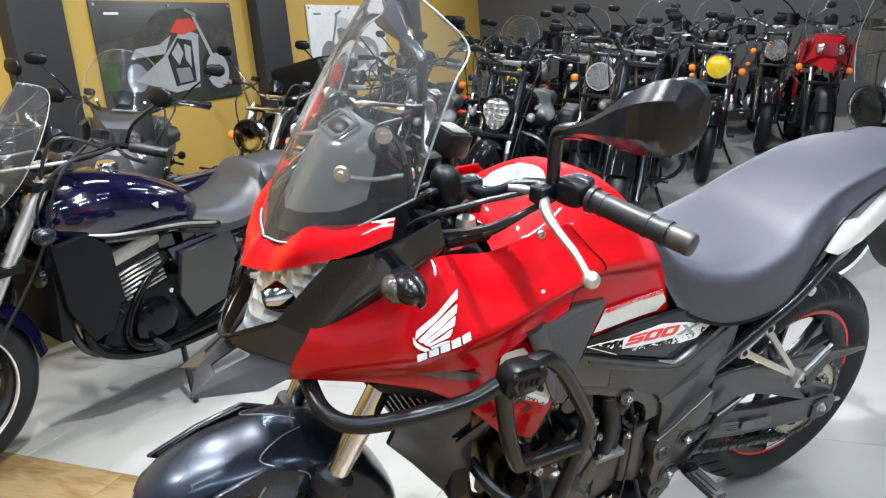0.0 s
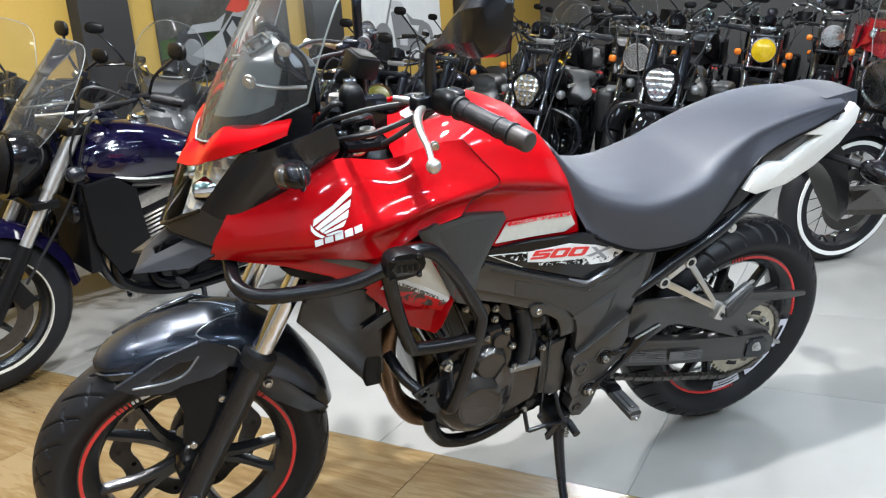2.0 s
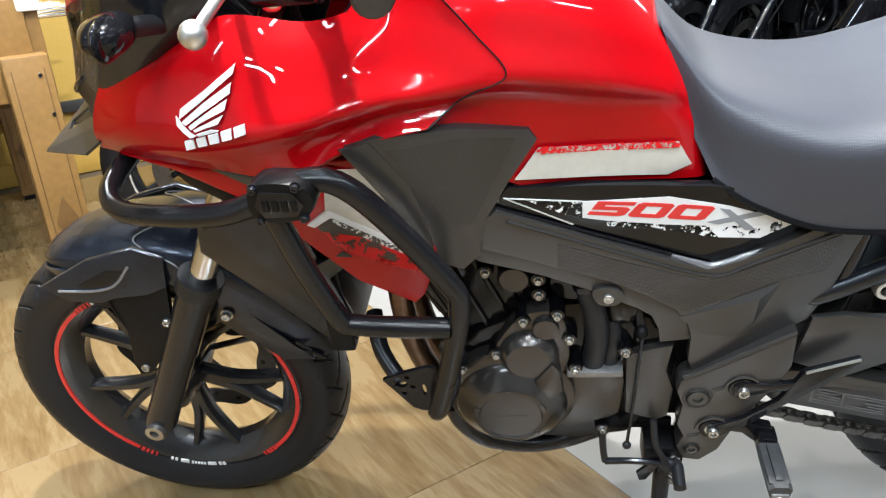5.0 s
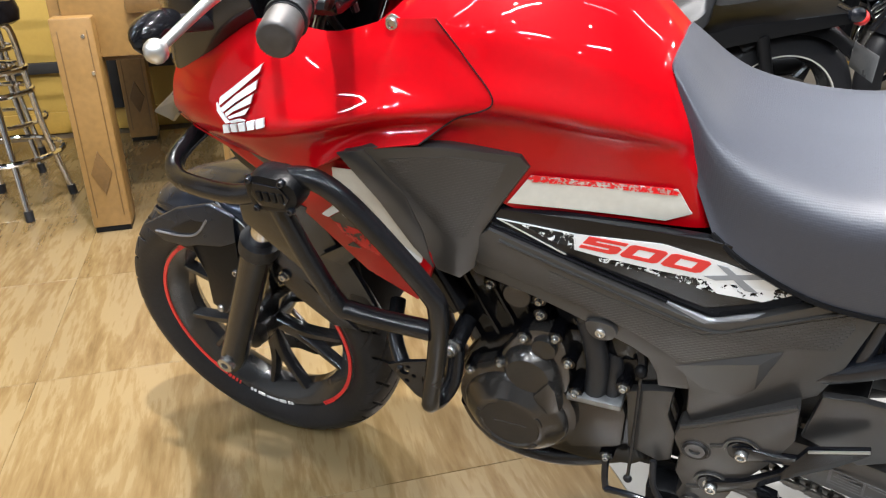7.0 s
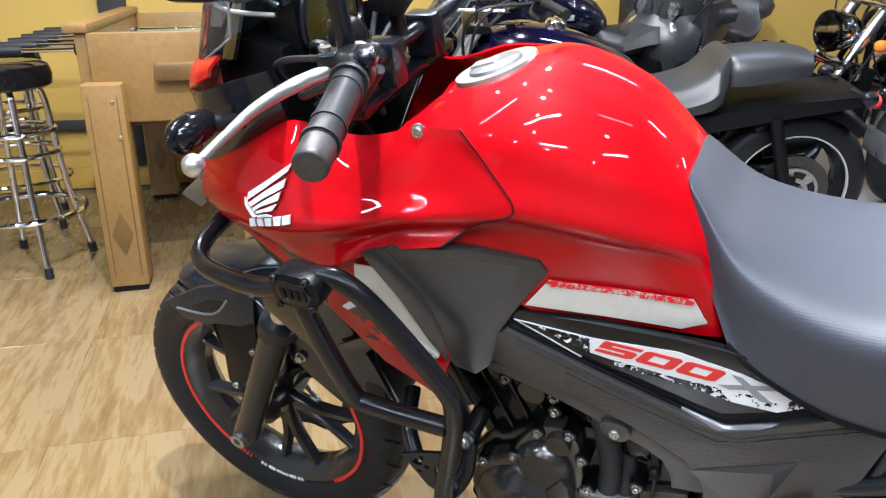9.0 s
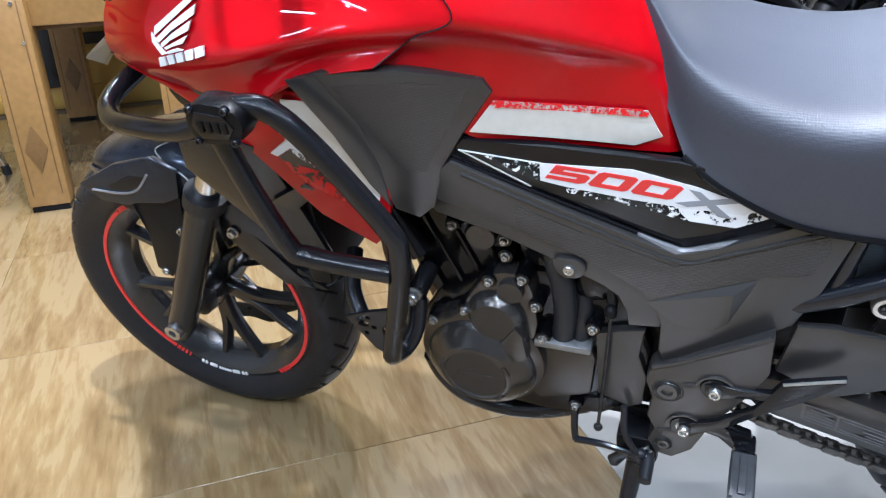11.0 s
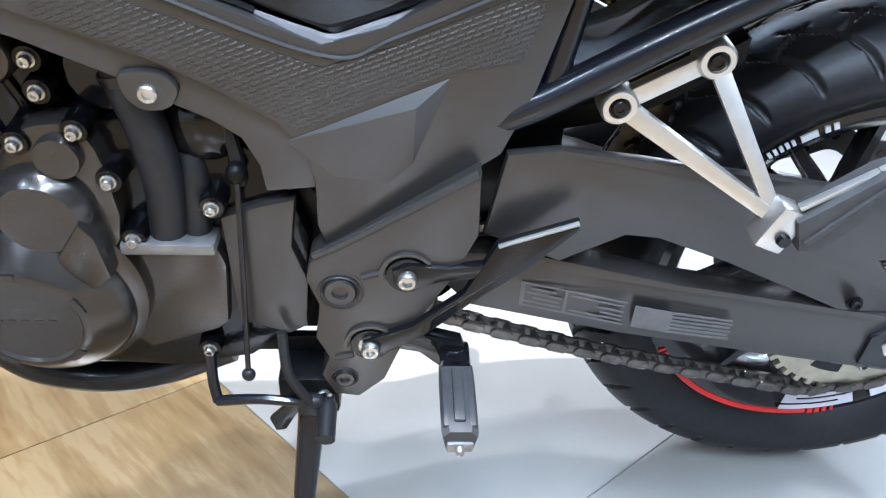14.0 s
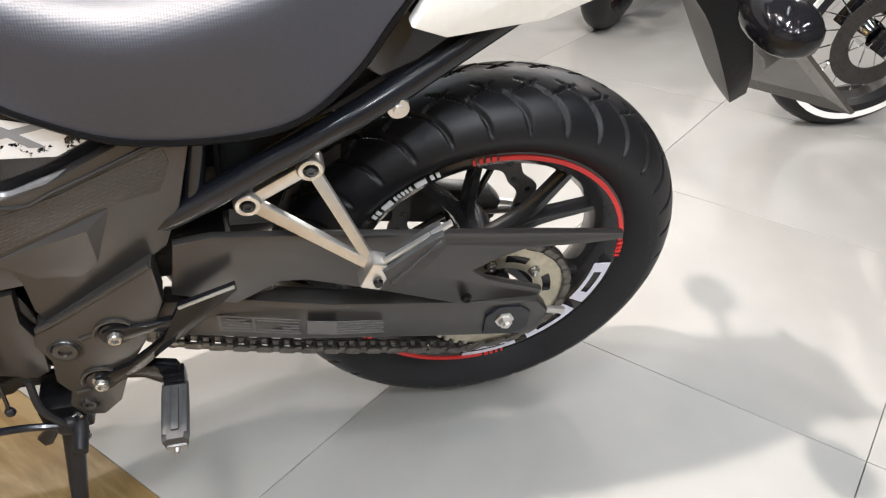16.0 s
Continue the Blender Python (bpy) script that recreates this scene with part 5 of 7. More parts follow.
both_sides(controls)
for i, pts in enumerate(([(-.27, -.19, 1.090), (-.36, -.17, 1.075), (-.42, -.11, 1.03), (-.40, -.05, .95)], [(-.23, -.21, 1.085), (-.33, -.18, 1.04), (-.39, -.10, 1.0), (-.38, -.03, .93)], [(-.24, .20, 1.085), (-.36, .20, 1.06), (-.40, .10, 1.0), (-.38, .03, .93)],
                         [(-.22, -.19, 1.08), (-.29, -.14, 1.01), (-.33, -.09, .97), (-.33, -.04, .9)], [(-.24, .21, 1.09), (-.34, .26, 1.09), (-.42, .16, 1.05), (-.40, .06, .97)])):
    part("cable", tube(pts, .0055 if i % 2 else .0042, 8, 30), RUBBER, bike, "black control cable")
for s in (1, -1):
    part("bar_clamp", box(-.32, -.275, -.055 * s - .016, -.055 * s + .016, 1.005, 1.064, .006), SATIN, bike, "black handlebar clamp")
    part("yoke_nut", lathe([(0.001, .014), (.014, .014), (.016, 0), (.001, 0)], (-.325, -.105 * s, 1.008), 12, axis="z"), STEEL, bike)
part("ignition_lock", lathe([(0.001, .018), (.018, .018), (.02, 0), (.001, 0)], (-.35, 0, 1.01), 16, axis="z"), GLOSS, bike)
socket = part("accessory_socket", box(-.024, .024, -.028, .028, -.020, .020, .006), MATT, bike, "black accessory box on the bar clamp", m=pose(-.304, -.004, 1.108, 8, 14, 12))
part("socket_face", box(-.018, .018, -.022, .022, .0205, .0225, .002), GREY2, socket)
part("socket_stem", tube([(-.302, 0, 1.045), (-.304, -.002, 1.09)], .010, 10), MATT, bike)
part("key_shroud", blob((-.340, -.064, 1.058), (.022, .024, .034), power=.7), MATT, bike, "black plastic shroud by the yoke")
for k, (dx, dy) in enumerate(((0, 0), (.02, .045), (.035, -.03))):
    part("loom", tube([(-.40 + dx, -.06 + dy, 1.03), (-.375 + dx, -.085 + dy, 1.065 - .01 * k), (-.345 + dx, -.05 + dy, 1.03), (-.34 + dx, -.04 + dy, .97)], .0055, 8, 24), RUBBER, bike)

# ---- dark inner structure ----
part("airbox", loft([[(x, -w, z0), (x, w, z0), (x, w, z1), (x, -w, z1)] for x, w, z0, z1 in ((-.30, .10, .76, .93), (-.2, .125, .72, .95), (-.05, .11, .66, .93), (.06, .09, .62, .86), (.22, .09, .58, .75), (.30, .085, .56, .74))], 14), MATT, bike)
part("steering_head", tube([(-.44, 0, .78), (-.325, 0, 1.0)], .036, 14), MATT, bike)
for s in (1, -1):
    part("main_frame", tube([(-.36, -.05 * s, .88), (-.25, -.115 * s, .78), (-.10, -.125 * s, .68), (.08, -.12 * s, .57), (.17, -.115 * s, .44), (.15, -.11 * s, .28)], .019, 12, 40), GLOSS, bike, "black main frame tube")
    part("down_frame", tube([(-.33, -.04 * s, .80), (-.25, -.11 * s, .66), (-.19, -.13 * s, .56)], .016, 10), GLOSS, bike)

part("shock_absorber", tube([(.20, 0, .62), (.26, 0, .46), (.30, 0, .36)], .045, 14), MATT, bike, "black rear shock absorber")
part("inner_guard", box(.085, .205, -.105, .105, .31, .62, .01), MATT, bike)
part("inner_guard", box(.20, .345, -.085, .085, .43, .60, .01), MATT, bike)

# ---- engine ----
part("crankcase", plate([(-.205, .44), (-.17, .50), (-.06, .55), (.02, .56), (.10, .52), (.125, .44), (.115, .34), (.06, .29), (-.02, .275), (-.15, .285), (-.20, .34)], -.125, .25, .012), ENGB, bike, "black engine crankcase")
cy = pose(-.118, 0, .51, 0, -22, 0)
part("cylinder", box(-.075, .075, -.115, .115, -.02, .13, .01), ENGB, bike, "black cylinder block", m=cy)
for i in range(4):
    part("cylinder_rib", box(-.058 + .034 * i, -.050 + .034 * i, -.121, -.112, .0, .125, .003), ENGB, bike, m=cy)
part("cylinder_head", box(-.085, .085, -.125, .125, .13, .215, .014), ENGINE, bike, "bronze-black cylinder head", m=cy)
part("head_cover", box(-.07, .07, -.115, .115, .215, .26, .014), ENGB, bike, m=cy)
part("head_plug", lathe([(0.001, -.006), (.019, -.006), (.022, -.002), (.022, .02), (0.001, .02)], (-.098, -.132, .608), 24), ENGINE, bike)
part("cover_flange", lathe([(.001, -.152), (.080, -.152), (.092, -.146), (.093, -.118), (.001, -.118)], (-.111, 0, .393), 48), ENGINE, bike)
alt = part("alternator_cover", lathe([(0.001, -.178), (.044, -.178), (.0465, -.1805), (.0515, -.180), (.055, -.177), (.073, -.163), (.079, -.157), (.0835, -.148), (.0845, -.120), (.001, -.120)], (-.111, 0, .388), 56), ENGINE, bike, "bronze-black alternator cover")
for i in range(5):
    a = 2 * math.pi * i / 5 + .4
    part("cover_notch", arc_ring(.0475, .0535, -.1812, -.176, math.degrees(a) - 9, math.degrees(a) + 9, (-.111, 0, .388), 8), ENGINE, alt)
for i in range(5):
    part("name_bar", box(-.138 + .011 * i, -.131 + .011 * i, -.1790, -.177, .387, .390, .0005), ENGINE, alt)
upper = part("starter_cover", plate([(-.135, .455), (-.13, .495), (-.11, .53), (-.095, .548), (-.075, .56), (-.04, .562), (-.028, .53), (-.024, .46), (-.05, .42), (-.10, .43)], -.146, .03, .006, rounded=1), ENGINE, bike, "bronze-black starter gear cover")
part("gear_boss", lathe([(.001, -.165), (.031, -.165), (.036, -.160), (.042, -.150), (.043, -.13), (.001, -.13)], (-.082, 0, .484), 32), ENGINE, upper)
part("gear_plug", lathe([(.001, -.156), (.017, -.156), (.018, -.152), (.018, -.14), (.001, -.14)], (-.058, 0, .535), 24), ENGINE, upper)
part("cover_ramp", plate([(-.075, .45), (-.05, .485), (-.04, .47), (-.035, .43), (-.065, .405)], -.170, .035, .006), ENGINE, upper)
for x, z in ((-.088, .545), (-.042, .556), (-.026, .512), (-.128, .484), (-.178, .455), (-.018, .455), (.05, .488), (-.135, .622), (-.066, .608), (-.066, .582), (.023, .315)):
    y = -.138 if z > .57 or z < .32 else -.150
    part("engine_bolt", bolt(x, y - .006, z, .0048, .006), BOLT, bike)
    part("bolt_boss", lathe([(.001, y + .001), (.010, y + .001), (.011, y + .004), (.012, -.11), (.001, -.11)], (x, 0, z), 14), ENGB, bike)
spc = part("sprocket_cover", plate([(-.04, .452), (.045, .443), (.052, .42), (.046, .352), (.035, .342), (-.03, .318), (-.045, .335), (-.028, .38), (-.03, .42)], -.139, .03, .005), ENGINE, bike, "bronze-black sprocket cover")
part("cover_lip", box(-.030, .048, -.153, -.115, .441, .452, .003), ALUD, spc)
part("side_plate", plate([(.052, .47), (.085, .482), (.116, .49), (.11, .44), (.122, .40), (.117, .345), (.10, .335), (.055, .352)], -.138, .02, .005), GREY2, bike, "grey plastic side plate")
part("coolant_hose", tube([(-.002, -.115, .64), (-.004, -.128, .60), (.008, -.135, .55), (.012, -.135, .50), (.006, -.13, .445)], .0165, 14, 30), RUBBER, bike, "black coolant hose")
part("coolant_hose", tube([(.03, -.11, .54), (.034, -.128, .50), (.030, -.128, .445)], .012, 12, 20), RUBBER, bike)
part("thermostat", blob((.045, -.105, .545), (.03, .03, .03), power=.7), GLOSS, bike)
part("hose_clamp", tube([(-.0045, -.128, .598), (-.003, -.1285, .590)], .0185, 14), SATIN, bike)
part("wire_loom", tube([(.06, -.12, .57), (.07, -.128, .53), (.072, -.13, .50)], .006, 8), RUBBER, bike)
part("plug_cap", blob((.071, -.138, .515), (.0085, .009, .010)), MATT, bike)
part("starter_motor", lathe([(.001, -.12), (.03, -.12), (.032, -.11), (.032, .05), (.001, .05)], (-.02, 0, .59), 20), GLOSS, bike)
part("linkage_rod", tube([(.072, -.142, .512), (.066, -.148, .40), (.059, -.150, .298)], .0026, 8), SATIN, bike, "thin black shift linkage rod")
part("rod_end", blob((.059, -.150, .293), (.0068, .006, .0075)), RUBBER, bike)
part("shift_arm", tube([(.023, -.138, .312), (.024, -.150, .285), (.027, -.156, .262)], .0055, 8), SATIN, bike)
part("shift_pedal", tube([(.027, -.158, .264), (.07, -.163, .272), (.115, -.165, .268), (.135, -.163, .262)], [.0055, .005, .0048, .006], 8), SATIN, bike, "black shift pedal")
part("pedal_rubber", tube([(.134, -.150, .262), (.134, -.160, .260), (.134, -.162, .260), (.134, -.198, .254)], [.006, .007, .0095, .0095], 12), RUBBER, bike)
part("shift_bracket", box(-.02, .13, -.11, -.10, .285, .305, .003), MATT, bike)
part("oil_sump", loft([[(x, -w, z0), (x, w, z0), (x, w, z1), (x, -w, z1)] for x, w, z0, z1 in ((-.17, .06, .255, .31), (-.05, .08, .235, .30), (.06, .07, .25, .31))], 8), ENGB, bike)
part("skid_tube", tube([(-.205, -.115, .345), (-.195, -.11, .30), (-.168, -.105, .258), (-.13, -.10, .238), (-.08, -.10, .236), (-.03, -.10, .25), (.03, -.09, .27)], .0165, 12, 40), BARM, bike, "black lower guard tube")
for s in (1, -1):
    part("exhaust_header", tube([(-.20, -.045 * s, .60), (-.265, -.05 * s, .56), (-.275, -.045 * s, .46), (-.25, -.035 * s, .34), (-.19, -.02 * s, .26), (-.05, 0, .225)], .019, 12, 40), mat("heat_browned_pipe", (.16, .10, .065), .35, .8, vary=.35, scale=12), bike, "heat-browned exhaust header")
part("silencer", loft([[(x, y0 + r * math.cos(w), z + 1.2 * r * math.sin(w)) for w in np.linspace(0, 6.2832, 20, endpoint=False)] for x, y0, z, r in ((.02, .05, .24, .03), (.2, .13, .27, .045), (.35, .16, .33, .06), (.65, .165, .44, .062), (.72, .165, .465, .05))], 16), MATT, bike, "black silencer")
part("clutch_cover", lathe([(.001, .165), (.07, .165), (.085, .15), (.09, .12), (.001, .12)], (-.05, 0, .40), 40), ENGINE, bike)

# ---- crash bars ----
BAR_R = .0135


def guard(s):
    q = lambda *a: [(x, y * s, z) for x, y, z in a]
    part("crash_bar", tube(q((-.330, -.268, .838), (-.40, -.262, .810), (-.49, -.240, .795), (-.555, -.210, .785), (-.585, -.170, .790), (-.585, -.10, .80), (-.575, 0, .806)), BAR_R, 12, 50), BARM, bike, "matt black tubular crash bar")
    part("crash_bar", tube(q((-.315, -.270, .852), (-.27, -.268, .850), (-.228, -.262, .805), (-.165, -.252, .70), (-.156, -.25, .66), (-.172, -.246, .58), (-.198, -.240, .482), (-.206, -.228, .456), (-.200, -.205, .450), (-.190, -.185, .47), (-.188, -.165, .51)), BAR_R, 12, 80), BARM, bike, "matt black tubular crash bar")
    part("crash_bar", tube(q((-.345, -.266, .822), (-.325, -.262, .73), (-.300, -.258, .652), (-.282, -.256, .640), (-.235, -.254, .634), (-.170, -.25, .628)), BAR_R, 12, 50), BARM, bike, "matt black tubular crash bar brace")
    part("guard_bracket", drilled([(-.279, .497), (-.248, .511), (-.214, .522), (-.204, .518), (-.210, .470), (-.217, .437), (-.231, .438), (-.243, .444)],
                                  [(-.254, .490, .0085, .0065), (-.245, .502, .004, .003), (-.2385, .485, .0042, .0036), (-.252, .472, .004, .0036), (-.2235, .479, .003, .011)], -.212, .006, s), BARM, bike, "drilled black bracket plate")
    part("guard_arm", tube(q((-.255, -.208, .49), (-.285, -.17, .515), (-.30, -.12, .54)), .012, 10), BARM, bike)
    part("guard_arm", tube(q((-.19, -.165, .515), (-.185, -.12, .53)), .014, 10), BARM, bike)
    if s > 0:
        part("clamp_bolt", bolt(-.190, -.185, .520, .010, .012), BOLT, bike)
        pk = part("guard_slider", plate([(-.358, .836), (-.354, .858), (-.338, .868), (-.305, .866), (-.286, .857), (-.283, .838), (-.296, .820), (-.332, .815), (-.352, .820)], -.296, .036, .008, rounded=1), MATT, bike, "black plastic crash slider")
        part("slider_face", plate([(-.347, .842), (-.339, .858), (-.303, .855), (-.294, .841), (-.304, .827), (-.339, .826)], -.2985, .004, .002), GLOSS, pk)
        for i in range(4):
            part("name_bar", box(-.338 + .010 * i, -.331 + .010 * i, -.3005, -.298, .835, .848, .001), MATT, pk)
        for x, z in ((-.345, .860), (-.300, .861), (-.345, .822), (-.298, .824)):
            part("slider_bolt", bolt(x, -.300, z, .0045, .005), SATIN, pk)


both_sides(guard)

# ---- swingarm, chain and rests ----
def swing(s):
    a = part("swingarm", plate([(.24, .38), (.26, .415), (.33, .418), (.46, .396), (.62, .368), (.748, .345), (.768, .32), (.76, .285), (.735, .274), (.60, .298), (.42, .328), (.27, .35)], -.132, .03, .006, lambda x, z: .022 * max(0, .45 - x) / .2, mirror=s), GREY2, bike, "dark grey box-section swingarm")
    if s > 0:
        side, edge = (lambda x, z: .022 * max(0, .45 - x) / .2), (lambda x: .3885 - .16 * (x - .318))
        label = lambda name, x0, x1, h0, h1, to: part(name, plate([(x0, edge(x0) - h1), (x1, edge(x1) - h1), (x1, edge(x1) - h0), (x0, edge(x0) - h0)], -.1322, .0006, 0, side), LABELG, to)
        note = label("warning_label", .428, .466, .004, .031, a)
        note["label"] = "pale grey printed notice with unreadable lines"
        for k in range(6):
            label("label_line", .466, .527 + .002 * (k % 2), .004 + .0048 * k, .0067 + .0048 * k, note)
        table = label("warning_label", .318, .322, .002, .033, a)
        table["label"] = "printed table of unreadable lines"
        for k, (x0, x1) in enumerate(((.322, .420), (.328, .352), (.324, .358), (.330, .356), (.322, .358), (.322, .420))):
            label("label_line", x0, x1, .002 + .0055 * k, .0042 + .0055 * k, table)
        for x0, x1, h0, h1 in ((.360, .363, .004, .030), (.366, .418, .007, .009), (.392, .418, .014, .016), (.396, .418, .0195, .0215), (.366, .418, .025, .027)):
            label("label_line", x0, x1, h0, h1, table)
    part("axle_plate", plate([(.672, .295), (.672, .332), (.69, .345), (.722, .345), (.738, .33), (.738, .298), (.72, .285)], -.137, .006, .002, mirror=s), SATIN, a)
    part("axle_nut", lathe([(.001, -.150), (.005, -.150), (.006, -.146), (.0095, -.146), (.010, -.139), (.014, -.139), (.014, -.134), (.001, -.134)], (.700, 0, .322), 6 if s > 0 else 12), STEEL, a) if s > 0 else None
    part("chain_adjuster", tube([(.74, -.118 * s, .315), (.80, -.118 * s, .300)], .006, 6), STEEL, a)


both_sides(swing)
yg = lambda x, z: .03 * max(0, min(1, (x - .6) / .27))
part("chain_guard", plate([(.288, .535), (.33, .540), (.40, .532), (.602, .504), (.74, .470), (.866, .437), (.868, .424), (.80, .432), (.72, .447), (.675, .438), (.645, .425), (.668, .402), (.757, .354), (.755, .342), (.626, .366), (.50, .425), (.43, .452), (.40, .455), (.345, .425), (.275, .455)], -.136, .012, .004, yg), GREY2, bike, "dark grey plastic chain guard")
part("guard_screw", bolt(.64, -.138, .375, .006, .005), MATT, bike)
part("hugger", loft([[(x, -w, z), (x, w, z), (x, w, z + .02), (x, -w, z + .02)] for x, w, z in ((.30, .08, .52), (.40, .09, .55), (.48, .09, .60))], 8), MATT, bike)
spk = part("rear_sprocket", lathe([(.060, -.004), (.103, -.004), (.103, .004), (.060, .004)], (0, 0, 0), 60, closed=True), GOLD, bike, "worn steel rear sprocket", m=pose(RX, -.088, RZ))
for i in range(40):
    part("tooth", box(-.004, .004, -.0035, .0035, .100, .111, .001, seg=1), GOLD, spk, m=pose(0, 0, 0, 0, 9 * i, 0)) if i % 1 == 0 else None
for i in range(6):
    part("sprocket_slot", arc_ring(.072, .084, -.0045, .0045, 60 * i, 60 * i + 26, (0, 0, 0), 10), GLOSS, spk)
    a = radians(60 * i + 43)
    part("sprocket_bolt", bolt(.07 * math.cos(a), -.012, .07 * math.sin(a), .007, .008), BOLT, spk)
path = [(.235, .345)] + [(x, z) for x, z in ((.235, .325), (.30, .298), (.42, .262), (.55, .231), (.66, .206))]
path += [(RX + .108 * math.cos(radians(a)), RZ + .108 * math.sin(radians(a))) for a in range(-95, 100, 15)] + [(.60, .415), (.42, .44), (.27, .43)]
cp = spline([(x, -.088, z) for x, z in path], 400)
d = np.r_[0, np.cumsum(np.linalg.norm(np.diff(cp, axis=0), axis=1))]
link = [np.array([np.interp(s, d, cp[:, k]) for k in range(3)]) for s in np.arange(0, d[-1], .0159)]
bm = bmesh.new()
for i, (a, b) in enumerate(zip(link, link[1:])):
    ang = math.atan2(b[2] - a[2], b[0] - a[0])
    m = Matrix.Translation((a + b) / 2) @ Matrix.Rotation(-ang, 4, "Y")
    o = .0055 if i % 2 else .0075
    for y in (-o, o):
        box(-.0115, .0115, y - .001, y + .001, -.0062, .0062, .0025, bm, m, 1)
    lathe([(.001, -.009), (.0042, -.009), (.0042, .009), (.001, .009)], tuple(a), 8, bm)
tagged(part("drive_chain", bm, CHAINM, bike, "oily steel drive chain"), kind="stuff")
part("front_sprocket", lathe([(.001, -.095), (.034, -.095), (.034, -.08), (.001, -.08)], (.225, 0, .375), 20), GLOSS, bike)


def strut(p, q, w0, w1, t, s):
    """A flat tapered bar from p to q, w wide in the side view and t thick, with softened edges."""
    d = np.array((q[0] - p[0], q[2] - p[2]))
    d /= np.linalg.norm(d)
    n = np.array((-d[1], 0, d[0]))
    bm = bmesh.new()
    rows = [[np.add(c, n * w * a + np.array((0, t * b, 0))) * (1, s, 1) for a, b in ((-.5, -.5), (.5, -.5), (.5, .5), (-.5, .5))] for c, w in ((p, w0), (q, w1))]
    vs = add_grid(bm, rows, True)
    bm.faces.new(vs[0][::-1]), bm.faces.new(vs[-1])
    bmesh.ops.bevel(bm, geom=bm.edges[:], offset=min(w0, w1, t) * .22, segments=2, affect="EDGES", profile=.6)
    return bm


def rests(s):
    q = lambda *a: [(x, y * s, z) for x, y, z in a]
    A, B, C = (.373, -.119, .5755), (.443, -.115, .614), (.505, -.172, .503)
    pr = part("passenger_bracket", strut(A, B, .016, .016, .012, s), STEEL, bike, "silver aluminium passenger footrest bracket")
    for p, w in ((A, .017), (B, .015)):
        part("bracket_arm", strut(p, C, w, .012, .011, s), STEEL, pr)
        part("bracket_boss", lathe([(.001, -.007), (.0085, -.007), (.009, -.011), (.0135, -.011), (.0155, -.008), (.0158, .010), (.001, .010)], (p[0], p[1] if s > 0 else -p[1] + .003, p[2]), 22), STEEL, pr)
        if s > 0:
            part("bracket_bolt", bolt(p[0], p[1] - .0125, p[2], .0065, .004), GLOSS, pr)
    part("bracket_foot", box(-.013, .013, -.012, .012, -.021, .019, .003), STEEL, pr, m=pose(.506, -.176 * s, .501, 0, 22, 0))
    part("foot_pin", lathe([(.001, -.004), (.005, -.004), (.006, 0), (.001, 0)], (.507, -.190 * s if s > 0 else .180, .494), 12), GLOSS, pr)
    peg = part("passenger_peg", plate([(.512, .512), (.566, .556), (.579, .562), (.584, .540), (.560, .507), (.538, .482), (.522, .484)], -.193, .026, .004, mirror=s), PEGR, pr, "grey rubber passenger footrest")
    for k in range(4):
        part("peg_rib", box(-.0025, .0025, -.0145, .0145, -.016 + .003 * abs(k - 1), .014, .001), PEGR, peg, m=pose(.532 + .012 * k, -.1815 * s, .503 + .0135 * k, 0, 42, 0))
    part("peg_plate", strut((.514, -.184, .5215), (.590, -.180, .568), .0045, .0045, .007, s), STEEL, pr)
    hg = part("heel_guard", plate([(.283, .465), (.349, .490), (.350, .482), (.314, .442), (.264, .398), (.23, .364), (.190, .336), (.170, .337), (.170, .352), (.215, .372), (.258, .410)], -.165, .010, .003, mirror=s), GLOSS, bike, "gloss black footrest hanger")
    part("hanger_arm", plate([(.196, .436), (.212, .442), (.245, .438), (.290, .446), (.286, .430), (.24, .424), (.212, .414), (.198, .420)], -.164, .010, .003, mirror=s), GLOSS, hg)
    part("blade_edge", tube(q((.284, -.166, .4655), (.348, -.166, .490)), .0022, 6), STEEL, hg)
    part("hanger_arm", plate([(.178, .352), (.215, .352), (.262, .338), (.270, .318), (.262, .302), (.243, .305), (.222, .325), (.18, .334)], -.152, .016, .004, mirror=s), GLOSS, hg)
    pg = part("footpeg", loft([[(.257 + dx * f, y * s, .311 + dz) for dx, dz in ((-.013, -.012), (.013, -.012), (.0165, .004), (.010, .011), (-.010, .011), (-.0165, .004))] for y, f in ((-.158, .8), (-.164, 1), (-.232, 1), (-.243, .92))], 8), PEGR, bike, "worn grey rubber footpeg")
    part("peg_rib", box(.252, .262, -.232 * s, -.170 * s, .320, .3255, .002), PEGR, pg)
    for o in (-.0115, .0115):
        part("peg_rib", box(.257 + o - .003, .257 + o + .003, -.236 * s, -.166 * s, .3175, .3225, .002), PEGR, pg)
    part("peg_hinge", box(.243, .271, -.166 * s, -.136 * s, .297, .328, .006), GLOSS, pg)
    part("peg_bolt", bolt(.250, -.170, .316, .006, .005) if s > 0 else bolt(.250, .160, .316, .006, .005), BOLT, pg)
    part("peg_plate", box(.245, .269, -.246 * s, -.239 * s, .297, .309, .003), ALUD, pg)
    part("peg_feeler", lathe([(.001, -.004), (.0035, -.003), (.005, .004), (.001, .004)], (.257, -.248 * s, .302), 10), ALUD, pg)


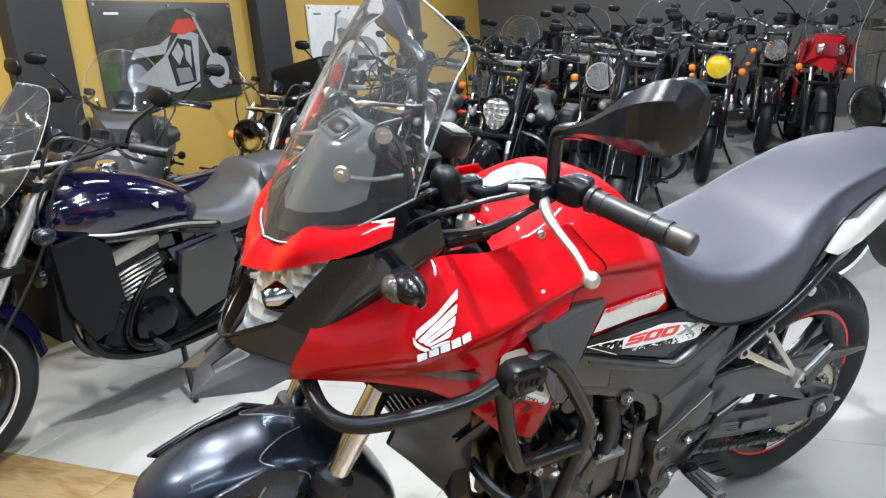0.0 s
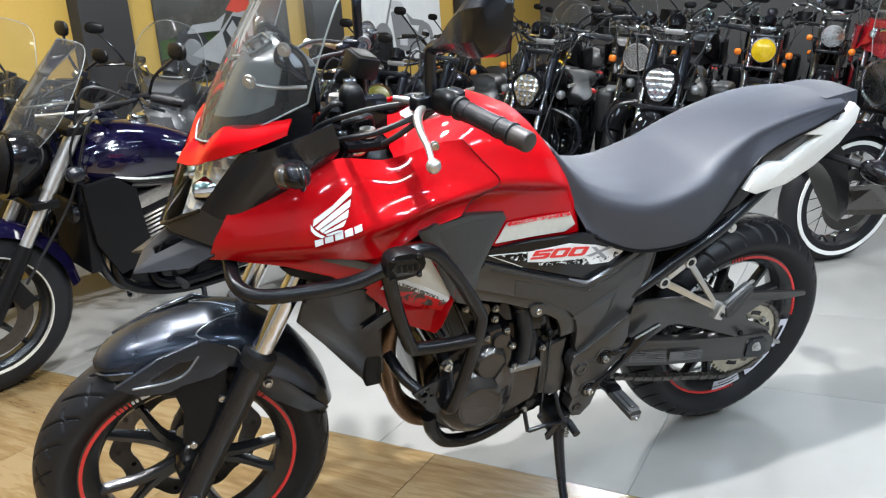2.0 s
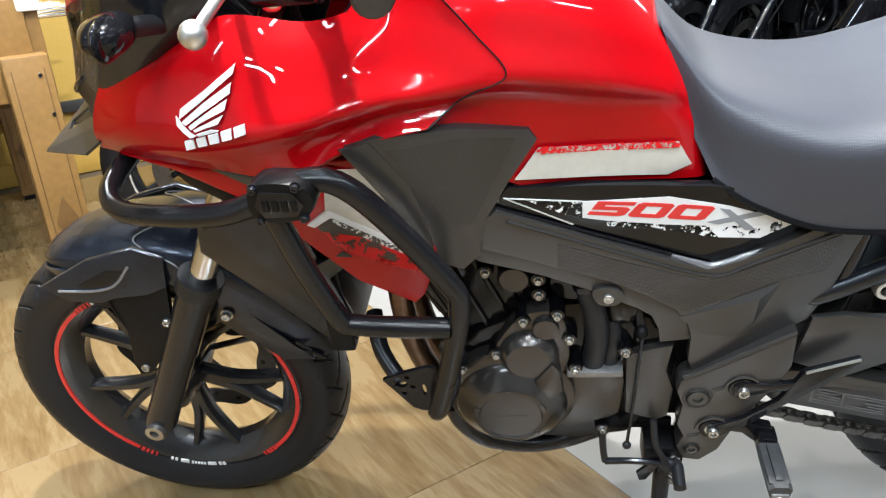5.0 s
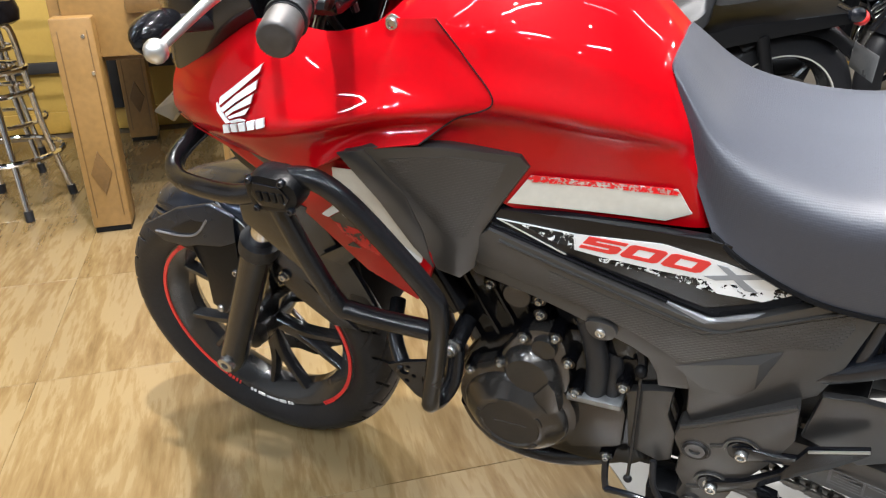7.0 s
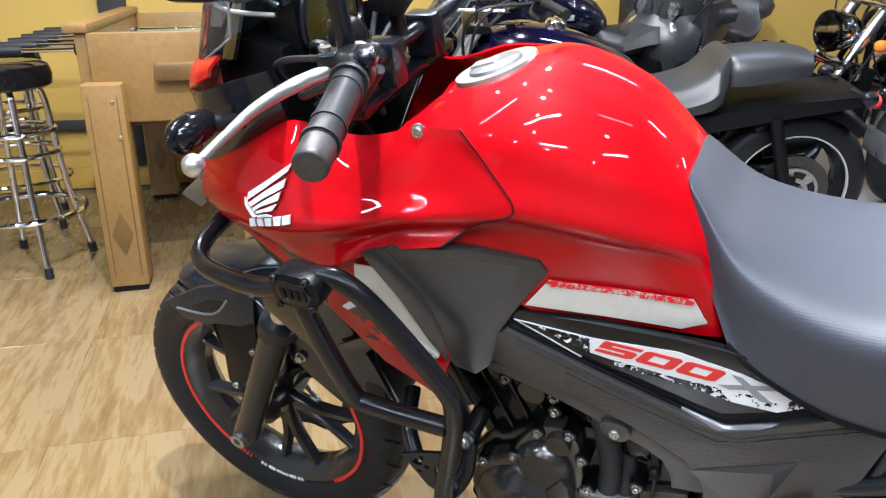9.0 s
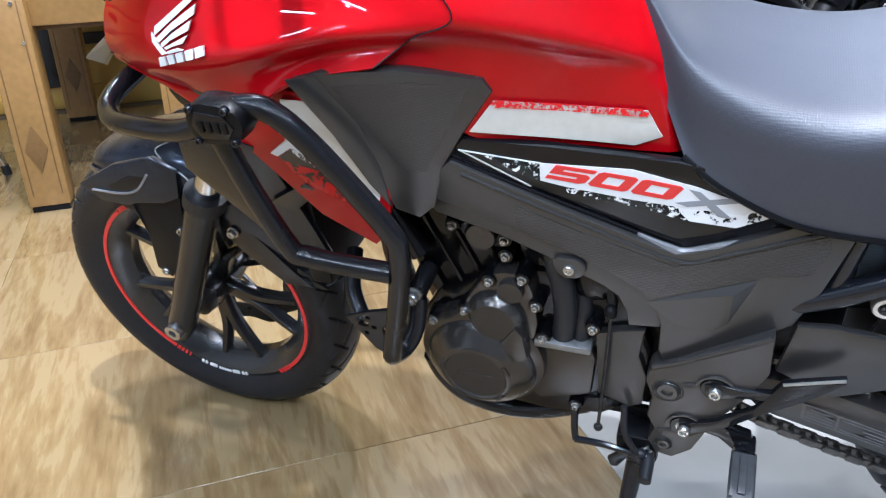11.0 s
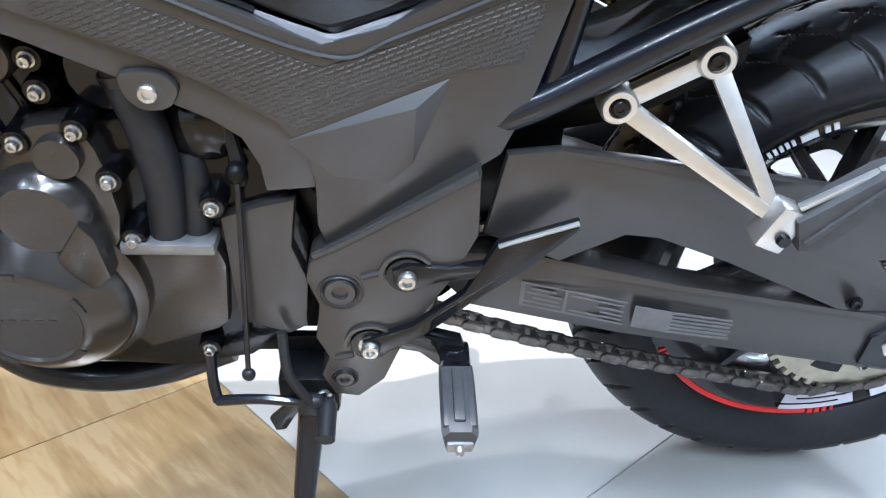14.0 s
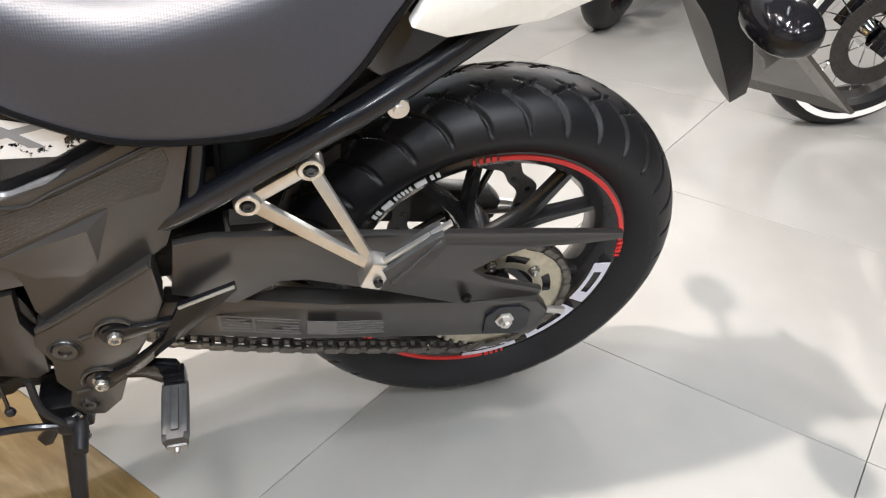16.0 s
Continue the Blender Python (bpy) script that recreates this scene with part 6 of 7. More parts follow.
both_sides(rests)
stand = part("side_stand", tube([(.118, -.140, .262), (.115, -.150, .225), (.105, -.20, .13), (.098, -.248, .062)], [.016, .014, .011, .010], 12, 24), SATIN, bike, "black side stand leg")
part("stand_foot", box(-.03, .03, -.022, .022, -.004, .004, .002), SATIN, stand, m=pose(.096, -.252, .062, -14.4, 0, 10))
part("stand_bracket", box(.085, .145, -.150, -.10, .235, .285, .006), MATT, bike)
part("stand_spring", tube([(.13 + .0065 * math.cos(k * 1.3), -.158 + .0065 * math.sin(k * 1.3), .272 - .0016 * k) for k in range(34)], .0022, 6, 160), BOLT, bike, "coiled stand spring")
part("stand_switch", blob((.118, -.162, .262), (.014, .008, .014), power=.7), RUBBER, bike)
part("stand_wire", tube([(.118, -.165, .27), (.10, -.165, .31), (.095, -.15, .35)], .005, 8), RUBBER, bike)
part("stand_tang", plate([(.075, .235), (.098, .262), (.108, .255), (.09, .22), (.08, .218)], -.158, .006, .001), SATIN, bike)

# ---- other motorcycles ----
PURPLE = mat("deep_purple_lacquer", (0.003, 0.0022, 0.014), 0.10, vary=0.2, bump=0.0, coat=1.0, rvary=0.03)
BLUE = mat("dark_blue_lacquer", (0.0025, 0.003, 0.011), 0.12, vary=0.2, bump=0.0, coat=1.0, rvary=0.03)
GREYP = mat("grey_metallic_paint", (0.16, 0.165, 0.17), 0.28, 0.4, vary=0.1, bump=0.0, coat=0.6)
YELLOWP = mat("yellow_lacquer", (0.75, 0.46, 0.01), 0.15, vary=0.08, bump=0.0, coat=1.0)
DARKRED = mat("dark_red_lacquer", (0.25, 0.006, 0.012), 0.15, vary=0.1, bump=0.0, coat=1.0)
# Paler rim colour stands in for bright reflections on the clear screens.
RIMEDGE = mat("screen_rim_glint", (0.14, 0.15, 0.15), 0.3, vary=0.1, bump=0.0)
LEATHER = mat("black_leather", (0.013, 0.013, 0.013), 0.42, vary=0.2, scale=12, fine=160, bump=0.3)
DARKSEAT = mat("charcoal_leather", (0.024, 0.024, 0.026), 0.42, vary=0.2, scale=10, fine=160, bump=0.25)
GRAPH = mat("graphite_paint", (0.030, 0.031, 0.033), 0.38, 0.2, vary=0.1, bump=0.0, coat=0.1)
ALU = mat("engine_aluminium", (0.38, 0.36, 0.33), 0.35, 0.9, vary=0.25, scale=20)


def moto(name, label, m, tank=GLOSS, seatm=LEATHER, metal=SATIN, lamp="round", lens_m=None, screen=None, wire=False, white=False, bags=None, topcase=False, adv=False, guard=False,
         lamp_z=0.80, bar_z=1.05, blinkers=None, line=None, wb=1.55, accent=None, fend=None, forkm=None, lamp_dx=0.0, twin=False, rear=None, apron=False, rake=.25, screen_dx=0.0, group="parked motorcycles"):
    """A parked motorcycle, front towards -x, its left side towards -y, contact of the wheels at -wb/2 and wb/2."""
    b = thing(name, label, "motorcycle", m, group)
    fx, rx, R = -wb / 2, wb / 2, 0.31
    fend = fend or tank
    forkm = forkm or metal
    for nm, x, hw in (("front_wheel", fx, .058), ("rear_wheel", rx, .078)):
        rim = lathe([(.222, -hw * .6), (.228, -hw * .6 + .008), (.20, -hw * .25), (.20, hw * .25), (.228, hw * .6 - .008), (.222, hw * .6), (.195, hw * .2), (.195, -hw * .2)], seg=44, closed=True)
        w = part(nm, rim, CHROME if wire else RIMM, b, m=pose(x, 0, R))
        prof = [(.222 + (R - .222) * math.sin(math.pi * k / 10) ** .62, -hw * math.cos(math.pi * k / 10)) for k in range(11)]
        part("tyre", lathe(prof + [(.215, hw * .5), (.215, -hw * .5)], seg=52, closed=True), TYRE, w, "black rubber tyre", sharp=60)
        if white:
            for s in (-1, 1):
                part("whitewall", lathe([(.235, s * (hw * .93)), (.268, s * (hw * 1.0 + .001)), (.268, s * hw * .9), (.235, s * hw * .85)], seg=48, closed=True), WHITEP, w, "white tyre sidewall band")
        if line is not None:
            part("rim_line", lathe([(.2165, -hw - .001), (.2215, -hw - .002), (.223, -hw + .012), (.2165, -hw + .012)], seg=48, closed=True), line, w)
        part("hub", lathe([(.012, -hw), (.035, -hw), (.04, -hw * .4), (.04, hw * .4), (.035, hw), (.012, hw)], seg=18), CHROME if wire else RIMM, w)
        for i in range(18 if wire else 7):
            a = 2 * math.pi * i / (18 if wire else 7)
            if wire:
                d = .35 * (1 if i % 2 else -1)
                part("wire_spoke", tube([(.035 * math.cos(a + d), hw * .6 * (1 if i % 4 < 2 else -1), .035 * math.sin(a + d)), (.20 * math.cos(a), 0, .20 * math.sin(a))], .0022, 5), CHROME, w)
            else:
                part("spoke", tube([(.03 * math.cos(a), 0, .03 * math.sin(a)), (.11 * math.cos(a + .05), -.004, .11 * math.sin(a + .05)), (.20 * math.cos(a), 0, .20 * math.sin(a))], [.017, .012, .011], 6, 5), RIMM, w)
        part("brake_disc", lathe([(.09, -hw - .008), (.145, -hw - .008), (.145, -hw - .004), (.09, -hw - .004)], seg=36, closed=True), PETAL, w)
    up = Vector((.50, 0, .866))
    ax = Vector((fx, 0, R))
    H = (bar_z - .08 - R) / .866
    for s in (1, -1):
        y = -.095 * s
        at = lambda d: tuple(ax + up * d + Vector((0, y, 0)))
        lg = part("fork_leg", tube([at(-.03), at(0), at(.28)], [.022, .028, .027], 12), metal, b)
        part("fork_tube", tube([at(.27), at(H)], .0205, 12), forkm if forkm != metal else STANCH, b)
        part("fork_cover", tube([at(H * .66), at(H * .98)], .025 if twin else .031, 12), forkm, b)
        part("rear_shock", tube([(rx - .05, -.13 * s, R + .05), (rx - .13, -.12 * s, .62)], .024, 10), metal, b)
        part("swingarm", tube([(.12, -.10 * s, .36), (rx, -.11 * s, R)], .026, 8), SATIN, b)
        part("seat_rail", tube([(-.10, -.10 * s, .60), (.25, -.12 * s, .60), (rx + .05, -.11 * s, .66)], .014, 8), SATIN, b)
        part("frame_tube", tube([(-.40, -.04 * s, .82), (-.42, -.10 * s, .60), (-.34, -.12 * s, .33), (0, -.13 * s, .27), (.22, -.12 * s, .34), (.20, -.11 * s, .58)], .016, 8, 30), SATIN, b)
        gx, gy = -.20, -.40 * s
        part("grip", tube([(gx + .03, gy, bar_z + .01), (gx - .02, gy + .12 * s, bar_z + .02)], .017, 10), RUBBER, b)
        part("lever", tube([(gx - .05, gy + .15 * s, bar_z + .015), (gx - .07, gy + .06 * s, bar_z + .005), (gx - .05, gy, bar_z - .005)], .006, 6), CHROME if forkm == CHROME else SATIN, b)
        mm = part("mirror", blob((gx + .0, gy - .02 * s, bar_z + .19), (.013, .052, .030), power=.75, u=14, v=8), MATT, b, "black rear-view mirror")
        part("mirror_stalk", tube([(gx - .02, gy + .15 * s, bar_z + .02), (gx - .03, gy + .08 * s, bar_z + .10), (gx, gy - .01 * s, bar_z + .17)], .006, 6), SATIN, mm)
        part("turn_signal", blob((fx + .30, -.19 * s, lamp_z - .03), (.034, .028, .028), power=.85, u=12, v=8), blinkers or SATIN, b)
        part("signal_stalk", tube([(fx + .31, -.09 * s, lamp_z - .03), (fx + .31, -.17 * s, lamp_z - .03)], .007, 6), SATIN, b)
        part("footpeg", tube([(-.12 if not adv else .12, -.12 * s, .30), (-.13 if not adv else .13, -.24 * s, .30)], .016, 8), RUBBER, b)
        part("side_cover", plate([(-.02, .62), (.26, .64), (.30, .52), (.20, .42), (.06, .45)], -.135, .02, .006, mirror=s), tank if accent is None else accent, b)
        if bags:
            part("saddlebag", box(.42, .86, -.26 * s - .07, -.26 * s + .07, .42, .74, .05, seg=3), bags, b, "black saddlebag")
        if guard:
            part("engine_guard", tube([(-.40, -.06 * s, .68), (-.40, -.26 * s, .62), (-.38, -.32 * s, .50), (-.36, -.26 * s, .38), (-.34, -.10 * s, .33)], .014, 8, 24), metal, b)
    part("handlebar", tube([(-.18, -.40, bar_z + .01), (-.23, -.24, bar_z + .02), (-.30, -.12, bar_z - .03), (-.31, 0, bar_z - .04), (-.30, .12, bar_z - .03), (-.23, .24, bar_z + .02), (-.18, .40, bar_z + .01)], .012, 8, 40), CHROME if forkm == CHROME else SATIN, b)
    for z in (bar_z - .10, lamp_z - .14):
        part("yoke", box(-.045, .045, -.125, .125, -.014, .014, .008), metal, b, m=pose(fx + (z - R) * .577, 0, z))
    part("cable", tube([(-.24, -.20, bar_z), (-.40, -.16, bar_z + .05), (-.42, -.08, bar_z - .15), (-.36, -.04, bar_z - .3)], .006, 6, 20), RUBBER, b)
    part("cable", tube([(-.24, .20, bar_z), (-.42, .15, bar_z + .02), (-.42, .06, bar_z - .2)], .006, 6, 20), RUBBER, b)
    part("instrument", lathe([(.001, .02), (.05, .02), (.055, .0), (.04, -.05), (.001, -.05)], (0, 0, 0), 20, axis="z"), GLOSS, b, m=pose(-.30, 0, bar_z + .02, 0, 35, 0))
    lx = fx + (lamp_z - R) * .577 - .09 + lamp_dx
    if lamp == "round":
        hl = part("headlamp", lathe([(.092, -.045), (.095, -.03), (.09, .02), (.07, .08), (.03, .11), (.001, .115)], (lx, 0, lamp_z), 28, axis="x"), metal if forkm != CHROME else CHROME, b, "round headlamp")
        part("reflector", lathe([(.086, -.042), (.07, -.015), (.04, .01), (.001, .015)], (lx, 0, lamp_z), 28, axis="x"), REFL2, hl, sharp=15)
        part("headlamp_lens", lathe([(.088, -.045), (.06, -.06), (.03, -.066), (.001, -.068)], (lx, 0, lamp_z), 28, axis="x"), lens_m or LENS, hl)
        part("lamp_ring", lathe([(.088, -.05), (.097, -.05), (.099, -.03), (.09, -.03)], (lx, 0, lamp_z), 28, axis="x", closed=True), CHROME if forkm == CHROME or lens_m else GLOSS, hl)
    elif lamp == "shield":
        ring = lambda k, o: [(lx + o + .25 * k * .06 * math.sin(w), .082 * k * math.cos(w) * (1 - .18 * math.sin(-w)), lamp_z + .085 * k * math.sin(w) - (.02 * k if math.sin(w) < -.7 else 0)) for w in np.linspace(0, 6.2832, 24, endpoint=False)]
        hl = part("headlamp", loft([ring(1.22, -.02), ring(1.25, .02), ring(1.0, .09), ring(.5, .13)], 10), GLOSS, b, "black shield-shaped headlamp")
        part("reflector", loft([ring(1.0, -.026), ring(.9, -.0235)]), lens_m or REFL2, hl, sharp=15)
        part("lamp_trim" if lens_m else "headlamp_lens", loft([ring(1.02, -.028), ring(.8, -.045), ring(.3, -.055)], 6), lens_m or LENS, hl)
    if adv:
        fm = accent or tank
        part("beak", loft([[(x, -w, z), (x, w, z), (x, w * .6, z + h), (x, -w * .6, z + h)] for x, w, z, h in ((fx - .12, .02, .76, .02), (fx + .05, .07, .79, .05), (fx + .25, .12, .80, .10), (fx + .38, .14, .80, .14))], 10), fm, b)
        part("fairing", loft([[(x, -w, z0), (x, w, z0), (x, w * .75, z1), (x, -w * .75, z1)] for x, w, z0, z1 in ((fx + .14, .06, .88, .98), (fx + .20, .13, .84, 1.03), (fx + .32, .17, .80, 1.05), (fx + .45, .16, .85, 1.02))], 12), fm, b)
        for s in (1, -1):
            ll = part("headlamp", lathe([(.001, -.03), (.04, -.028), (.048, -.01), (.05, .04), (.001, .04)], (fx + .15, -.06 * s, .93), 20, axis="x"), LENS, b)
            part("reflector", lathe([(.001, -.015), (.044, -.01), (.045, .03), (.001, .03)], (fx + .16, -.06 * s, .93), 20, axis="x"), REFL2, ll)
            part("tank_shroud", plate([(fx + .25, .98), (-.20, 1.0), (-.12, .86), (-.30, .68), (-.40, .70), (fx + .30, .84)], -.20, .03, .01, lambda x, z: .10 * max(0, -.45 - x), mirror=s), fm, b)
            if apron:
                continue
            part("hand_guard", loft([[(x, (-.30 - dy) * s, bar_z - .045), (x + .01, (-.30 - dy) * s, bar_z + .05)] + [(x + .02, (-.30 - dy) * s, bar_z + .05), (x + .012, (-.30 - dy) * s, bar_z - .045)] for x, dy in ((-.27, -.06), (-.30, 0), (-.29, .06), (-.25, .12))], 8), MATT, b)
    if apron:
        part("front_apron", shell([[(fx + dx, 0, z), (fx + dx + .02, -w * .5, z), (fx + dx + .07, -w * .85, z - .01), (fx + dx + .17, -w, z - .02)] for dx, w, z in ((.24, .08, .42), (.15, .15, .60), (.08, .19, .76), (.12, .18, .88), (.22, .12, .98), (.32, .06, 1.04))], 22, 14, .008, both=True), tank, b, "large painted front apron", sharp=60)
        part("apron_grille", plate([(fx + .10, .50), (fx + .30, .50), (fx + .26, .72), (fx + .06, .72)], -.10, .20, .03), MATT, b, "black opening in the apron")
        for s in (1, -1):
            part("headlamp", blob((fx + .150, -.105 * s, .83), (.026, .030, .065), m=pose(0, 0, 0, -28 * s, 0, 0), u=14, v=8), REFL2, b, "slanted clear headlamp")
    if screen is not None:
        zs, ws, hs, mt = screen
        sx = lx + screen_dx
        outline = ((0, .8), (.35, 1), (.75, .92), (1, .6)) if rake < .5 else ((0, .55), (.3, 1), (.7, .85), (1, .22))
        part("windscreen", shell([[(sx + .03 + rake * q * hs, 0, zs + hs * q), (sx + .05 + rake * q * hs, -ws * .5 * k, zs + hs * q), (sx + .12 + (rake - .03) * q * hs, -ws * k, zs + hs * q - .03)] for q, k in outline], 14, 16, 0, both=True), mt, b, "windscreen")
        part("screen_rim", tube([(sx + .12 + (rake - .03) * q * hs, -ws * k, zs + hs * q - .03) for q, k in outline] + [(sx + .03 + rake * hs, 0, zs + hs)] + [(sx + .12 + (rake - .03) * q * hs, ws * k, zs + hs * q - .03) for q, k in outline[::-1]], .0018, 6, 40), RIMEDGE, b)
        for s in (1, -1):
            part("screen_stay", tube([(lx + .08, -ws * .6 * s, zs + .1), (-.33, -.10 * s, bar_z - .04)], .006, 6), CHROME if forkm == CHROME else STEEL, b)
    for s in (1, -1):
        part("reservoir", box(-.018, .018, -.022, .022, -.012, .016, .004), SATIN, b, m=pose(-.255, -.17 * s, bar_z + .045, 0, 18, 15 * s))
        part("clamp_bolt", lathe([(.001, .012), (.007, .012), (.008, 0), (.001, 0)], (fx + (bar_z - .085 - R) * .577, -.095 * s, bar_z - .085), 10, axis="z"), CHROME, b)
        part("brake_hose", tube([(-.27, -.15 * s, bar_z + .03), (-.42, -.20 * s, bar_z - .06), (fx + .30, -.13 * s, .70), (fx + .12, -.11 * s, .42)], .005, 6, 24), RUBBER, b)
        part("caliper", box(-.03, .03, -.022, .022, -.05, .05, .008), metal, b, m=pose(fx + .10, -.085 * s, .38, 0, -30, 0))
        part("engine_bolt", lathe([(.001, -.004), (.009, -.004), (.011, .006), (.001, .006)], (-.02, -.135 * s if s > 0 else .135, .46), 10), CHROME, b)
        part("rear_signal", blob((rx + .16, -.17 * s, .70), (.03, .026, .026), power=.85, u=12, v=8), blinkers or SATIN, b)
        part("signal_arm", tube([(rx + .15, -.06 * s, .70), (rx + .16, -.15 * s, .70)], .007, 6), SATIN, b)
    part("horn", lathe([(.001, -.012), (.03, -.012), (.036, -.004), (.036, .012), (.001, .012)], (fx + .33, -.06, .62), 18, axis="x"), CHROME if forkm == CHROME else SATIN, b)
    part("bar_clamp", box(-.022, .022, -.06, .06, -.016, .016, .006), CHROME if forkm == CHROME else ALUD, b, m=pose(-.305, 0, bar_z - .04))
    part("wire_loom", tube([(-.30, .05, bar_z - .06), (-.40, .03, bar_z - .16), (-.42, 0, .74), (-.34, .04, .62)], .008, 6, 20), RUBBER, b)
    part("clutch_cable", tube([(-.25, -.22, bar_z + .01), (-.44, -.24, bar_z - .02), (-.46, -.12, .82), (-.34, -.12, .60), (-.22, -.14, .44)], .005, 6, 28), RUBBER, b)
    hz = .80 if not adv else .92
    part("fuel_tank", loft([[(x, math.cos(w) * wd, zc + math.copysign(abs(math.sin(w)) ** .8, math.sin(w)) * hh) for w in np.linspace(0, 6.2832, 18, endpoint=False)] for x, wd, zc, hh in (((-.44, .05, hz, .06), (-.40, .12, hz, .10), (-.26, .172, hz, .135), (-.06, .165, hz - .03, .125), (.12, .11, hz - .08, .09), (.19, .05, hz - .11, .05)) if twin else ((-.36, .04, hz + .02, .05), (-.33, .11, hz + .02, .09), (-.22, .155, hz + .02, .115), (-.05, .15, hz, .11), (.08, .10, hz - .04, .085), (.14, .05, hz - .07, .05)))], 24), tank, b, "lacquered fuel tank", sharp=60)
    part("filler_cap", lathe([(.001, .012), (.03, .012), (.038, .002), (.04, -.02), (.001, -.02)], (-.14, 0, hz + .128), 20, axis="z"), CHROME, b)
    part("tank_badge", plate([(-.20, hz - .01), (-.06, hz - .01), (-.06, hz + .012), (-.20, hz + .012)], -.162, .012, .002), SILVER, b, "silver name bar on the tank")
    sz = .70 if not adv else .82
    part("seat", loft([[(x, y * wd, z0 + hgt * f) for y, f in ((-1, 0), (-1.08, .45), (-.85, .9), (-.4, 1.0), (.4, 1.0), (.85, .9), (1.08, .45), (1, 0))] for x, wd, z0, hgt in ((.06, .07, sz - .05, .10), (.12, .11, sz - .06, .09), (.25, .16, sz - .07, .08), (.38, .165, sz - .05, .10), (.44, .14, sz - .03, .16), (.46, .12, sz, .15))], 20), seatm, b, "padded rider seat", sharp=55)
    part("pillion_seat", loft([[(x, y * wd, z0 + hgt * f) for y, f in ((-1, 0), (-1.08, .5), (-.8, .95), (0, 1.05), (.8, .95), (1.08, .5), (1, 0))] for x, wd, z0, hgt in ((.45, .09, sz + .03, .08), (.50, .12, sz + .03, .10), (.66, .12, sz + .05, .09), (.76, .09, sz + .06, .07))], 14), seatm, b, sharp=55)
    fr = .345
    part("front_fender", shell([[(fx + fr * math.cos(radians(a)), 0, R + fr * math.sin(radians(a))), (fx + (fr - .012) * math.cos(radians(a)), -.05, R + (fr - .012) * math.sin(radians(a))), (fx + (fr - .05) * math.cos(radians(a)), -.075, R + (fr - .05) * math.sin(radians(a)))] for a in (150, 120, 90, 60, 30, 8)], 26, 8, .004, both=True), fend, b)
    arch = (140, 110, 80, 50, 22) if rear is None else (128, 108, 86, 64, 44)
    part("rear_fender", shell([[(rx + fr * math.cos(radians(a)), 0, R + fr * math.sin(radians(a)) + .02), (rx + (fr - .012) * math.cos(radians(a)), -.07, R + (fr - .012) * math.sin(radians(a)) + .02), (rx + (fr - .06) * math.cos(radians(a)), -.10, R + (fr - .06) * math.sin(radians(a)) + .02)] for a in arch], 22, 8, .005, both=True), rear or fend, b)
    part("tail_lamp", blob((rx + .27, 0, .64), (.03, .05, .03), u=12, v=8), REDF, b)
    part("crankcase", plate([(-.30, .34), (-.26, .44), (-.10, .50), (.10, .50), (.20, .42), (.20, .32), (.08, .25), (-.20, .25)], -.13, .26, .02), metal if metal != CHROME else ALU, b)
    for s in (1, -1):
        part("engine_cover", lathe([(.001, -.175), (.06, -.172), (.085, -.16), (.092, -.13), (.001, -.13)], (-.10, 0, .365), 28) if s > 0 else lathe([(.001, .175), (.06, .172), (.09, .15), (.092, .13), (.001, .13)], (-.03, 0, .365), 28), ALU if forkm == CHROME else ENGB, b)
    for a, x in () if twin else ((-28, -.12), (24, .02)):
        cyl = part("cylinder", box(-.06, .06, -.085, .085, 0, .24, .012), ENGB, b, m=pose(x, 0, .44, 0, a, 0))
        for k in range(6):
            part("cooling_fin", box(-.078, .078, -.10, .10, .03 + .026 * k, .036 + .026 * k, .002, seg=1), ALU if forkm == CHROME else ENGINE, cyl)
        part("rocker_cover", box(-.07, .07, -.09, .09, .19, .25, .02), CHROME if forkm == CHROME else ENGB, cyl)
    part("radiator", box(-.44, -.39, -.13, .13, .40, .66, .01), MATT, b)
    for k, off in enumerate((0, .03)):
        part("exhaust_pipe", tube([(-.18 + .2 * k, -.07 - off, .60), (-.33 + .2 * k, -.12, .50), (-.33 + .12 * k, -.14, .34), (-.10, -.15 - off, .25 + .04 * k), (.30, -.16, .25 + .05 * k)], .018, 10, 30), CHROME if forkm == CHROME else ENGB, b)
        part("silencer", tube([(.25, .17, .26 + .09 * k), (.55, .18, .28 + .09 * k), (rx + .18, .19, .31 + .09 * k)], [.03, .044, .040], 14, 12), CHROME if forkm == CHROME else MATT, b)
    if twin:
        cyl = part("cylinder", box(-.11, .10, -.115, .115, 0, .20, .015), ENGB, b, "black finned twin cylinder block", m=pose(-.10, 0, .46, 0, -14, 0))
        for k in range(7):
            part("cooling_fin", box(-.085, .085, -.125, -.112, .03 + .017 * k, .038 + .017 * k, .002, seg=1), ALU, cyl)
        part("rocker_cover", box(-.125, .115, -.12, .12, .165, .225, .02), ALU, cyl, "bare aluminium rocker cover")
        sp = part("sprocket", lathe([(.045, -.004), (.10, -.004), (.10, .004), (.045, .004)], (0, 0, 0), 40, closed=True), ALU, b, "bare rear belt pulley", m=pose(rx, -.095, R))
        for k in range(6):
            part("pulley_slot", arc_ring(.062, .088, -.0048, .0048, 60 * k, 60 * k + 34, (0, 0, 0), 8), GLOSS, sp)
        part("tail_side", plate([(.30, .60), (.55, .66), (rx + .18, .70), (rx + .20, .66), (.62, .60), (.36, .55)], -.135, .27, .01), MATT, b, "matt black tail section")
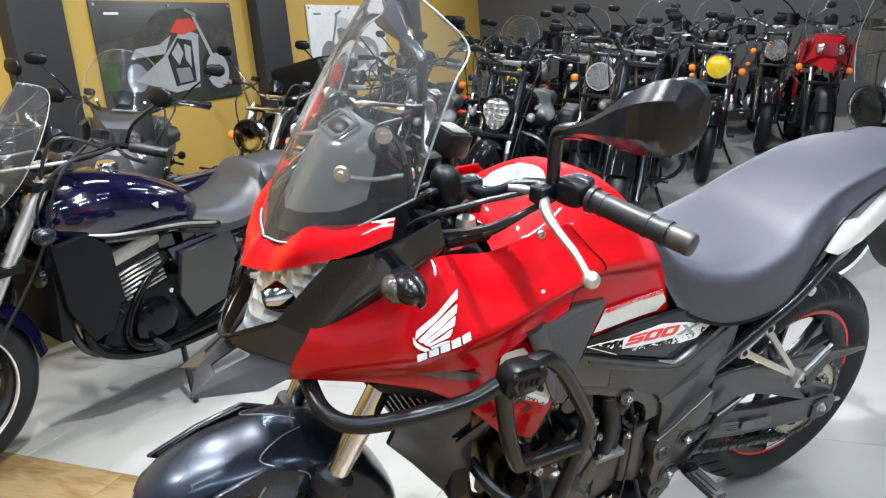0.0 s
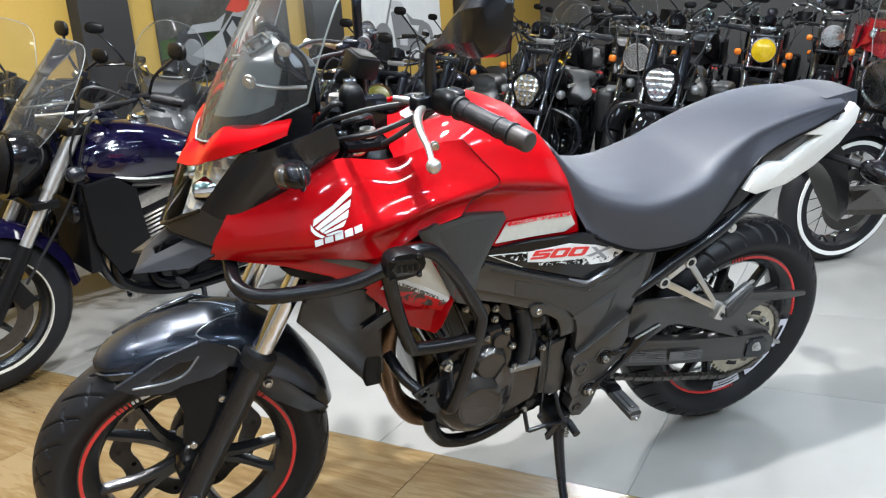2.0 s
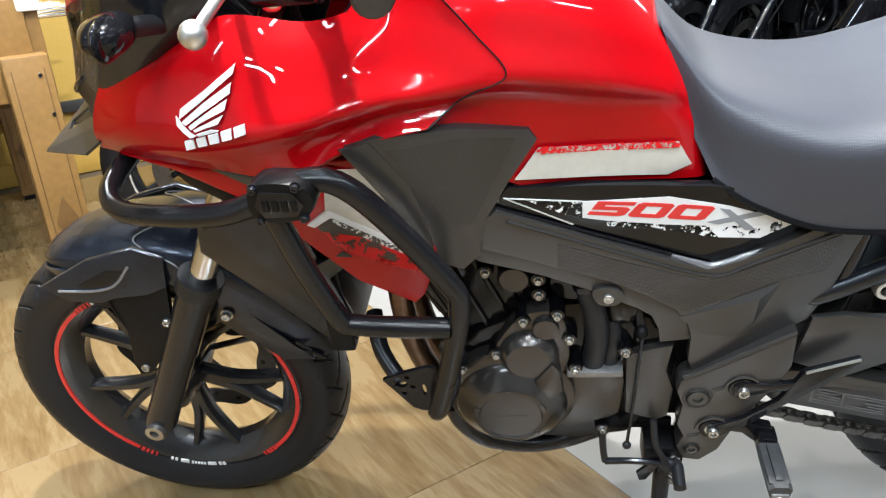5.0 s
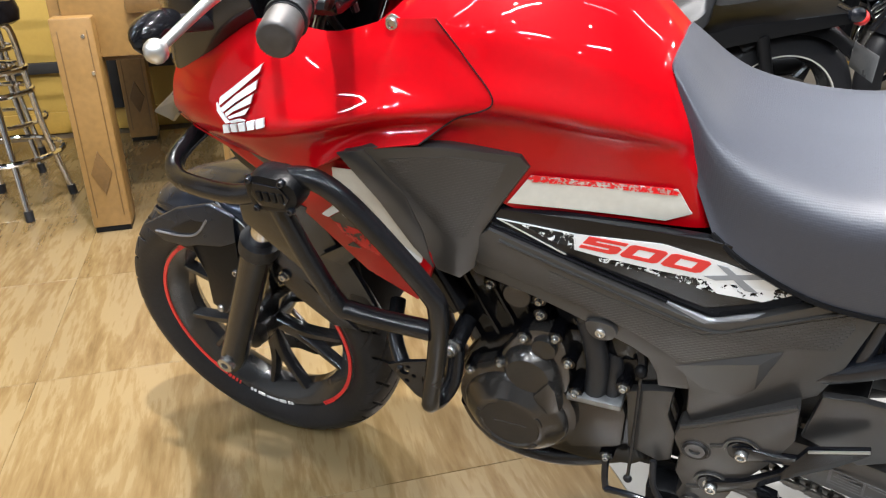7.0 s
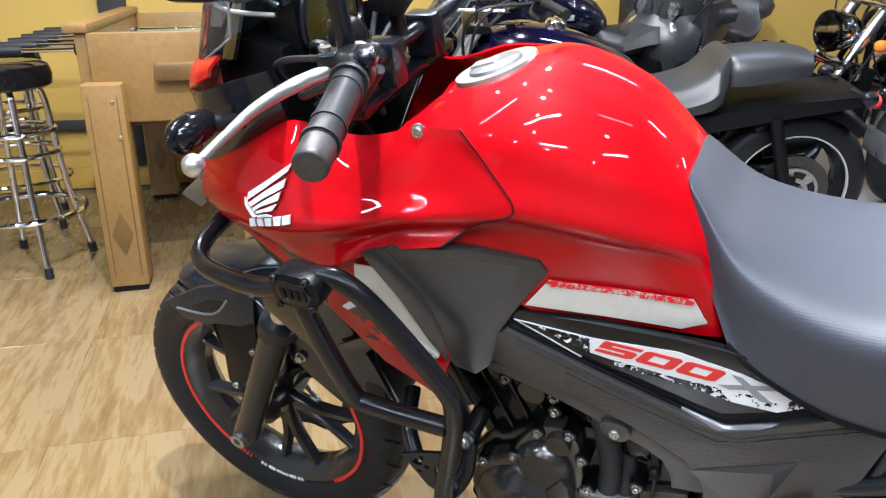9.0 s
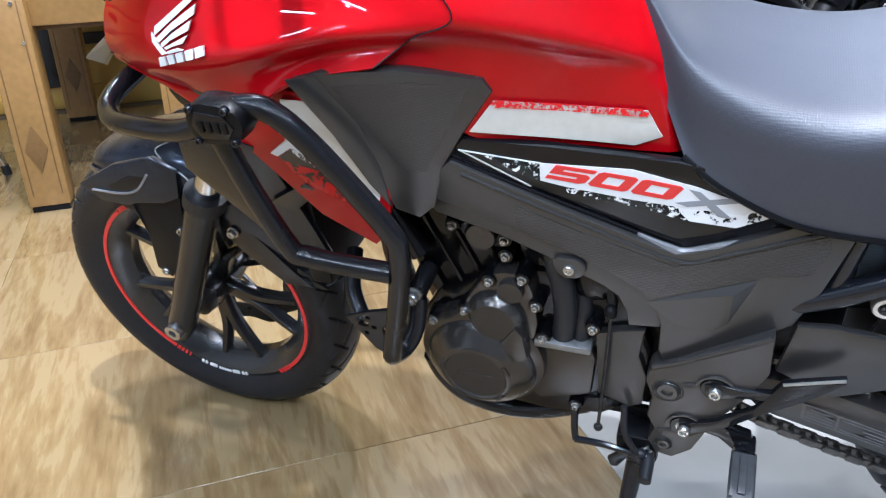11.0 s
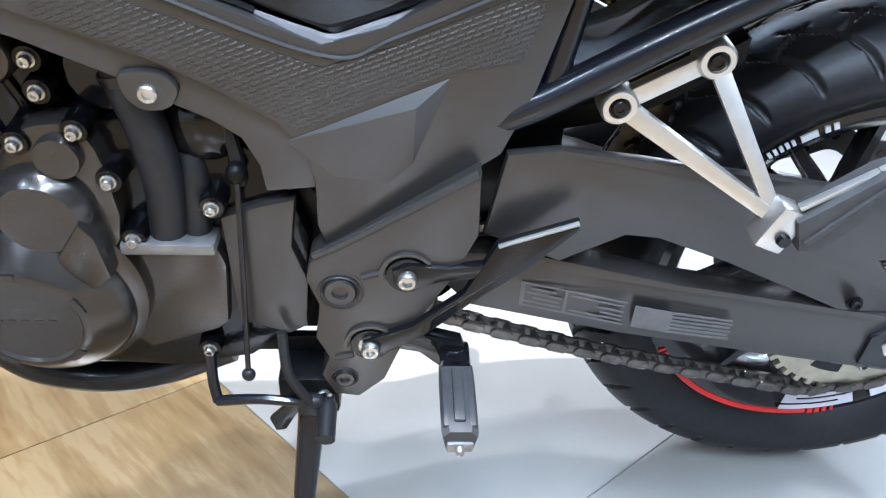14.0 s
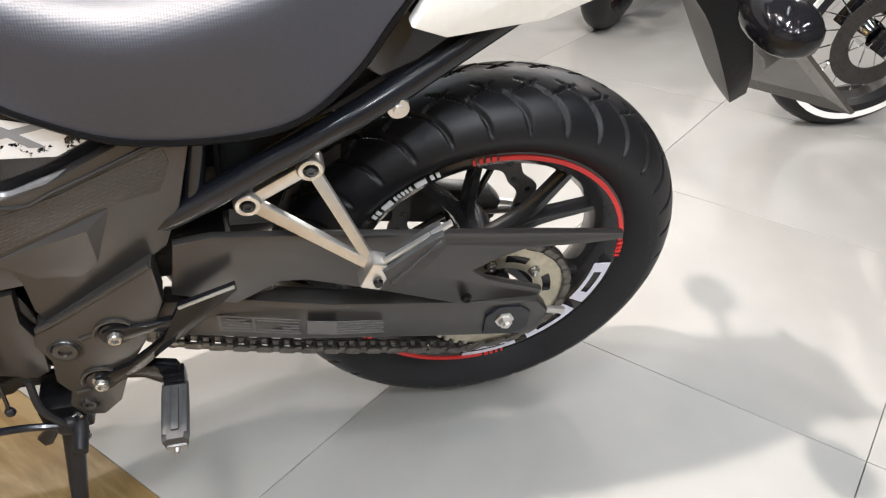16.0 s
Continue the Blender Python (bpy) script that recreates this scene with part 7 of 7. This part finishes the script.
        for s in (1, -1):
            part("frame_rail", tube([(-.40, -.09 * s, .80), (-.25, -.15 * s, .735), (.0, -.165 * s, .715), (.22, -.14 * s, .66)], .016, 10, 24), GLOSS, b)
            part("rail_trim", tube([(-.38, -.115 * s, .772), (-.25, -.166 * s, .74), (.0, -.181 * s, .72), (.18, -.158 * s, .68)], .005, 6, 24), STEEL, b)
            part("radiator_cowl", plate([(-.45, .74), (-.33, .76), (-.25, .70), (-.22, .52), (-.27, .40), (-.34, .38), (-.42, .52)], -.16, .03, .008, mirror=s), MATT, b, "matt black radiator cowl")
            part("pivot_panel", plate([(.02, .60), (.20, .62), (.26, .50), (.20, .36), (.06, .33), (.0, .44)], -.165, .03, .01, mirror=s), GREY2, b)
            part("header_pipe", tube([(-.20, -.05 * s, .58), (-.32, -.06 * s, .52), (-.33, -.06 * s, .36), (-.22, -.05 * s, .25), (.0, -.03, .22)], .021, 10, 30), STEEL, b)
    else:
        part("air_cleaner", blob((-.05, -.16, .57), (.09, .05, .07), power=.8), CHROME if forkm == CHROME else GLOSS, b)
    part("belt_guard", plate([(.10, .42), (.60, .40), (rx, .38), (rx, .35), (.12, .38)], -.115, .01, .003), MATT, b)
    part("side_stand", tube([(.0, -.14, .28), (-.02, -.20, .15), (-.04, -.262, .045)], .011, 8), SATIN, b)
    part("rear_plate", box(rx + .33, rx + .335, -.09, .09, .42, .52, .003), GREYP, b)
    if topcase:
        part("top_case", box(.62, 1.02, -.21, .21, .90, 1.20, .05, seg=3), MATT, b, "black top case")
        part("case_rack", box(.55, 1.0, -.10, .10, .86, .90, .01), SATIN, b)
    return b


def at_uv(u, v, turn, wb=1.55, lean=9.0):
    """A pose whose front wheel touches the floor at room place (u, v), the machine lying along turn."""
    p = ROOM @ Vector((u, v, 0))
    return pose(p.x + wb / 2 * math.cos(radians(turn)), p.y + wb / 2 * math.sin(radians(turn)), 0.0, lean, 0, turn)


def along(x, y, turn, wb=1.55, lean=9.0):
    return pose(x + wb / 2 * math.cos(radians(turn)), y + wb / 2 * math.sin(radians(turn)), 0.0, lean, 0, turn)


moto("cruiser_motorcycle", "dark purple cruiser with smoked windscreen, black wheels", along(-1.33, 1.37, 27, 1.56), PURPLE, DARKSEAT, MATT, "shield", lens_m=MATT, screen=(.89, .125, .34, SMOKE), screen_dx=-.06, rake=.72, lamp_dx=-.05, twin=True, lamp_z=.83, bar_z=1.03, line=SILVER, wb=1.56, forkm=STEEL, rear=MATT)
moto("touring_motorcycle", "dark blue touring motorcycle with clear windscreen", along(-1.62, 2.12, 36), BLUE, LEATHER, GLOSS, "round", screen=(.95, .24, .42, BGSCREEN), bags=BLUE, guard=True, lamp_z=.86, adv=True)
moto("maxi_scooter", "grey bodied scooter with black seat beside wall", along(-.74, 2.46, 76, 1.4), GRAPH, DARKSEAT, MATT, "none", screen=(1.0, .18, .34, BGSCREEN), adv=True, wb=1.4, bar_z=1.08, accent=GRAPH, apron=True)
moto("chrome_cruiser", "black cruiser with chrome forks and bars", along(-.05, 3.02, 44), GLOSS, LEATHER, CHROME, "round", lamp_z=.82, forkm=CHROME, wire=True, blinkers=ORANGE)
moto("bobber_motorcycle", "matt black bobber with barred headlamp by the wall", at_uv(2.45, 2.05, 52), GLOSS, LEATHER, SATIN, "round", lens_m=mat("green_barred_lens", (.10, .10, .015), .3, vary=.5, scale=60), lamp_z=.80)
black = moto("cruiser_motorcycle", "black cruiser with shield-shaped headlamp in a row", at_uv(2.80, .36, 44), GLOSS, LEATHER, SATIN, "shield", lamp_z=.80, bar_z=1.12, guard=True, bags=LEATHER, blinkers=GREYP)
for u, v, turn in ((2.82, 1.20, 43), (2.9, 2.02, 42)):
    copy_thing(black, at_uv(u, v, turn))
moto("roadster_motorcycle", "black retro roadster with yellow headlamp lens", at_uv(4.78, .05, 45), GLOSS, LEATHER, SATIN, "round", lens_m=YLENS, wire=True, blinkers=ORANGE, lamp_z=.88, bar_z=1.08, forkm=CHROME)
moto("adventure_tourer", "red adventure motorcycle with clear windscreen", at_uv(5.35, -.75, 44), DARKRED, LEATHER, MATT, "none", screen=(1.0, .2, .36, BGSCREEN), adv=True, bar_z=1.14, accent=DARKRED, fend=MATT, blinkers=ORANGE)
gs = moto("adventure_tourer", "grey adventure motorcycle with raised clear windscreen", at_uv(5.2, .62, 44), GREYP, LEATHER, MATT, "none", screen=(1.04, .2, .40, BGSCREEN), adv=True, bar_z=1.16, accent=MATT, wire=True, bags=MATT)
copy_thing(gs, at_uv(4.9, 1.18, 43))
moto("street_motorcycle", "yellow tanked street motorcycle in the row", at_uv(4.75, 1.95, 42), YELLOWP, LEATHER, MATT, "round", screen=(.98, .16, .30, BGSCREEN), bar_z=1.12, lamp_z=.92)
moto("touring_motorcycle", "black tourer with black top case, seen from behind", at_uv(4.6, 2.25, 222), GLOSS, LEATHER, MATT, "round", topcase=True, accent=DARKRED, bags=MATT)
moto("naked_motorcycle", "black naked motorcycle among the row", at_uv(4.6, 2.72, 40), GLOSS, LEATHER, SATIN, "round", lamp_z=.9, bar_z=1.12, blinkers=ORANGE)
copy_thing(black, at_uv(6.75, 1.55, 44))
copy_thing(gs, at_uv(6.9, .3, 42))
copy_thing(gs, at_uv(6.8, 2.35, 42))
moto("whitewall_cruiser", "black heavy cruiser with whitewall tyres and tall windscreen", along(2.19, .92, -4, 1.62), GLOSS, LEATHER, GLOSS, "round", screen=(.90, .27, .50, BGSCREEN), wire=True, white=True, bags=LEATHER, guard=True, lamp_z=.81, lamp_dx=-.05, bar_z=1.08, forkm=CHROME, blinkers=ORANGE, wb=1.62)
naked = moto("naked_motorcycle", "black naked motorcycle with round headlamp in the row", at_uv(3.75, .78, 42), GLOSS, LEATHER, SATIN, "round", lamp_z=.92, bar_z=1.16, blinkers=ORANGE, wire=True, forkm=CHROME)
copy_thing(naked, at_uv(3.7, 1.62, 43))
copy_thing(naked, at_uv(5.9, 1.2, 41))
copy_thing(gs, at_uv(5.6, 2.0, 43))
copy_thing(naked, at_uv(6.2, -.35, 43))

# ---- table football, stools and posters ----
OAK = mat("golden_oak_laminate", (0.20, 0.11, 0.033), 0.38, vary=0.18, scale=5, fine=50, bump=0.08)
OAKD = mat("dark_oak_edge", (0.11, 0.057, 0.016), 0.4, vary=0.2, scale=8, bump=0.08)
u0, u1, v0, v1 = -1.15, -.56, 1.83, 3.06
table = thing("football_table", "golden oak table football table with square legs", "football table", ROOM @ pose((u0 + u1) / 2, (v0 + v1) / 2, 0))
w, d = (u1 - u0) / 2, (v1 - v0) / 2
for s in (-1, 1):
    part("side_panel", box(s * w - .02, s * w + .02, -d, d, .60, .90, .006), OAK, table)
    part("end_panel", box(-w + .02, w - .02, s * d - .02, s * d + .02, .60, .90, .006), OAK, table)
    part("rail", box(s * w - .05, s * w + .03, -d - .02, d + .02, .90, .93, .008), OAK, table)
part("playfield", box(-w + .02, w - .02, -d + .02, d - .02, .72, .74, .002), mat("green_playfield", (.03, .16, .05), .4), table)
part("cabinet_base", box(-w + .03, w - .03, -d + .03, d - .03, .58, .60, .004), OAKD, table)
for s in (-1, 1):
    for q in (-1, 1):
        lg = part("leg", box(-.065, .065, -.065, .065, .02, .74, .008), OAK, table, "square oak leg", m=pose(s * (w - .055), q * (d - .02) - .02 * (q < 0) * 2, 0))
        part("leg_foot", box(-.06, .06, -.06, .06, .0, .022, .004), MATT, lg)
        part("leg_diamond", plate([(0, .14), (.035, .22), (0, .30), (-.035, .22)], -.071, .008, .003), OAKD, lg, "raised diamond ornament")
        for x in (-.045, .045):
            part("leg_groove", box(x - .002, x + .002, -.0665, -.064, .06, .70, .0005), OAKD, lg)
        for x, z in ((.03, .68), (.04, .56)):
            part("leg_bolt", lathe([(.001, -.070), (.006, -.070), (.008, -.066), (.008, -.06), (.001, -.06)], (x, 0, z), 12), CHROME, lg)
part("ball_tray", box(-.07, .07, -d - .06, -d - .02, .74, .80, .01), OAKD, table)
part("score_corner", box(w - .04, w + .03, -d - .025, -d + .04, .86, .97, .012), WHITEP, table)
for i in range(6):
    y = -d + .14 + .19 * i
    rod = part("rod", tube([(-w - .34, y, .835), (w + .20, y, .835)], .008, 8), CHROME, table, "chrome player rod with black handle")
    part("handle", tube([(-w - .36, y, .835), (-w - .22, y, .835)], [.016, .018, .014], 10, 5), RUBBER, rod)
    part("bumper", tube([(-w - .05, y, .835), (-w - .025, y, .835)], .02, 10), RUBBER, rod)


def stool(m):
    s = thing("bar_stool", "chrome bar stool with round black padded seat", "bar stool", m, "bar stools")
    part("seat", lathe([(.001, .78), (.14, .782), (.165, .77), (.175, .735), (.17, .70), (.155, .69), (.001, .69)], (0, 0, 0), 36, axis="z"), GLOSS, s, "round black vinyl pad")
    for i in range(4):
        a = math.pi / 4 + math.pi / 2 * i
        c, q = math.cos(a), math.sin(a)
        part("leg", tube([(.05 * c, .05 * q, .685), (.11 * c, .11 * q, .68), (.135 * c, .135 * q, .62), (.16 * c, .16 * q, .32), (.215 * c, .215 * q, .03)], .0125, 10, 24), CHROME, s, "chrome tube leg")
        part("leg_tip", tube([(.213 * c, .213 * q, .04), (.219 * c, .219 * q, .0)], .016, 10), RUBBER, s)
    for r, z in ((.155, .45), (.15, .53), (.215, .22)):
        ring = [(r * math.cos(t), r * math.sin(t), z) for t in np.linspace(0, 2 * math.pi, 37)]
        part("ring", tube(ring, .010, 8, 73), CHROME, s, "chrome foot ring")
    return s


st = stool(pose(-2.53, .69, 0, 0, 0, 20))
copy_thing(st, pose(-3.02, 1.02, 0, 0, 0, 50))
copy_thing(st, pose(-2.95, .42, 0, 0, 0, 5))

# posters: printed sheets with plain shapes
PR = {k: mat("print_" + k, c, .35, vary=.1, scale=8, bump=0) for k, c in dict(slate=(.036, .036, .031), moss=(.03, .06, .012), pale=(.55, .56, .56), silver=(.27, .275, .275), steel=(.17, .175, .18), ink=(.02, .02, .022), red=(.45, .05, .03), mist=(.40, .41, .42)).items()}


def poster(name, label, u0, u1, z0, z1, ground):
    p = thing(name, label, "poster", ROOM @ pose((u0 + u1) / 2, WALL_V - .012, (z0 + z1) / 2))
    w, h = (u1 - u0) / 2, (z1 - z0) / 2
    part("sheet", box(-w, w, -.006, .006, -h, h, .002), ground, p)
    for x in (-w + .03, 0, w - .03):
        part("stud", lathe([(.001, -.014), (.008, -.014), (.01, -.006), (.001, -.006)], (x, 0, h - .025), 12), STEEL, p)
    return p, w, h


def print_shape(p, name, poly, ink, layer):
    part(name, plate(poly, -.0075 - .0006 * layer, .0005, 0), ink, p)


def ring_poly(x, z, r, n=28):
    return [(x + r * math.cos(a), z + r * math.sin(a)) for a in np.linspace(0, 2 * math.pi, n, endpoint=False)]


for k, (a, b, g, f) in enumerate(((2.10, 3.44, PR["slate"], 1), (4.50, 5.97, PR["pale"], -1))):
    p, w, h = poster("wall_poster", "dark framed poster of a red and silver motorcycle" if k == 0 else "pale poster of a grey motorcycle", a, b, .975, 1.65, g)
    if k == 0:
        print_shape(p, "print_grass", [(-w + .01, -.06), (-.45, -.02), (-.2, .02), (0, -.08), (-.1, -.2), (-w + .01, -.2)], PR["moss"], 0)
        print_shape(p, "print_thicket", [(-w + .01, .08), (-.35, .12), (-.1, .28), (.2, .30), (w - .01, .1), (w - .01, -.05), (-w + .01, -.05)], mat("print_thicket", (.044, .041, .034), .4, vary=.5, scale=14, bump=0), 0)
    ink = (PR["ink"], PR["steel"], PR["red"], PR["silver"]) if k == 0 else (PR["steel"], PR["mist"], PR["mist"], PR["steel"])
    print_shape(p, "print_wheel", ring_poly(.42 * f, -.14, .165), ink[0], 1)
    print_shape(p, "print_rim", ring_poly(.42 * f, -.14, .125), ink[3], 2)
    print_shape(p, "print_hub", ring_poly(.42 * f, -.14, .05), ink[0], 3)
    print_shape(p, "print_wheel", ring_poly(-.38 * f, -.14, .165), ink[0], 1)
    print_shape(p, "print_rim", ring_poly(-.38 * f, -.14, .09), ink[1], 2)
    print_shape(p, "print_frame", [(-.4 * f, -.16), (-.12 * f, -.02), (.1 * f, .16), (.26 * f, .12), (.2 * f, -.24), (-.05 * f, -.26)], ink[3], 3)
    print_shape(p, "print_engine", [(-.08 * f, -.02), (.04 * f, .10), (.18 * f, .08), (.17 * f, -.20), (-.04 * f, -.22)], ink[0], 4)
    print_shape(p, "print_cylinder", [(-.04 * f, .0), (.04 * f, .07), (.08 * f, .0), (.02 * f, -.08)], ink[3], 5)
    print_shape(p, "print_cylinder", [(.10 * f, .06), (.16 * f, .04), (.14 * f, -.1), (.09 * f, -.04)], ink[3], 5)
    print_shape(p, "print_case", [(-.02 * f, -.10), (.12 * f, -.10), (.14 * f, -.19), (0, -.20)], ink[1], 5)
    print_shape(p, "print_tank", [(-.02 * f, .14), (.06 * f, .22), (.2 * f, .23), (.28 * f, .16), (.1 * f, .12)], ink[2], 4)
    print_shape(p, "print_tail", [(-.42 * f, -.02), (-.1 * f, .0), (-.02 * f, .12), (-.14 * f, .06), (-.36 * f, .04)], ink[3], 4)
    print_shape(p, "print_fork", [(.22 * f, .24), (.25 * f, .24), (.44 * f, -.12), (.40 * f, -.12)], ink[3], 5)
    print_shape(p, "print_bar", [(.16 * f, .30), (.27 * f, .26), (.26 * f, .235), (.15 * f, .28)], ink[0] if k else ink[1], 5)
    print_shape(p, "print_title_bar", [(-w + .10, h - .085), (-w + .22, h - .085), (-w + .22, h - .07), (-w + .10, h - .07)], PR["pale"] if k == 0 else PR["steel"], 2)
